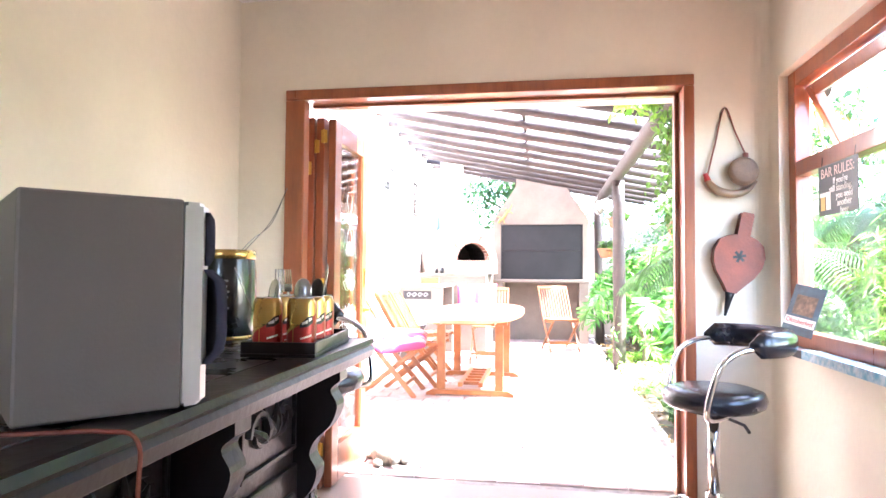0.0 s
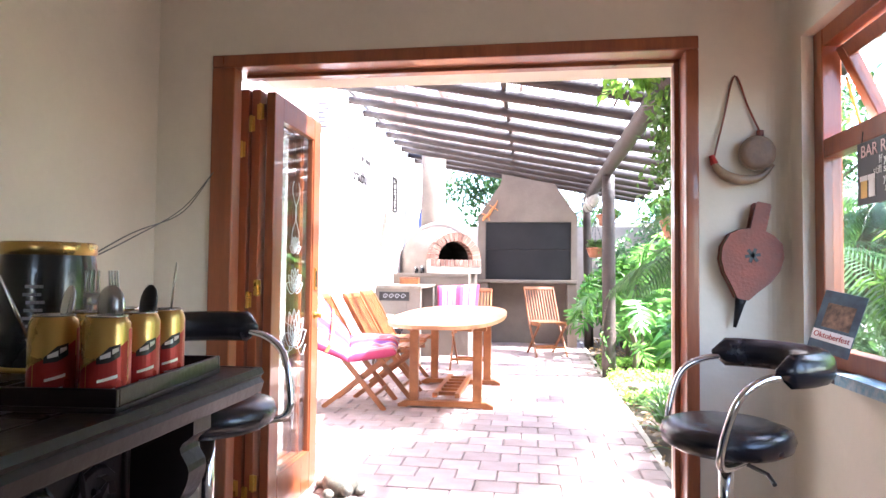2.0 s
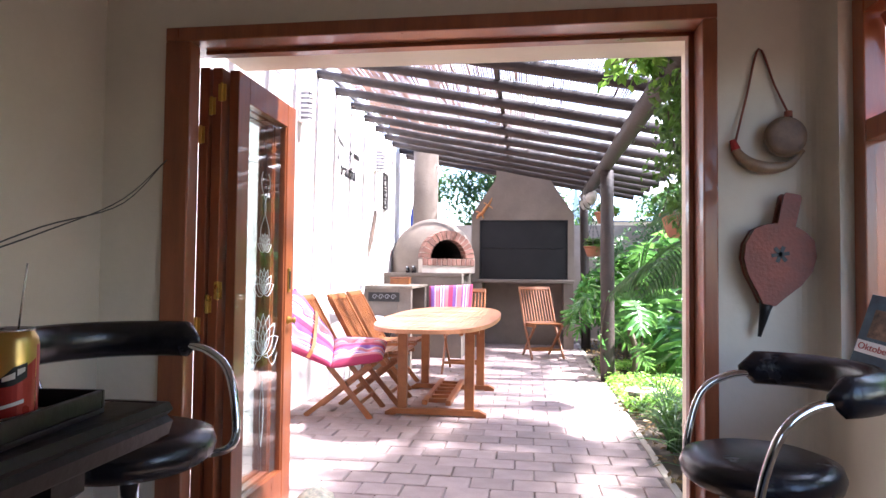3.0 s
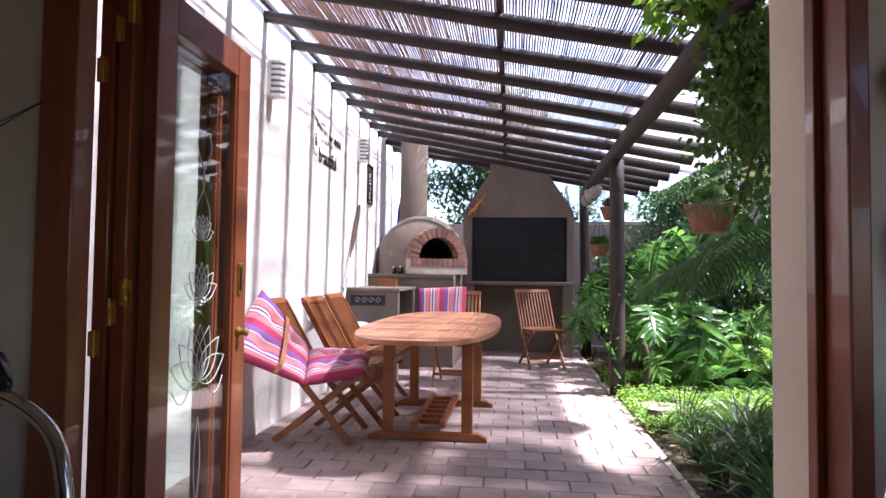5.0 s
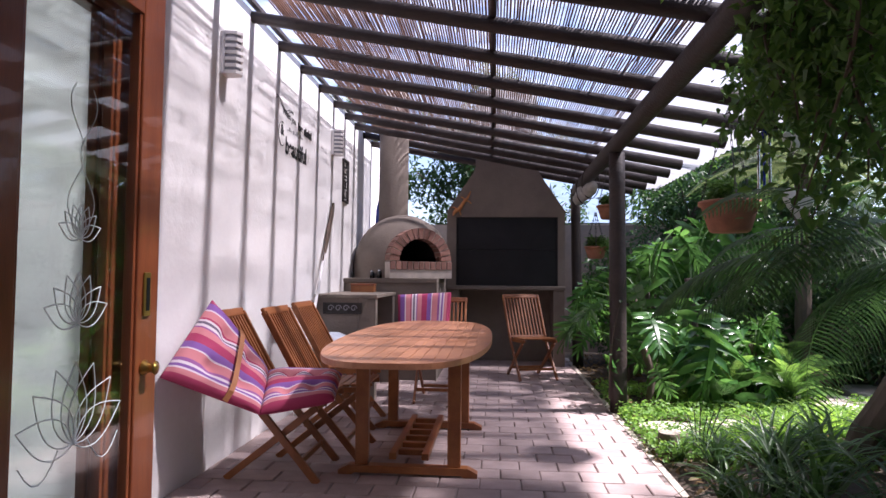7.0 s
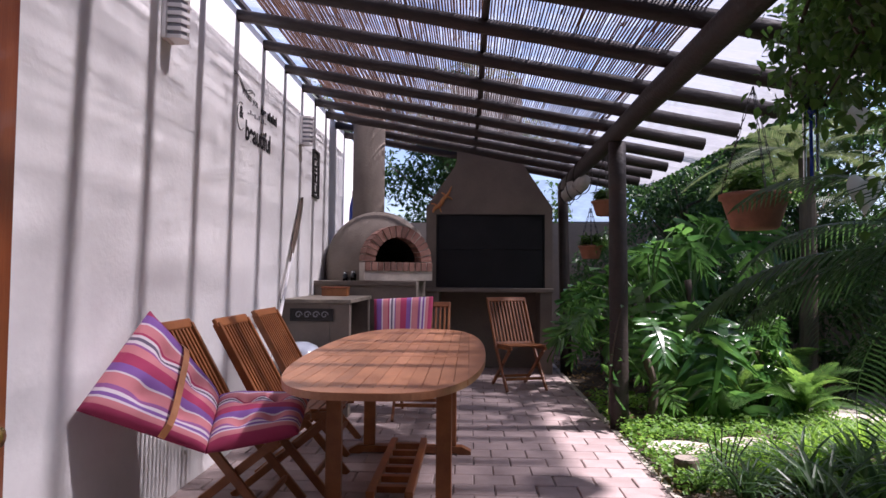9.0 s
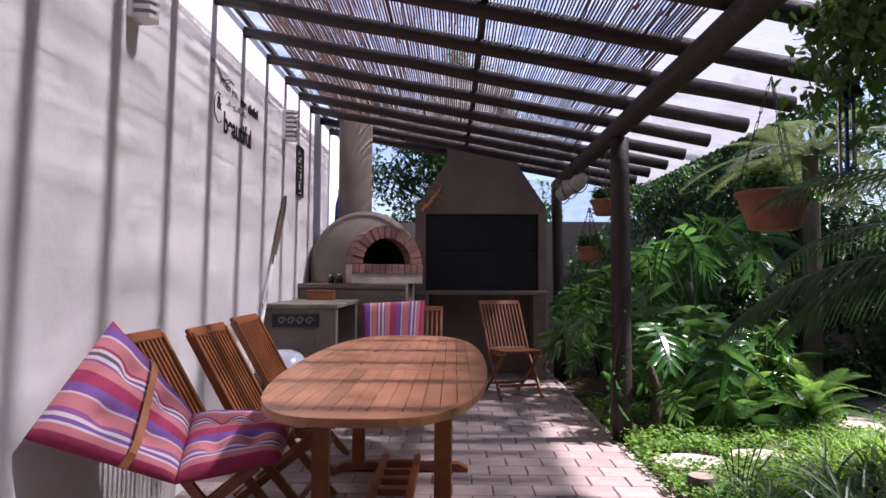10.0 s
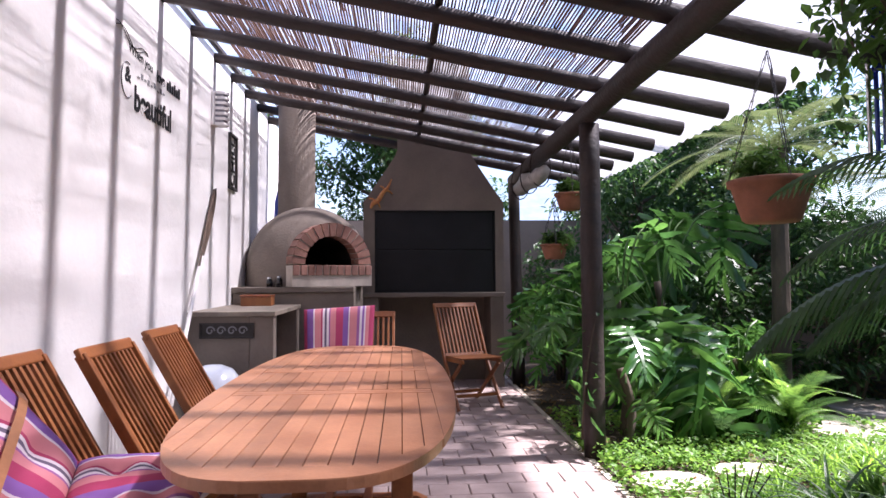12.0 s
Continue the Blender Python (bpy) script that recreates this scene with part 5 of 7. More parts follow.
o1 = table_outline(0.0, 96)
o2 = []
for x, y in o1:
    k = 1.0
    while abs((x - TX) * k) > FW or abs((y - TY) * k) > field_half(TX + (x - TX) * k):
        k -= 0.002
    o2.append((TX + (x - TX) * k, TY + (y - TY) * k))
nn = len(o1)
SEG = 8
for g in range(SEG):
    bm = B()
    i0, i1 = g * nn // SEG, (g + 1) * nn // SEG
    rows = []
    for i in range(i0, i1 + 1):
        a, b = o1[i % nn], o2[i % nn]
        rows.append([bm.verts.new((a[0], a[1], TZ - 0.004)), bm.verts.new((a[0] * 0.992 + b[0] * 0.008, a[1] * 0.992 + b[1] * 0.008, TZ)), bm.verts.new((b[0], b[1], TZ)), bm.verts.new((b[0], b[1], TZ - 0.03)), bm.verts.new((a[0], a[1], TZ - 0.03))])
    for p, q in zip(rows, rows[1:]):
        for k in range(5):
            bm.faces.new((p[k], q[k], q[(k + 1) % 5], p[(k + 1) % 5]))
    bm.faces.new(rows[0]); bm.faces.new(rows[-1][::-1])
    bmesh.ops.recalc_face_normals(bm, faces=bm.faces)
    part("rim_board", bm, TABLETEAK, tb)


NS, GAP = 13, 0.0035
sw = 2 * FW / NS
cuts = [(-9, -0.345), (-0.255, 0.255), (0.345, 9)]
for k in range(NS):
    x0, x1 = TX - FW + k * sw + GAP / 2, TX - FW + (k + 1) * sw - GAP / 2
    xs = [x0] + [q for q in (TX - FC, TX + FC) if x0 < q < x1] + [x1]
    for c0, c1 in cuts:
        lo = [(q, TY + max(c0, -field_half(q) + 0.003)) for q in xs]
        hi = [(q, TY + min(c1, field_half(q) - 0.003)) for q in xs]
        bm = B(); prism(bm, lo + hi[::-1], TZ - 0.024, TZ - 0.001); part("slat", bm, TABLETEAK, tb)
for yc in (-0.30, 0.30):
    for d in (-0.02, 0.02):
        hw = FW - 0.003
        bm = B(); box(bm, TX - hw, TX + hw, TY + yc + d - 0.0185, TY + yc + d + 0.0185, TZ - 0.026, TZ - 0.0005, 0.002); part("cross_board", bm, TABLETEAK, tb)
for y in (6.27, 7.43):
    bm = B(); box(bm, TX - 0.36, TX + 0.36, y - 0.03, y + 0.03, TZ - 0.11, TZ - 0.031, 0.006); part("top_bearer", bm, TEAK, tb)
    for x in (TX - 0.28, TX + 0.28):
        bm = B(); box(bm, x - 0.04, x + 0.04, y - 0.024, y + 0.024, 0.055, TZ - 0.11, 0.006); part("leg", bm, TEAK, tb)
    bm = B(); prism(bm, [(-0.42, 0.0), (-0.34, 0.0), (-0.32, 0.012), (0.32, 0.012), (0.34, 0.0), (0.42, 0.0), (0.42, 0.025), (0.36, 0.055), (-0.36, 0.055), (-0.42, 0.025)], -0.035, 0.035, m=Matrix.Translation((TX, y, 0)) @ pose(0, 0, 0, 90, 0, 0)); part("foot", bm, TEAK, tb)
for x in (TX - 0.10, TX + 0.10):
    bm = B(); box(bm, x - 0.022, x + 0.022, 6.305, 7.395, 0.075, 0.115, 0.004); part("stretcher", bm, TEAK, tb)
for k in range(6):
    y = 6.42 + k * 0.17
    bm = B(); box(bm, TX - 0.078, TX + 0.078, y - 0.02, y + 0.02, 0.078, 0.112, 0.003); part("stretcher_rung", bm, TEAK, tb)
for x in (TX - 0.25, TX + 0.25):
    bm = B(); box(bm, x - 0.015, x + 0.015, TY - 0.95, TY + 0.95, TZ - 0.085, TZ - 0.0315, 0.003); part("apron", bm, TEAK, tb)


# ---- folding chairs ----
def folding_chair(m, label):
    """Local: faces +y, feet on z = 0, the back behind."""
    ob = thing("folding_chair", label, "chair", "teak folding chairs", m)
    w = 0.225
    top = Vector((0, -0.44, 0.95))
    knee = Vector((0, -0.14, 0.42))
    foot = Vector((0, 0.22, 0.0))
    for s in (-1, 1):
        off = Vector((s * w, 0, 0))
        bm = B(); bar(bm, foot + off, knee + off, 0.022, 0.045, 0.004, (0, 1, 0)); part("front_leg", bm, TEAK, ob)
        bm = B(); bar(bm, knee + off, top + off, 0.022, 0.045, 0.004, (0, 1, 0)); part("back_stile", bm, TEAK, ob)
        of2 = Vector((s * (w - 0.03), 0, 0))
        bm = B(); bar(bm, Vector((0, -0.34, 0.0)) + of2, Vector((0, 0.20, 0.43)) + of2, 0.022, 0.04, 0.004, (0, 1, 0)); part("rear_leg", bm, TEAK, ob)
        bm = B(); bar(bm, Vector((0, -0.17, 0.435)) + of2, Vector((0, 0.26, 0.455)) + of2, 0.022, 0.035, 0.004); part("seat_rail", bm, TEAK, ob)
    d = (top - knee)
    e = d.normalized()
    bm = B(); bar(bm, top + Vector((-w - 0.015, 0, 0)), top + Vector((w + 0.015, 0, 0)), 0.028, 0.055, 0.008, e); part("top_rail", bm, TEAK, ob)
    lo = knee + d * 0.10
    bm = B(); bar(bm, lo + Vector((-w + 0.012, 0, 0)), lo + Vector((w - 0.012, 0, 0)), 0.02, 0.04, 0.003, e); part("lower_rail", bm, TEAK, ob)
    for k in range(10):
        x = -w + 0.040 + k * (2 * w - 0.080) / 9
        bm = B(); bar(bm, lo + e * 0.02 + Vector((x, 0, 0)), top - e * 0.027 + Vector((x, 0, 0)), 0.018, 0.022, 0.002, (0, 1, 0)); part("back_slat", bm, TEAK, ob)
    for k in range(7):
        y = -0.13 + k * 0.06
        bm = B(); box(bm, -w + 0.014, w - 0.014, y - 0.024, y + 0.024, 0.458 + 0.047 * (y + 0.17), 0.472 + 0.047 * (y + 0.17), 0.003); part("seat_slat", bm, TEAK, ob)
    for p, q in (((0, 0.12, 0.12), 0), ((0, -0.22, 0.10), 0.03)):
        bm = B(); bar(bm, Vector(p) + Vector((-w + 0.011 + q, 0, 0)), Vector(p) + Vector((w - 0.011 - q, 0, 0)), 0.02, 0.03, 0.003); part("cross_rail", bm, TEAK, ob)
    return ob


first = folding_chair(pose(-1.20, 6.27, 0, 0, 0, -90), "slatted teak folding chair beneath a striped cushion")
c2 = copy_thing(first, pose(-1.05, 6.73, 0, 0, 0, -90)); c2["label"] = "slatted teak folding chair leaning back to the wall"
c3 = copy_thing(first, pose(-1.12, 7.55, 0, 0, 0, -90)); c3["label"] = "slatted teak folding chair leaning back to the wall"
cb = copy_thing(first, pose(-0.50, 8.55, 0, 0, 0, 180)); cb["label"] = "teak folding chair with a striped pillow at the table's end"
ca = copy_thing(first, pose(0.47, 10.02, 0, 0, 0, 197)); ca["label"] = "slatted teak folding chair before the barbecue"

P, U_, R_, W_, C_, D_ = (0.27, 0.09, 0.26), (0.20, 0.085, 0.30), (0.36, 0.035, 0.10), (0.62, 0.54, 0.58), (0.54, 0.19, 0.21), (0.12, 0.09, 0.14)
STRIPES = striped("striped_cushion_cloth", [(0.0, R_), (0.05, U_), (0.14, W_), (0.16, C_), (0.25, R_), (0.27, W_), (0.30, D_), (0.33, W_), (0.36, P), (0.38, C_), (0.46, R_), (0.56, U_), (0.64, W_), (0.655, C_), (0.76, P), (0.80, W_), (0.83, U_), (0.86, W_), (0.88, C_), (0.93, R_)])


def pad(corners, thick, tufts, name, parent, nu=26, nv=26, seed=1):
    """A quilted pad over four corners (00, 10, 11, 01), tufted on a grid, with striped cloth."""
    c00, c10, c11, c01 = [Vector(c) for c in corners]
    nrm = (c10 - c00).cross(c01 - c00).normalized()
    bm = B()
    uvl = bm.loops.layers.uv.new("uv")
    top, bot = [], []
    for i in range(nu + 1):
        u = i / nu
        tr, br = [], []
        for j in range(nv + 1):
            v = j / nv
            p = c00.lerp(c10, u).lerp(c01.lerp(c11, u), v)
            edge = max(0.0, 1 - abs(2 * u - 1) ** 5) * max(0.0, 1 - abs(2 * v - 1) ** 5)
            dimple = 0
            for (a, b) in tufts:
                dimple = max(dimple, math.exp(-((u - a) ** 2 + (v - b) ** 2) / 0.009))
            h = thick * (edge ** 0.6) * (1 - 0.72 * dimple) + (0.014 * noise.noise(p * 6 + Vector((seed, 0, 0))) + 0.007 * noise.noise(p * 19 + Vector((0, seed, 0)))) * edge
            tr.append(bm.verts.new(p + nrm * (h * 0.65 + 0.006)))
            br.append(bm.verts.new(p - nrm * (h * 0.35 + 0.006)))
        top.append(tr); bot.append(br)

    def quad(vs, uvs):
        f = bm.faces.new(vs)
        for lp, q in zip(f.loops, uvs):
            lp[uvl].uv = q
        f.smooth = True
    for i in range(nu):
        for j in range(nv):
            q = [(i / nu, j / nv), ((i + 1) / nu, j / nv), ((i + 1) / nu, (j + 1) / nv), (i / nu, (j + 1) / nv)]
            quad((top[i][j], top[i + 1][j], top[i + 1][j + 1], top[i][j + 1]), q)
            quad((bot[i][j + 1], bot[i + 1][j + 1], bot[i + 1][j], bot[i][j]), q[::-1])
    for i in range(nu):
        for row in (0, nv):
            q = [(i / nu, 0), ((i + 1) / nu, 0), ((i + 1) / nu, 0), (i / nu, 0)]
            quad((bot[i][row], bot[i + 1][row], top[i + 1][row], top[i][row]), q)
    for j in range(nv):
        for col in (0, nu):
            quad((bot[col][j], bot[col][j + 1], top[col][j + 1], top[col][j]), [(0, 0)] * 4)
    bmesh.ops.recalc_face_normals(bm, faces=bm.faces)
    ob = part(name, bm, STRIPES, parent)
    return ob


cu = thing("chair_cushion", "pink and purple striped tufted cushion slumped on the chair", "cushion")
tf = [(0.28, 0.33), (0.72, 0.33), (0.28, 0.68), (0.72, 0.68)]
q_tf, q_tn = (-1.65, 6.08, 1.04), (-1.695, 5.60, 0.66)
q_cf, q_cn = (-1.36, 6.24, 0.60), (-1.24, 5.80, 0.44)
q_sf, q_sn = (-0.92, 6.34, 0.58), (-0.86, 5.92, 0.50)
pad((q_tf, q_tn, q_cn, q_cf), 0.10, tf, "back_pad", cu, seed=2)
pad((q_cf, q_cn, q_sn, q_sf), 0.10, tf, "seat_pad", cu, seed=4)
a, b = Vector(q_tf).lerp(Vector(q_cf), 0.42), Vector(q_tn).lerp(Vector(q_cn), 0.62)
nv_ = (Vector(q_tn) - Vector(q_tf)).cross(Vector(q_cf) - Vector(q_tf)).normalized()
bm = B()
pts = [a.lerp(b, t) + nv_ * (0.082 - 0.05 * (2 * t - 1) ** 6) for t in np.linspace(-0.02, 1.02, 12)]
sd_ = (b - a).cross(nv_).normalized() * 0.016
rib = [[bm.verts.new(p + o) for o in (sd_, -sd_, -sd_ + nv_ * 0.004, sd_ + nv_ * 0.004)] for p in pts]
for p, q in zip(rib, rib[1:]):
    for k in range(4):
        bm.faces.new((p[k], p[(k + 1) % 4], q[(k + 1) % 4], q[k]))
part("strap", bm, mat("tan_strap", (0.40, 0.16, 0.06), 0.6, var=0.2, bump=0.2), cu, "tan fabric strap")
pi = thing("striped_pillow", "pink and purple striped pillow against a chair back", "pillow")
pad(((-0.97, 8.86, 1.00), (-0.42, 8.86, 1.03), (-0.44, 8.72, 0.58), (-0.94, 8.72, 0.58)), 0.11, [], "pillow_body", pi, seed=7)

# tortoise ornament by the door
bm = B()
vs = bmesh.ops.create_uvsphere(bm, u_segments=22, v_segments=12, radius=1.0)["verts"]
bmesh.ops.transform(bm, matrix=pose(0, 0, 0.045) @ Matrix.Diagonal((0.125, 0.10, 0.075, 1)), verts=vs)
for v in vs:
    v.co += v.co.normalized() * 0.006 * noise.cell(v.co * 22)
for x, y in ((0.09, 0.085), (0.09, -0.085), (-0.09, 0.085), (-0.09, -0.085)):
    w = bmesh.ops.create_uvsphere(bm, u_segments=10, v_segments=6, radius=1.0)["verts"]
    bmesh.ops.transform(bm, matrix=pose(x, y, 0.022) @ Matrix.Diagonal((0.04, 0.032, 0.024, 1)), verts=w)
w = bmesh.ops.create_uvsphere(bm, u_segments=12, v_segments=8, radius=1.0)["verts"]
bmesh.ops.transform(bm, matrix=pose(0.15, 0, 0.05) @ Matrix.Diagonal((0.045, 0.032, 0.03, 1)), verts=w)
tort = link("tortoise_ornament", bm, mat("patterned_ceramic", (0.07, 0.09, 0.075), 0.5, var=0.4, scale=45, bump=0.3, second=(0.26, 0.22, 0.17)), None, "", True)
tort.matrix_basis = pose(-0.755, 4.10, 0.0, 0, 0, -60)
tagged(tort, "patterned ceramic tortoise ornament on the paving", "ornament")
# ---- the garden ----
rg = np.random.RandomState(21)


def mesh_ob(name, verts, faces, material, parent=None, label="", smooth=False):
    me = bpy.data.meshes.new(name)
    me.from_pydata([tuple(v) for v in verts], [], faces)
    for m in (material if isinstance(material, (list, tuple)) else [material]):
        me.materials.append(m)
    if smooth:
        me.shade_smooth()
    ob = new(name, me)
    if parent is not None:
        ob.parent = parent
    if label:
        ob["label"] = label
    return ob


def leaf_cloud(points, size, droop=0.4, spread=1.0, rs=rg, ratio=0.45):
    """Small pointed leaves, folded along the rib, at the given points. Returns verts and faces."""
    pts = np.asarray(points, float)
    n = len(pts)
    az = rs.uniform(0, 2 * np.pi, n)
    el = rs.normal(-droop, 0.45 * spread, n)
    d = np.stack([np.cos(az) * np.cos(el), np.sin(az) * np.cos(el), np.sin(el)], 1)
    up = np.tile(np.array([0, 0, 1.0]), (n, 1)) + rs.normal(0, 0.35, (n, 3))
    s = np.cross(d, up)
    s /= np.linalg.norm(s, axis=1)[:, None] + 1e-9
    u = np.cross(s, d)
    L = (size * rs.uniform(0.6, 1.3, n))[:, None]
    W = L * ratio * rs.uniform(0.8, 1.2, n)[:, None]
    v = np.empty((n, 6, 3))
    v[:, 0] = pts
    v[:, 1] = pts + d * L * 0.35 + s * W * 0.5 + u * W * 0.12
    v[:, 2] = pts + d * L * 0.7 + s * W * 0.36 + u * W * 0.05 - np.array([0, 0, 1]) * L * 0.04
    v[:, 3] = pts + d * L - np.array([0, 0, 1]) * L * 0.12
    v[:, 4] = pts + d * L * 0.7 - s * W * 0.36 + u * W * 0.05 - np.array([0, 0, 1]) * L * 0.04
    v[:, 5] = pts + d * L * 0.35 - s * W * 0.5 + u * W * 0.12
    k = np.arange(n)[:, None] * 6
    faces = np.concatenate([k + np.array([0, 1, 2, 3]), k + np.array([0, 3, 4, 5])])
    return v.reshape(-1, 3), faces.tolist()


def blob_points(n, centre, radii, rs=rg, hollow=0.35):
    """Points in an uneven cloud with gaps."""
    out = []
    c, r = np.array(centre, float), np.array(radii, float)
    while len(out) < n:
        p = rs.uniform(-1, 1, 3)
        q = np.linalg.norm(p)
        if q > 1 or q < hollow * rs.rand():
            continue
        w = c + p * r
        if noise.noise(Vector(w * 2.3)) < -0.12 or noise.noise(Vector(w * 5.5)) < -0.25:
            continue
        out.append(w)
    return out


# garden ground, uneven soil over the bed
verts, faces = [], []
nx, ny = 60, 90
for j in range(ny + 1):
    for i in range(nx + 1):
        x, y = 1.075 + 7 * i / nx, 3.4 + 9.6 * j / ny
        verts.append((x, y, -0.03 + 0.045 * noise.noise(Vector((x * 2, y * 2, 0))) + 0.02 * noise.noise(Vector((x * 9, y * 9, 3)))))
for j in range(ny):
    for i in range(nx):
        k = j * (nx + 1) + i
        faces.append((k, k + 1, k + nx + 2, k + nx + 1))
gb = mesh_ob("garden_bed", verts, faces, SOIL, smooth=True)
tagged(gb, "dark uneven garden soil beside the paving", "soil", kind="structure")
bm = B(); box(bm, PX1 + 0.002, PX1 + 0.05, 4.2, 12.0, -0.07, -0.004, 0.005)
structure("kerb", bm, STONE, "low stone edging along the paving", "kerb")

# boundary walls
bm = B(); box(bm, -8, 6.6, 13.4, 13.6, -0.1, 2.1)
structure("wall_boundary_back", bm, BOUNDARY, "brown plastered boundary wall", "wall")
bm = B(); box(bm, 5.6, 5.8, 3.4, 13.4, -0.1, 1.85)
structure("wall_boundary_side", bm, BOUNDARY, "brown plastered boundary wall", "wall")

# neighbour's house
nh = thing("neighbour_house", "pale house with a blue-grey roof beyond the garden wall", "house")
bm = B(); box(bm, 2.5, 9.5, 24, 30, -0.1, 3.0); part("wall", bm, PLASTER_OUT, nh)
bm = B(); prism(bm, [(23.4, 3.0), (30.6, 3.0), (27.0, 4.9)], 2.1, 9.9, m=Matrix(((0, 0, 1, 0), (1, 0, 0, 0), (0, 1, 0, 0), (0, 0, 0, 1)))); part("roof", bm, mat("blue_grey_roof", (0.16, 0.24, 0.33), 0.6, var=0.15, scale=3, bump=0.2), nh)
for x in (3.4, 5.6, 7.8):
    bm = B(); box(bm, x, x + 1.0, 23.95, 24.05, 1.0, 2.2); part("window", bm, DARKSTEEL, nh)


# stepping stones and a log
def stepping_stone(x, y, rx, ry, seed):
    r2 = random.Random(seed)
    o = [(rx * math.cos(a) * r2.uniform(0.93, 1.05), ry * math.sin(a) * r2.uniform(0.93, 1.05)) for a in np.linspace(0, 2 * math.pi, 22)[:-1]]
    bm = B(); prism(bm, o, -0.06, 0.022)
    bmesh.ops.bevel(bm, geom=[e for e in bm.edges if all(v.co.z > 0 for v in e.verts)], offset=0.012, segments=2, affect='EDGES')
    ob = link("stepping_stone", bm, STONE)
    ob.matrix_basis = pose(x, y, 0)
    tagged(ob, "round pale stepping stone among ground cover", "stepping stone", "stepping stones")


stepping_stone(1.42, 7.64, 0.25, 0.19, 1)
stepping_stone(2.0, 7.80, 0.27, 0.16, 2)
stepping_stone(3.45, 8.75, 0.42, 0.5, 3)
stepping_stone(4.2, 9.5, 0.45, 0.5, 4)
lg = thing("log_stump", "short upright log stump among ground cover", "log", m=pose(1.23, 6.96, -0.03))
bm = B(); lathe(bm, [(0.075, 0), (0.072, 0.15), (0.068, 0.165)], 18); part("bark", bm, BARK, lg)
bm = B(); lathe(bm, [(0.068, 0.1652), (0.03, 0.167), (0, 0.167)], 18); part("cut_face", bm, mat("grey_end_grain", (0.30, 0.26, 0.21), 0.8, var=0.2, scale=20, bump=0.2), lg, "grey cut face")

bm = B(); tube(bm, [(0, 0, 0.0), (0, 0, 0.04), (0, 0, 0.09), (0, 0, 0.12)], [0.05, 0.062, 0.055, 0.02], 14)
for v in bm.verts:
    v.co += Vector(noise.noise_vector(v.co * 20)) * 0.01
ob = link("garden_stone", bm, mat("ochre_stone", (0.42, 0.27, 0.12), 0.8, var=0.2, scale=9, bump=0.3), None, "", True)
ob.matrix_basis = pose(1.25, 8.44, -0.03)
tagged(ob, "small rounded ochre stone at the post's foot", "stone")

# ground cover
pts = []
while len(pts) < 15000:
    x, y = rg.uniform(1.10, 3.6), rg.uniform(6.7, 9.6)
    if ((x - 1.42) / 0.26) ** 2 + ((y - 7.64) / 0.20) ** 2 < 1 or ((x - 2.0) / 0.27) ** 2 + ((y - 7.80) / 0.15) ** 2 < 1:
        continue
    if noise.noise(Vector((x * 2.6, y * 2.6, 7))) < -0.12 - 0.5 * (y < 8.4) * (x < 2.2):
        continue
    pts.append((x, y, rg.uniform(0.0, 0.09) + 0.05 * noise.noise(Vector((x * 3, y * 3, 1)))))
v, f = leaf_cloud(pts, 0.034, droop=-0.1, ratio=0.85)
tagged(mesh_ob("ground_cover", v, f, G_LIGHT), "low bright green leafy ground cover", "ground cover", kind="stuff")
pts = [(rg.uniform(1.08, 5.4), rg.uniform(4.1, 12.5), rg.uniform(-0.01, 0.02)) for _ in range(5000)]
v, f = leaf_cloud(pts, 0.06, droop=0.0, ratio=0.4)
tagged(mesh_ob("leaf_litter", v, f, G_DRY), "dry brown leaf litter on the soil", "leaf litter", kind="stuff")


# strap-leaved clumps
def strap_mesh(length, width, seed, arch=0.9):
    r2 = np.random.RandomState(seed)
    verts, faces = [], []
    for k in range(34):
        az, ln, el = r2.uniform(0, 2 * math.pi), length * r2.uniform(0.6, 1.1), r2.uniform(0.9, 1.45)
        d, s = np.array([math.cos(az), math.sin(az), 0]), np.array([-math.sin(az), math.cos(az), 0])
        p = np.array([r2.uniform(-0.05, 0.05), r2.uniform(-0.05, 0.05), 0.0])
        b = len(verts)
        n = 6
        for i in range(n + 1):
            t = i / n
            w = width * (1 - 0.9 * t ** 2) * 0.5
            verts += [p - s * w, p + np.array([0, 0, -w * 0.35]), p + s * w]
            e = el - arch * 2.0 * t ** 1.3
            p = p + (d * math.cos(e) + np.array([0, 0, math.sin(e)])) * ln / n
        for i in range(n):
            q = b + 3 * i
            faces += [(q, q + 1, q + 4, q + 3), (q + 1, q + 2, q + 5, q + 4)]
    return verts, faces


strap = []
for k, (ln, wd, ar) in enumerate(((0.55, 0.026, 0.9), (0.48, 0.03, 0.75), (0.65, 0.022, 1.0))):
    v, f = strap_mesh(ln, wd, 30 + k, ar)
    me = bpy.data.meshes.new("leaves")
    me.from_pydata([tuple(q) for q in v], [], f)
    me.materials.append(G_MID if k == 1 else G_DARK)
    strap.append(me)
# lit copy of the first clump: the sunshine is painted into its green
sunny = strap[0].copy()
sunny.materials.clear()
sunny.materials.append(G_STRAP_LIT)
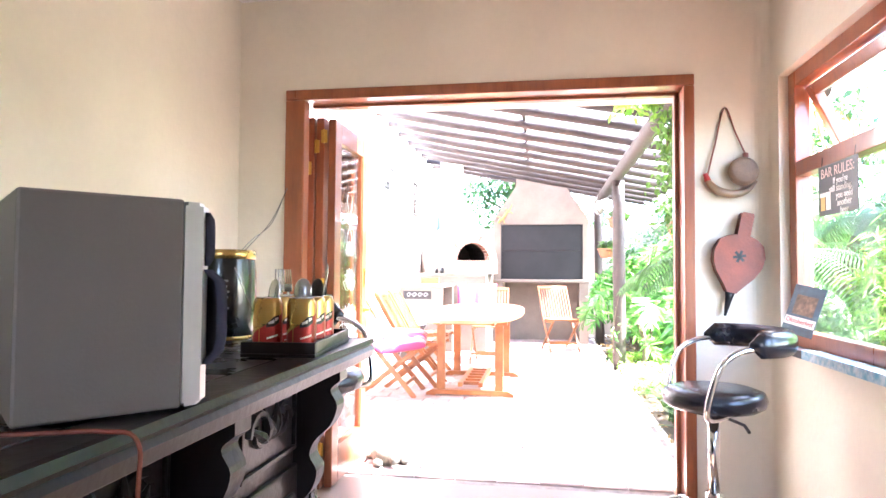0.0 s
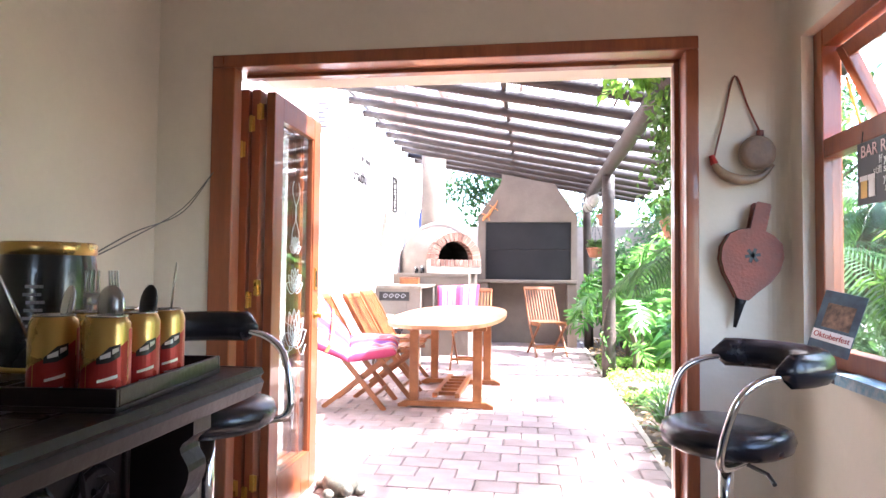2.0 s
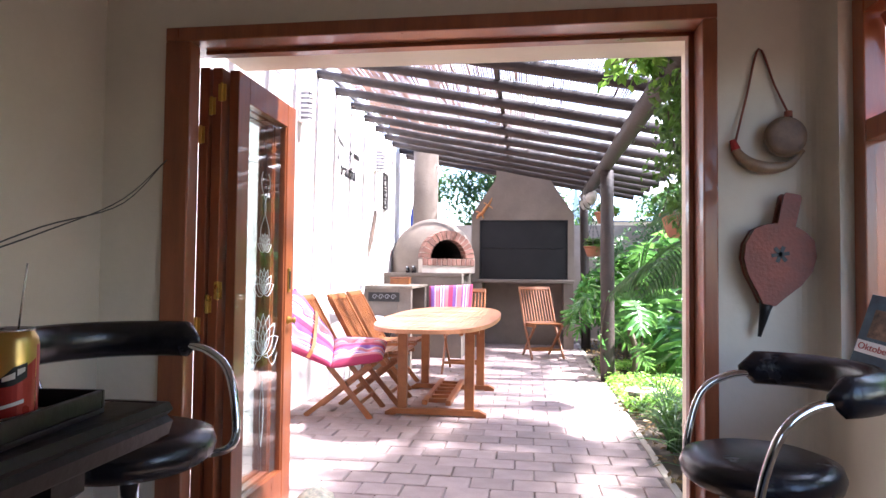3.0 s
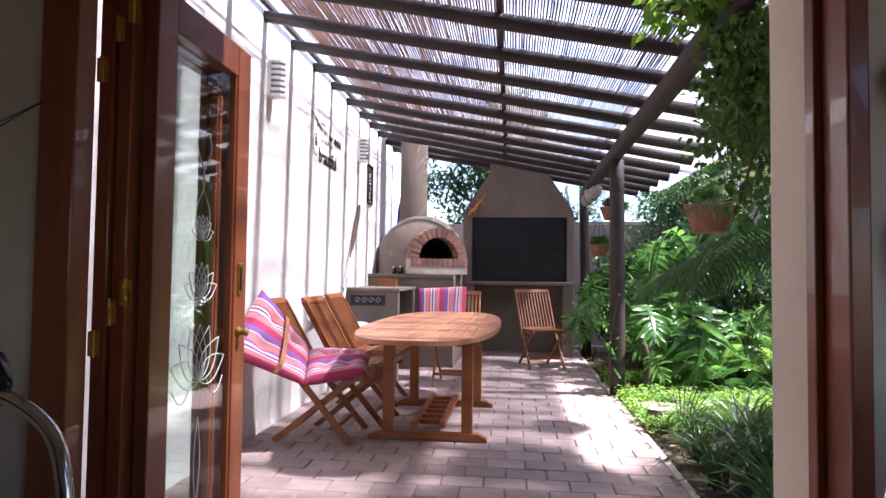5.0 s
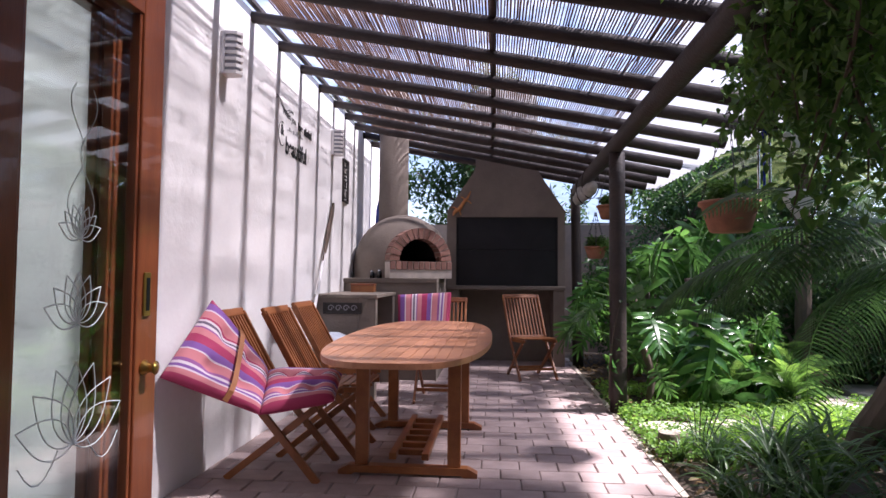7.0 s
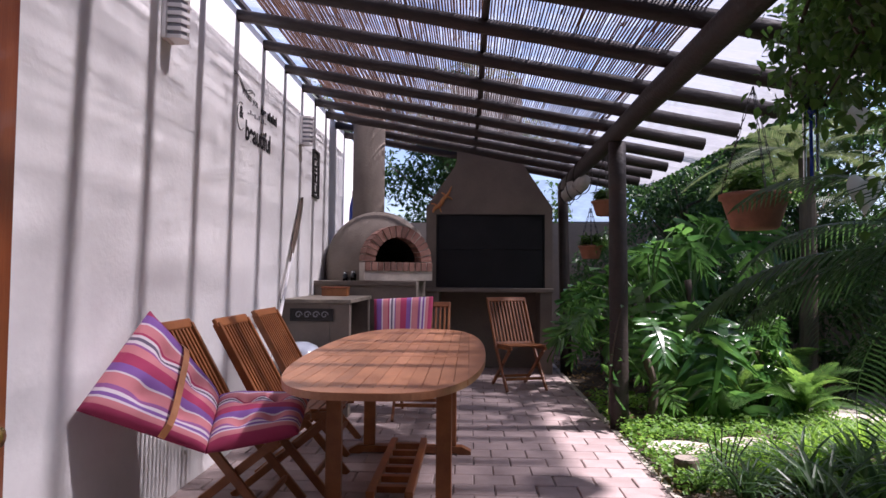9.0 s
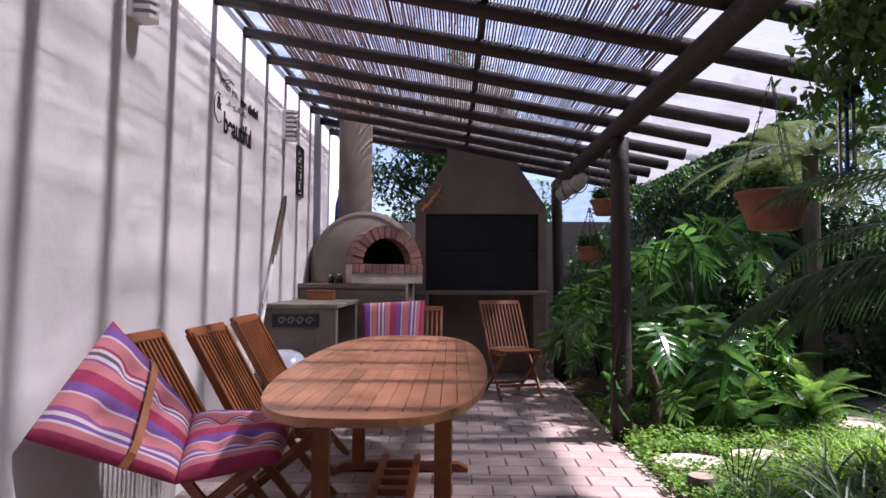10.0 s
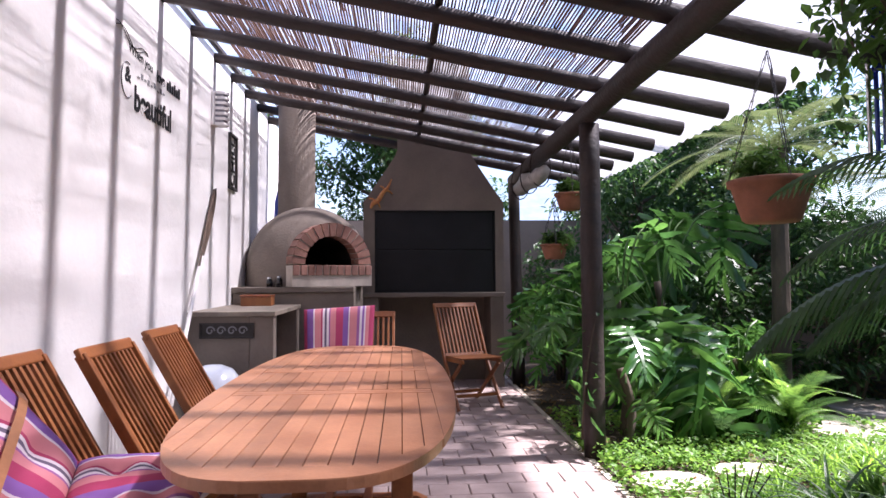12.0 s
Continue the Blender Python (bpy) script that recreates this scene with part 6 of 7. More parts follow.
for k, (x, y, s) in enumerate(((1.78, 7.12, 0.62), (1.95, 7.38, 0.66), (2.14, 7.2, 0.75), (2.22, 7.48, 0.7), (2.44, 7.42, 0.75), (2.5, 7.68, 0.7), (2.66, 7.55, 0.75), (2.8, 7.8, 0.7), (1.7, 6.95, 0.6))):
    t = thing("strap_leaf_plant", "clump of strap leaves in a sunlit yellow-green tone beside the stepping stones", "plant", "sunny strap-leaf plants", pose(x, y, 0.0, 0, 0, 61 * k) @ Matrix.Diagonal((s * 0.8, s * 0.8, s, 1)))
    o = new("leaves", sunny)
    o.parent = t
for k, (x, y, s) in enumerate(((1.30, 4.75, 1.1), (1.42, 5.15, 1.0), (1.25, 5.55, 0.95), (1.55, 5.65, 1.2), (1.30, 6.05, 0.8), (1.60, 6.15, 1.1), (1.95, 5.6, 1.2), (1.95, 6.35, 1.2), (1.42, 6.55, 0.85), (1.85, 6.75, 1.0), (2.25, 7.05, 0.9), (2.6, 6.7, 1.1), (2.75, 7.25, 0.9), (1.24, 6.75, 0.5))):
    t = thing("strap_leaf_plant", "clump of arching green strap leaves at the paving edge", "plant", "strap-leaf plants", pose(x, y, 0.0, 0, 0, 47 * k) @ Matrix.Diagonal((s, s, s, 1)))
    o = new("leaves", strap[k % 3])
    o.parent = t
# dark wire plant stake
ws = thing("wire_ornament", "dark green wire garden ornament at the bed's edge", "ornament", m=pose(1.45, 6.93, 0))
for k in range(7):
    bm = B(); tube(bm, smooth_curve([(0.02 * k - 0.06, 0, 0), (0.025 * k - 0.07, 0.01, 0.14), (0.045 * k - 0.10, 0.02, 0.26 + 0.03 * (k % 3))]), 0.004, 5); part("wire", bm, IRON, ws)


# split-leaf philodendron
def philo_leaf(seed):
    """One deeply cut leaf, a metre long at scale 1, hanging from its stalk end at the origin along +y."""
    r3 = random.Random(seed)
    bend = r3.uniform(-0.18, 0.18)
    verts, faces = [], []
    n = 8
    for i in range(n):
        t0 = i / n
        yb = t0 * 0.92
        rib = lambda y: -0.30 * y * y
        ln0 = 0.50 * math.sin(math.pi * (0.18 + 0.78 * t0)) ** 0.8 + 0.05
        for sgn in (-1, 1):
            ln = ln0 * r3.uniform(0.62, 1.15)
            a = radians(112 - 88 * t0) + radians(r3.uniform(-14, 14))
            sw, tw = r3.uniform(-0.16, 0.12), r3.uniform(-0.05, 0.05)
            d = np.array([sgn * math.sin(a), math.cos(a)])
            b = len(verts)
            m = 5
            for j in range(m + 1):
                t = j / m
                w = (0.050 if j == 0 else 0.058 * (1 - t) ** 0.5 * (0.75 + 0.7 * t)) * (1.1 - 0.3 * t0) * (1 + 0.22 * math.sin(7 * t + 3 * i))
                c = np.array([0.0, yb + 0.04]) + d * ln * t + np.array([0, 0.06 * t * t])
                pr = np.array([-d[1], d[0]])
                for q in (-1, 0, 1):
                    p = c + pr * w * q
                    z = rib(max(0, p[1])) - 0.22 * (t * ln) ** 1.4 + 0.10 * t * ln + (-0.02 if q == 0 else 0.0) + 0.012 * math.sin(9 * t + i) + sw * t * t * ln + tw * q * t
                    verts.append((p[0] + bend * p[1] * p[1], p[1], z))
            for j in range(m):
                for q in (0, 1):
                    k = b + 3 * j + q
                    faces.append((k, k + 1, k + 4, k + 3) if sgn > 0 else (k, k + 3, k + 4, k + 1))
    b = len(verts)
    for i in range(9):
        y = i / 8
        w = 0.05 * (1 - y) + 0.012
        verts += [(bend * y * y - w, y, -0.30 * y * y + 0.004), (bend * y * y + w, y, -0.30 * y * y + 0.004)]
    for i in range(8):
        k = b + 2 * i
        faces.append((k, k + 1, k + 3, k + 2))
    me = bpy.data.meshes.new("leaf")
    me.from_pydata(verts, [], faces)
    me.materials.append(G_PHILO)
    me.shade_smooth()
    return me


PH = [philo_leaf(60 + k) for k in range(6)]


def philodendron(x, y, n, height, size, seed, label):
    r2 = random.Random(seed)
    t = thing("philodendron", label, "plant", "philodendrons", pose(x, y, 0))
    bm = B(); tube(bm, smooth_curve([(0, 0, -0.05), (0.05, 0.02, height * 0.3), (-0.02, 0.05, height * 0.6)]), 0.035, 8); part("stem", bm, BARK, t, "", True)
    for k in range(n):
        a = k * 2.399 + r2.uniform(-0.3, 0.3)
        h = height * (0.25 + 0.75 * ((k * 0.618) % 1))
        reach = size * r2.uniform(0.5, 1.1)
        p = Vector((math.cos(a) * reach, math.sin(a) * reach, h))
        bm = B(); tube(bm, smooth_curve([(0, 0, h * 0.55), (p.x * 0.5, p.y * 0.5, h * 0.9), tuple(p)], 4), 0.009, 5); part("stalk", bm, G_MID, t)
        o = new("leaf", PH[r2.randrange(6)])
        o.parent = t
        s = size * r2.uniform(0.45, 1.05)
        o.matrix_basis = Matrix.Translation(p) @ pose(0, 0, 0, 0, 0, math.degrees(a) - 90 + r2.uniform(-35, 35)) @ pose(0, 0, 0, r2.uniform(-88, -18), r2.uniform(-40, 40), 0) @ Matrix.Diagonal((s, s, s, 1))
    return t


philodendron(1.55, 8.85, 14, 1.75, 0.58, 1, "tall split-leaf philodendron beside the pergola post")
philodendron(2.10, 9.35, 20, 2.0, 0.78, 2, "large split-leaf philodendron with long arching leaves")
philodendron(1.55, 9.85, 16, 1.5, 0.55, 3, "split-leaf philodendron in the garden bed")
philodendron(2.6, 9.0, 12, 0.9, 0.45, 4, "low split-leaf philodendron in the garden bed")
philodendron(1.42, 8.42, 5, 0.95, 0.56, 5, "young split-leaf philodendron at the post's foot")
philodendron(1.8, 10.6, 16, 1.6, 0.55, 6, "split-leaf philodendron near the barbecue")


# palms, cycads and ferns: feathered fronds
def frond_mesh(name, n, length, leaflet, width, arch, material, seed, droop=0.5):
    r2 = np.random.RandomState(seed)
    verts, faces = [], []
    pts, dirs = [], []
    p = np.zeros(3)
    for i in range(n + 1):
        t = i / n
        e = arch[0] + (arch[1] - arch[0]) * t
        d = np.array([0, math.cos(e), math.sin(e)])
        pts.append(p.copy()); dirs.append(d)
        p = p + d * length / n
    for i in range(n):
        b = len(verts)
        w = 0.006 * (1 - i / n) + 0.0015
        for q in (pts[i], pts[i + 1]):
            verts += [tuple(q + np.array([-w, 0, 0])), tuple(q + np.array([0, 0, w])), tuple(q + np.array([w, 0, 0]))]
        faces += [(b, b + 1, b + 4, b + 3), (b + 1, b + 2, b + 5, b + 4)]
    for i in range(2, n + 1):
        t = i / n
        ln = leaflet * (math.sin(math.pi * min(1, 0.12 + 0.86 * t)) ** 0.6) * r2.uniform(0.9, 1.1)
        for sgn in (-1, 1):
            d = dirs[i]
            side = np.array([sgn, 0, 0])
            dd = side * 0.86 + d * 0.5 + np.array([0, 0, 0.12])
            dd /= np.linalg.norm(dd)
            b = len(verts)
            q = pts[i].copy()
            wv = np.cross(dd, np.array([0, 0, 1.0]))
            wv /= np.linalg.norm(wv)
            for j in range(4):
                u = j / 3
                w = width * (0.5, 1.0, 0.75, 0.06)[j] * 0.5
                verts += [tuple(q - wv * w), tuple(q + wv * w)]
                st = dd * (1 - 0.35 * u) + np.array([0, 0, -droop * (u + 0.15)])
                q = q + st / np.linalg.norm(st) * ln / 3
            for j in range(3):
                k = b + 2 * j
                faces.append((k, k + 1, k + 3, k + 2))
    me = bpy.data.meshes.new(name)
    me.from_pydata(verts, [], faces)
    me.materials.append(material)
    return me


PALM = [frond_mesh("frond", 46, 1.5, 0.38, 0.014, (0.75, -0.95), G_DARK, 3, 1.2), frond_mesh("frond", 42, 1.3, 0.36, 0.014, (0.35, -1.15), G_DARK, 4, 1.5)]
CYC = [frond_mesh("frond", 40, 0.85, 0.16, 0.013, (0.95, -0.35), G_LIGHT, 5, 0.1), frond_mesh("frond", 40, 0.95, 0.17, 0.014, (0.7, -0.5), G_MID, 6, 0.15)]
FERN = [frond_mesh("frond", 64, 1.5, 0.24, 0.016, (0.5, -0.55), G_FERN, 7, 0.3)]


def feather_plant(name, x, y, z, trunk_r, fronds, n, tilt, scale, seed, label, cat, lean=(0, 0)):
    r2 = random.Random(seed)
    t = thing(name, label, cat, "", pose(x, y, 0))
    if z > 0.12:
        bm = B(); tube(bm, [(lean[0], lean[1], -0.06)] + [(0.02 * math.sin(3 * q) + lean[0] * (1 - q), 0.02 * math.cos(2 * q) + lean[1] * (1 - q), z * q) for q in np.linspace(0.1, 1, 9)], [trunk_r * (1.1 - 0.25 * q + (0.06 if i % 2 else 0)) for i, q in enumerate(np.linspace(0, 1, 10))], 12); part("trunk", bm, BARK, t, "rough fibrous trunk", False)
    for k in range(n):
        o = new("frond", fronds[k % len(fronds)])
        o.parent = t
        s = scale * r2.uniform(0.8, 1.12)
        o.matrix_basis = Matrix.Translation((0, 0, z)) @ pose(0, 0, 0, 0, 0, k * 137.5 + r2.uniform(-12, 12)) @ pose(0, 0, 0, r2.uniform(*tilt), r2.uniform(-14, 14), 0) @ Matrix.Diagonal((s, s, s, 1))
    return t


feather_plant("palm", 3.2, 6.45, 1.75, 0.11, PALM, 22, (-45, 15), 0.85, 1, "leaning feather palm with long drooping fronds", "palm", (-0.75, 0.5))
feather_plant("palm", 1.85, 5.3, 1.2, 0.08, PALM, 18, (-40, 30), 0.85, 2, "young feather palm with drooping fronds", "palm")
feather_plant("palm", 5.0, 10.9, 1.7, 0.10, PALM, 16, (-35, 35), 1.0, 3, "feather palm deeper in the garden", "palm")
for k, (x, y, s) in enumerate(((2.30, 8.75, 0.72), (2.75, 8.55, 0.6), (1.9, 8.75, 0.55), (2.95, 9.1, 0.75), (3.2, 9.8, 0.8))):
    feather_plant("cycad", x, y, 0.10, 0.08, CYC, 18, (-10, 40), s, 20 + k, "low cycad with stiff feathered fronds", "cycad")
feather_plant("tree_fern", 3.35, 9.6, 2.45, 0.08, FERN, 15, (-15, 20), 0.85, 41, "tree fern with lacy fronds above the garden", "tree fern")
feather_plant("tree_fern", 4.9, 9.9, 2.2, 0.09, FERN, 14, (-15, 20), 0.9, 42, "tree fern with lacy fronds above the garden", "tree fern")


# shrubs
def shrub(x, y, radii, n, size, material, label, seed, ratio=0.45):
    rs2 = np.random.RandomState(seed)
    t = thing("shrub", label, "shrub", "", pose(x, y, 0))
    bm = B()
    for k in range(6):
        a = k * 1.05
        tube(bm, smooth_curve([(0.03 * math.cos(a), 0.03 * math.sin(a), -0.05), (radii[0] * 0.25 * math.cos(a), radii[1] * 0.25 * math.sin(a), radii[2] * 0.7), (radii[0] * 0.6 * math.cos(a), radii[1] * 0.6 * math.sin(a), radii[2] * 1.4)]), [0.02 - 0.0011 * i for i in range(13)], 6)
    part("stem", bm, BARK, t, "", True)
    v, f = leaf_cloud(blob_points(n, (0, 0, radii[2] * 1.02), radii, rs2), size, rs=rs2, ratio=ratio)
    o = mesh_ob("foliage", v, f, material, t)
    return t


shrub(2.9, 10.6, (0.9, 0.8, 0.85), 5200, 0.09, G_DARK, "dense dark green shrub by the boundary", 1)
shrub(1.75, 11.6, (0.55, 0.5, 0.9), 3200, 0.08, G_DARK, "dense dark green shrub beside the barbecue", 2)
shrub(4.3, 9.9, (0.9, 0.9, 0.9), 4200, 0.09, G_DARK, "dense dark green shrub by the boundary", 3)
shrub(3.6, 6.3, (0.7, 0.7, 0.6), 3400, 0.08, G_DARK, "dark leafy shrub under the palms", 4)
shrub(4.7, 7.0, (0.6, 0.8, 0.6), 3200, 0.09, G_MID, "green leafy shrub by the boundary", 5)
shrub(1.85, 4.75, (0.42, 0.4, 0.6), 2600, 0.075, G_DARK, "dark leafy shrub near the doorway", 6)
shrub(3.6, 3.6, (0.9, 0.8, 0.95), 4200, 0.085, G_LIGHT, "green leafy shrub below the window", 7)
shrub(2.35, 9.9, (0.5, 0.5, 0.5), 2200, 0.07, G_DARK, "dark leafy shrub in the bed", 8)
shrub(2.45, 4.2, (0.5, 0.45, 0.85), 3600, 0.12, G_MID, "tall narrow-leaved shrub outside the window", 10, ratio=0.14)
shrub(4.4, 5.2, (0.8, 0.8, 0.8), 3400, 0.09, G_MID, "dark leafy shrub by the boundary", 9)


# climbing vine on the pergola's near corner
def vine(name, label, seeds, seed, size, material, per):
    rs2 = np.random.RandomState(seed)
    t = thing(name, label, "climber")
    pts = []
    bm = B()
    for a, b, c, rad in seeds:
        curve = smooth_curve([a, b, c], 8)
        tube(bm, curve, [0.011 - 0.0005 * i for i in range(len(curve))], 5)
        for p in curve:
            for _ in range(per):
                q = np.array(p) + rs2.normal(0, rad, 3)
                pts.append(q)
    part("stem", bm, BARK, t)
    v, f = leaf_cloud(pts, size, droop=0.6, rs=rs2, ratio=0.62)
    mesh_ob("foliage", v, f, material, t)
    return t


rv = random.Random(8)
sd = []
for k in range(34):
    x, y = 1.16 + 0.42 * rv.random(), 4.3 + 0.95 * rv.random()
    zt = 2.5 - 0.1 * rv.random()
    zb = zt - (0.3 + 0.75 * rv.random() ** 1.3)
    sd.append(((x, y, zt), (x + rv.uniform(-0.1, 0.1), y + rv.uniform(-0.1, 0.1), (zt + zb) / 2), (x + rv.uniform(-0.15, 0.15), y + rv.uniform(-0.15, 0.15), zb), 0.075))
vine("climbing_vine", "leafy vine hanging from the pergola's near corner", sd, 3, 0.052, G_MID, 9)
sd = []
for k in range(9):
    x, y = 0.72 + 0.5 * rv.random(), 4.3 + 0.5 * rv.random()
    sd.append(((x + 0.35, y, 2.62), (x + 0.1, y + 0.05, 2.50), (x - 0.05, y + 0.1, 2.28 + 0.15 * rv.random()), 0.05))
vine("vine_tendrils", "light green vine shoots over the doorway edge", sd, 5, 0.075, G_LIGHT, 4)
sd = []
for k in range(30):
    x, y = 1.35 + 0.85 * rv.random(), 5.0 + 1.25 * rv.random()
    zt = 2.55 - 0.08 * rv.random()
    zb = zt - (0.12 + 0.42 * rv.random() ** 1.6)
    sd.append(((x, y, zt), (x + rv.uniform(-0.1, 0.1), y + rv.uniform(-0.1, 0.1), (zt + zb) / 2), (x + rv.uniform(-0.2, 0.2), y + rv.uniform(-0.2, 0.2), zb), 0.08))
vine("climbing_vine", "dense vine spread over the pergola's outer rafters", sd, 7, 0.055, G_MID, 9)
sd = [((1.13 + 0.09 * math.cos(a), 8.25 + 0.09 * math.sin(a), 0.1), (1.13 + 0.09 * math.cos(a + 1.5), 8.25 + 0.09 * math.sin(a + 1.5), 0.6), (1.13 + 0.085 * math.cos(a + 3), 8.25 + 0.085 * math.sin(a + 3), 1.2), 0.03) for a in (0.3, 2.4)]
vine("post_creeper", "thin creeper winding up the pergola post", sd, 9, 0.045, G_DARK, 1)


# hanging baskets
def hanging_basket(x, y, z, r, top, seed, label):
    rs2 = np.random.RandomState(seed)
    t = thing("hanging_basket", label, "hanging basket", "hanging baskets", pose(x, y, z))
    bm = B(); lathe(bm, [(0, -r * 0.95), (r * 0.60, -r * 0.95), (r * 0.68, -r * 0.88), (r * 0.86, -r * 0.3), (r * 0.93, -0.05 * r), (r * 1.02, -0.02 * r), (r * 1.03, 0.12 * r), (r * 0.98, 0.14 * r), (r * 0.9, 0.06 * r), (0, 0.02)], 26); part("bowl", bm, TERRA, t, "terracotta coloured bowl", True)
    for k in range(3):
        a = k * 2.094 + 0.4
        n = max(8, int((top - z) / 0.05))
        bm = B()
        for i in range(n):
            u0, u1 = i / n, (i + 1.25) / n
            p0, p1 = Vector((math.cos(a) * r * (1 - u0), math.sin(a) * r * (1 - u0), 0.1 * r + (top - z) * u0)), Vector((math.cos(a) * r * (1 - min(1, u1)), math.sin(a) * r * (1 - min(1, u1)), 0.1 * r + (top - z) * min(1, u1)))
            off = Vector((0.006, 0, 0)) if i % 2 else Vector((0, 0.006, 0))
            tube(bm, [p0 - off, p1 - off], 0.0022, 4); tube(bm, [p0 + off, p1 + off], 0.0022, 4)
        part("chain", bm, IRON, t, "dark hanging chain")
    v, f = leaf_cloud(blob_points(int(2600 * r / 0.25), (0, 0, r * 0.35), (r * 1.3, r * 1.3, r * 0.62), rs2, 0.0), 0.06, droop=0.1, rs=rs2, ratio=0.22)
    mesh_ob("foliage", v, f, G_MID, t, "trailing fern-like leaves")
    return t


hanging_basket(1.62, 6.88, 1.70, 0.197, 2.36, 1, "terracotta hanging basket with ferny leaves on chains")
hanging_basket(1.19, 9.0, 1.92, 0.13, 2.40, 2, "small hanging basket of leaves behind the post")
hanging_basket(1.05, 9.0, 1.50, 0.115, 1.86, 3, "small hanging basket of leaves behind the post")


# heart ornaments and wind chime
def heart(x, y, z, s, top):
    t = thing("heart_ornament", "white heart ornament hanging on a string", "ornament", "hanging hearts", pose(x, y, z, 0, 0, 20))
    o = []
    for k in range(40):
        a = 2 * math.pi * k / 40
        o.append((s * math.sin(a) ** 3, s * (13 * math.cos(a) - 5 * math.cos(2 * a) - 2 * math.cos(3 * a) - math.cos(4 * a)) / 16))
    bm = B()
    lo = [bm.verts.new((p[0], 0, p[1])) for p in o]
    for sgn in (-1, 1):
        ins = [bm.verts.new((p[0] * 0.6, sgn * s * 0.22, p[1] * 0.6)) for p in o]
        for k in range(40):
            bm.faces.new((lo[k], lo[(k + 1) % 40], ins[(k + 1) % 40], ins[k]))
        bm.faces.new(ins)
    bmesh.ops.recalc_face_normals(bm, faces=bm.faces)
    part("heart", bm, WHITE, t, "", False)
    bm = B(); tube(bm, [(0, 0, s * 0.3), (0, 0, top - z)], 0.002, 4); part("string", bm, WIRE, t)


heart(1.50, 5.64, 1.57, 0.095, 2.45)
heart(1.46, 5.60, 1.86, 0.065, 2.45)
wc = thing("wind_chime", "blue glass and wooden wind chime on a string", "wind chime", m=pose(1.50, 6.02, 1.6))
BLUEG = mat("cobalt_glass", (0.02, 0.04, 0.35), 0.1, var=0.2, bump=0, coat=0.5)
bm = B(); tube(bm, [(0, 0, 0.0), (0, 0, 0.82)], 0.002, 4); part("string", bm, WIRE, wc)
for z, r in ((0.60, 0.022), (0.50, 0.03), (0.40, 0.018)):
    bm = B(); lathe(bm, [(0, -r), (r * 0.7, -r * 0.7), (r, 0), (r * 0.7, r * 0.7), (0, r)], 14, centre=(0, 0, z)); part("bead", bm, BLUEG, wc, "cobalt glass bead", True)
bm = B(); prism(bm, [(-0.07, 0.42), (0.07, 0.42), (0.0, 0.50)], -0.03, 0.03, m=pose(0, 0, 0.0, 90, 0, 20)); part("roof", bm, BLACKWOOD, wc)
for k, x in enumerate((-0.03, 0.0, 0.03)):
    bm = B(); tube(bm, [(x, 0.005, 0.06 + 0.03 * k), (x, 0.005, 0.42)], 0.008, 8); part("chime_tube", bm, STEEL if k != 1 else BLUEG, wc)


# ---- trees ----
def tree(x, y, height, spread, n, size, material, label, seed, lean=0.0):
    r2 = random.Random(seed)
    rs2 = np.random.RandomState(seed)
    t = thing("tree", label, "tree", "", pose(x, y, -0.05))
    bm = B()
    trunk = smooth_curve([(0, 0, 0), (lean * 0.3 + 0.05, 0.04, height * 0.3), (lean * 0.7, -0.05, height * 0.62), (lean, 0, height * 0.9)], 5)
    tube(bm, trunk, [0.13 * height / 5 * (1 - 0.85 * i / (len(trunk) - 1)) for i in range(len(trunk))], 9)
    part("trunk", bm, BARK, t, "", True)
    pts = []
    limbs = []
    for k in range(11):
        f0 = 0.35 + 0.6 * k / 11
        s = trunk[int(f0 * (len(trunk) - 1))]
        a = k * 2.4 + r2.uniform(-0.4, 0.4)
        ln = spread * r2.uniform(0.6, 1.05) * (1.1 - 0.4 * f0)
        e = s + Vector((math.cos(a) * ln, math.sin(a) * ln, ln * r2.uniform(0.25, 0.8)))
        m = s.lerp(e, 0.5) + Vector((0, 0, -0.08 * ln))
        c = smooth_curve([s, m, e], 5)
        bm = B(); tube(bm, c, [0.045 * height / 5 * (1 - 0.8 * i / (len(c) - 1)) for i in range(len(c))], 6); part("limb", bm, BARK, t, "", True)
        for i, p in enumerate(c[3:]):
            pts += blob_points(max(4, n // 88), tuple(p + Vector((r2.uniform(-0.2, 0.2), r2.uniform(-0.2, 0.2), r2.uniform(-0.1, 0.25)))), (spread * 0.34, spread * 0.34, spread * 0.26), rs2, 0.0)
    v, f = leaf_cloud(pts, size, rs=rs2)
    mesh_ob("crown", v, f, material, t, "uneven leafy crown")


tree(-0.3, 15.2, 5.2, 1.8, 15000, 0.11, G_DARK, "dark leafy tree behind the barbecue", 1)
tree(-3.6, 16.0, 5.4, 1.9, 6000, 0.14, G_DARK, "dark leafy tree behind the back wall", 2)
tree(4.4, 15.8, 4.6, 1.8, 8000, 0.14, G_MID, "leafy tree behind the back wall", 3)
tree(4.6, 12.2, 4.4, 1.7, 9000, 0.12, G_DARK, "dense leafy tree in the garden corner", 4)
tree(8.0, 9.6, 4.6, 2.0, 9000, 0.14, G_DARK, "leafy tree beyond the side wall", 5)
tree(7.6, 5.2, 4.4, 2.0, 8000, 0.14, G_MID, "leafy tree beyond the side wall", 6)
tree(5.3, 16.5, 5.6, 2.2, 8000, 0.16, G_DARK, "leafy tree behind the back wall", 7)
# added on the sun's side only to darken the near bed
tree(4.4, 5.7, 4.3, 1.6, 8000, 0.10, G_DARK, "dense leafy tree added to shade the near bed", 9)
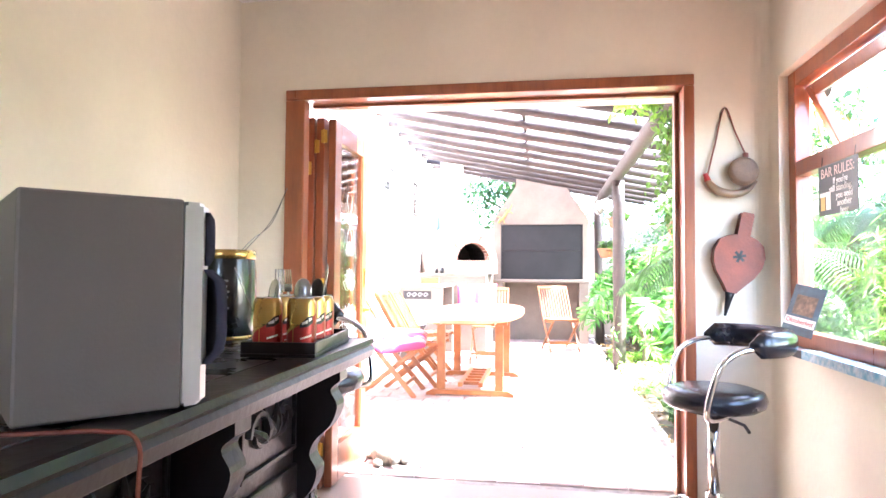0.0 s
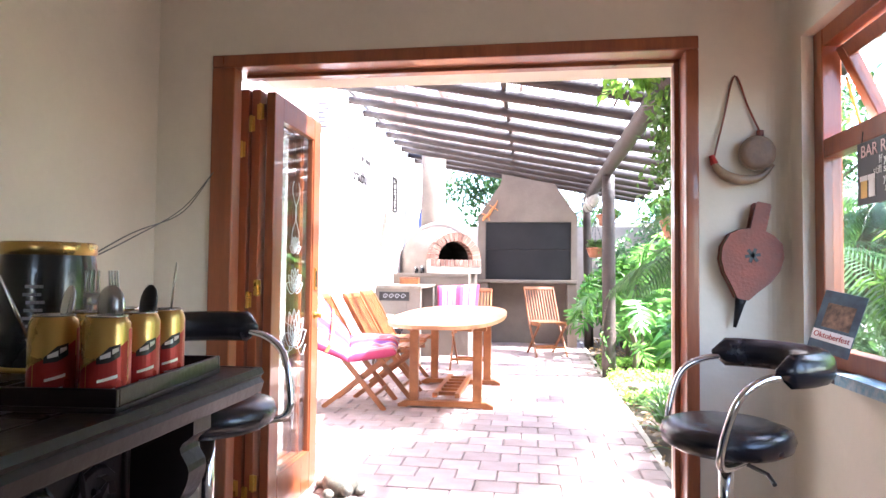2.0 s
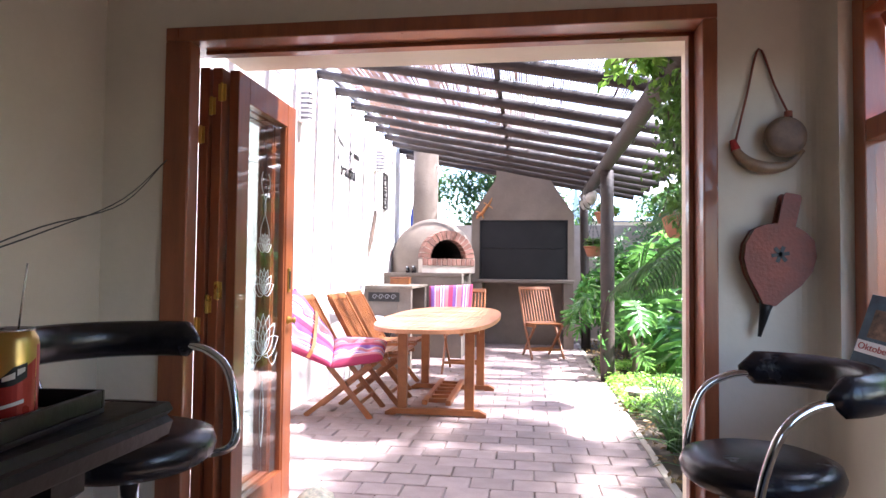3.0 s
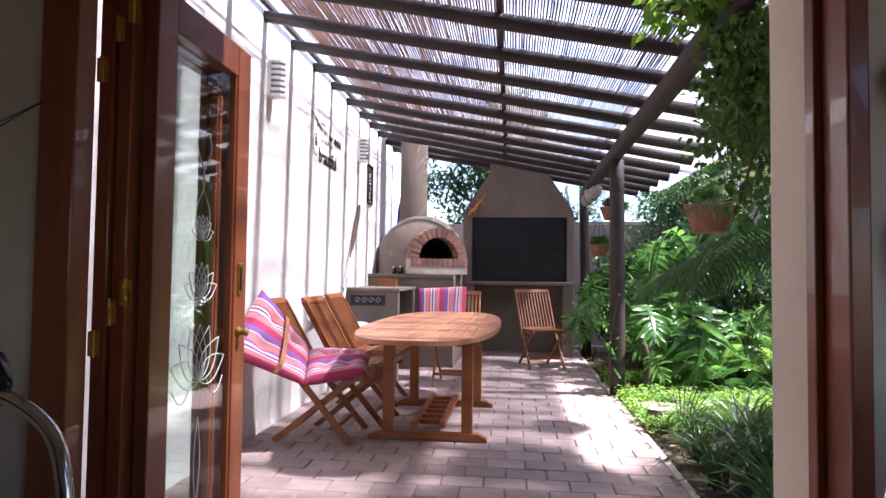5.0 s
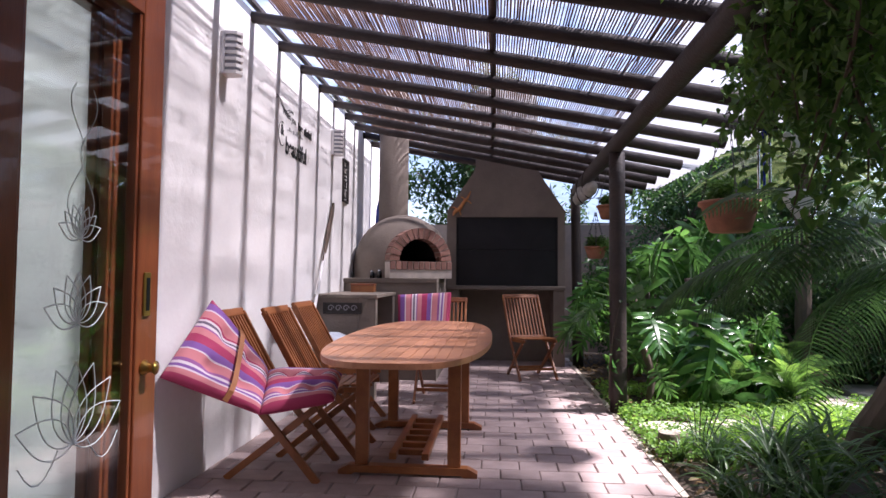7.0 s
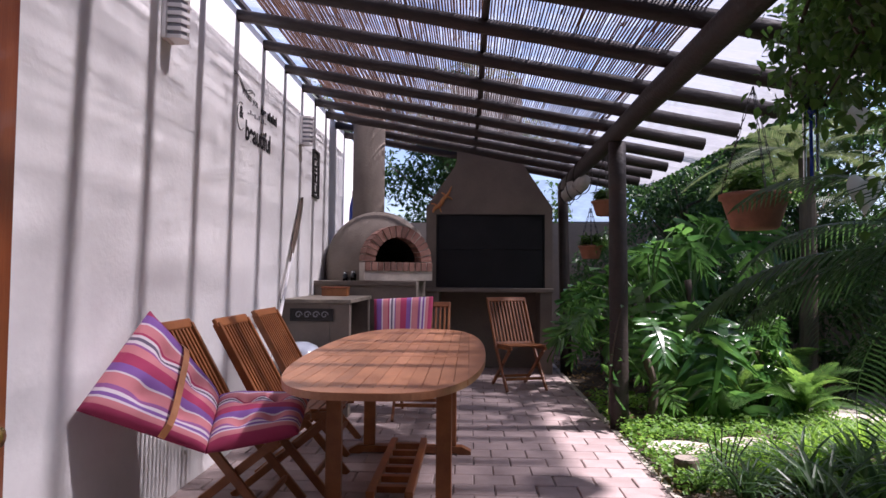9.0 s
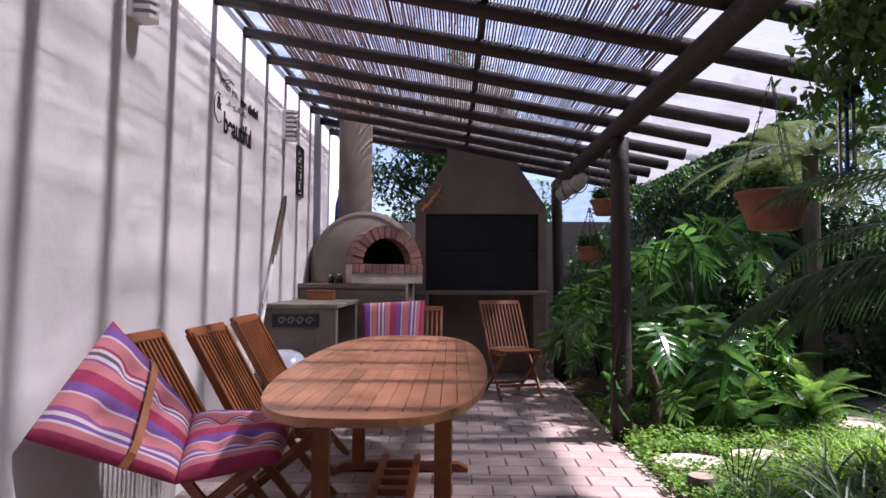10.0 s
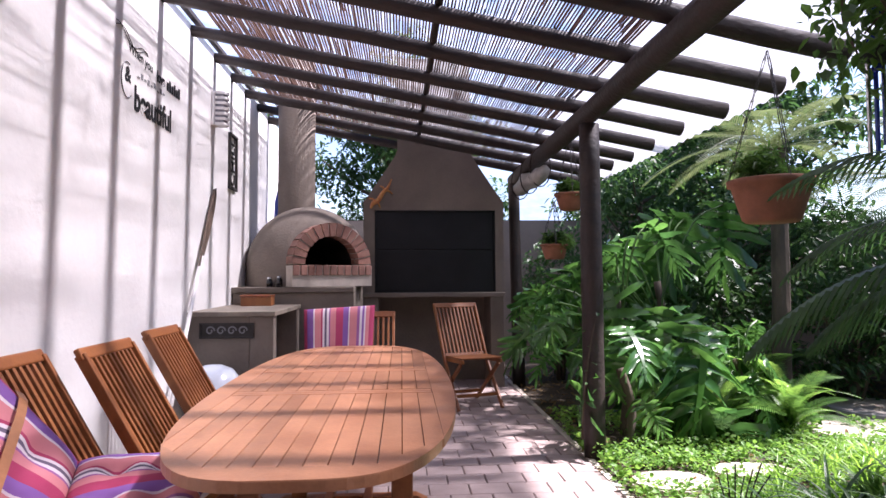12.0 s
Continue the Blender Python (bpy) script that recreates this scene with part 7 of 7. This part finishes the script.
# added tree, never in view, keeps sun and sky off the window
tree(3.4, 2.2, 4.4, 1.6, 8000, 0.12, G_DARK, "leafy tree added out of view to shade the room window", 10)
tree(2.9, 11.9, 3.3, 1.2, 6500, 0.09, G_DARK, "small dense tree by the boundary wall", 8)
# ---- pavers, last ----
PWX, PWY = 0.24, 0.185
rp = random.Random(11)
paver_me = []
for k in range(4):
    bm = B()
    g = 0.0028
    box(bm, -PWX / 2 + g, PWX / 2 - g, -PWY / 2 + g, PWY / 2 - g, -0.03, 0.0)
    es = [e for e in bm.edges if all(v.co.z > -0.01 for v in e.verts)]
    bmesh.ops.bevel(bm, geom=es, offset=0.004 + 0.001 * k, segments=1, affect='EDGES')
    me = bpy.data.meshes.new("paver")
    bm.to_mesh(me); bm.free()
    me.materials.append(PAVER)
    paver_me.append(me)
row = 0
y = DWO + PWY / 2 - 0.1
count = 0
rest_v, rest_f = [], []
while y < 11.9:
    x = LW + PWX / 2 - (PWX / 2 if row % 2 else 0) + 0.002
    while x - PWX / 2 < PX1 - 0.06:
        x0, x1 = max(x - PWX / 2, LW), min(x + PWX / 2, PX1)
        if x1 - x0 > 0.05 and x - PWX / 2 >= LW - 0.001 and x + PWX / 2 <= PX1 + 0.03:
            dz = rp.uniform(-0.003, 0.003)
            if count < 300 and 3.6 < y < 8.9:
                o = bpy.data.objects.new("paver", rp.choice(paver_me))
                scene.collection.objects.link(o)
                o.parent = pavement
                o.matrix_basis = pose(x + rp.uniform(-0.0015, 0.0015), y + rp.uniform(-0.0015, 0.0015), dz, rp.uniform(-0.35, 0.35), rp.uniform(-0.35, 0.35), rp.uniform(-0.4, 0.4))
                count += 1
            else:
                k = len(rest_v)
                g = 0.0028
                for zz, i in ((-0.03, 0.0), (dz - 0.004, 0.0), (dz, 0.005)):
                    for sx, sy in ((-1, -1), (1, -1), (1, 1), (-1, 1)):
                        rest_v.append((x + sx * (PWX / 2 - g - i), y + sy * (PWY / 2 - g - i), zz))
                for b in (k, k + 4):
                    for a in range(4):
                        rest_f.append((b + a, b + (a + 1) % 4, b + 4 + (a + 1) % 4, b + 4 + a))
                rest_f.append((k + 8, k + 9, k + 10, k + 11))
        elif x1 - x0 > 0.05:
            k = len(rest_v)
            for zz, i in ((-0.03, 0.0), (-0.004, 0.0), (0.0, 0.005)):
                for sx, sy in ((0, -1), (1, -1), (1, 1), (0, 1)):
                    rest_v.append(((x1 - 0.004 - i) if sx else (x0 + 0.004 + i), y + sy * (PWY / 2 - 0.004 - i), zz))
            for b in (k, k + 4):
                for a in range(4):
                    rest_f.append((b + a, b + (a + 1) % 4, b + 4 + (a + 1) % 4, b + 4 + a))
            rest_f.append((k + 8, k + 9, k + 10, k + 11))
        x += PWX
    y += PWY
    row += 1
me = bpy.data.meshes.new("far_pavers")
me.from_pydata(rest_v, [], rest_f)
me.materials.append(PAVER)
o = new("far_pavers", me)
o.parent = pavement
tagged(o, kind="stuff")
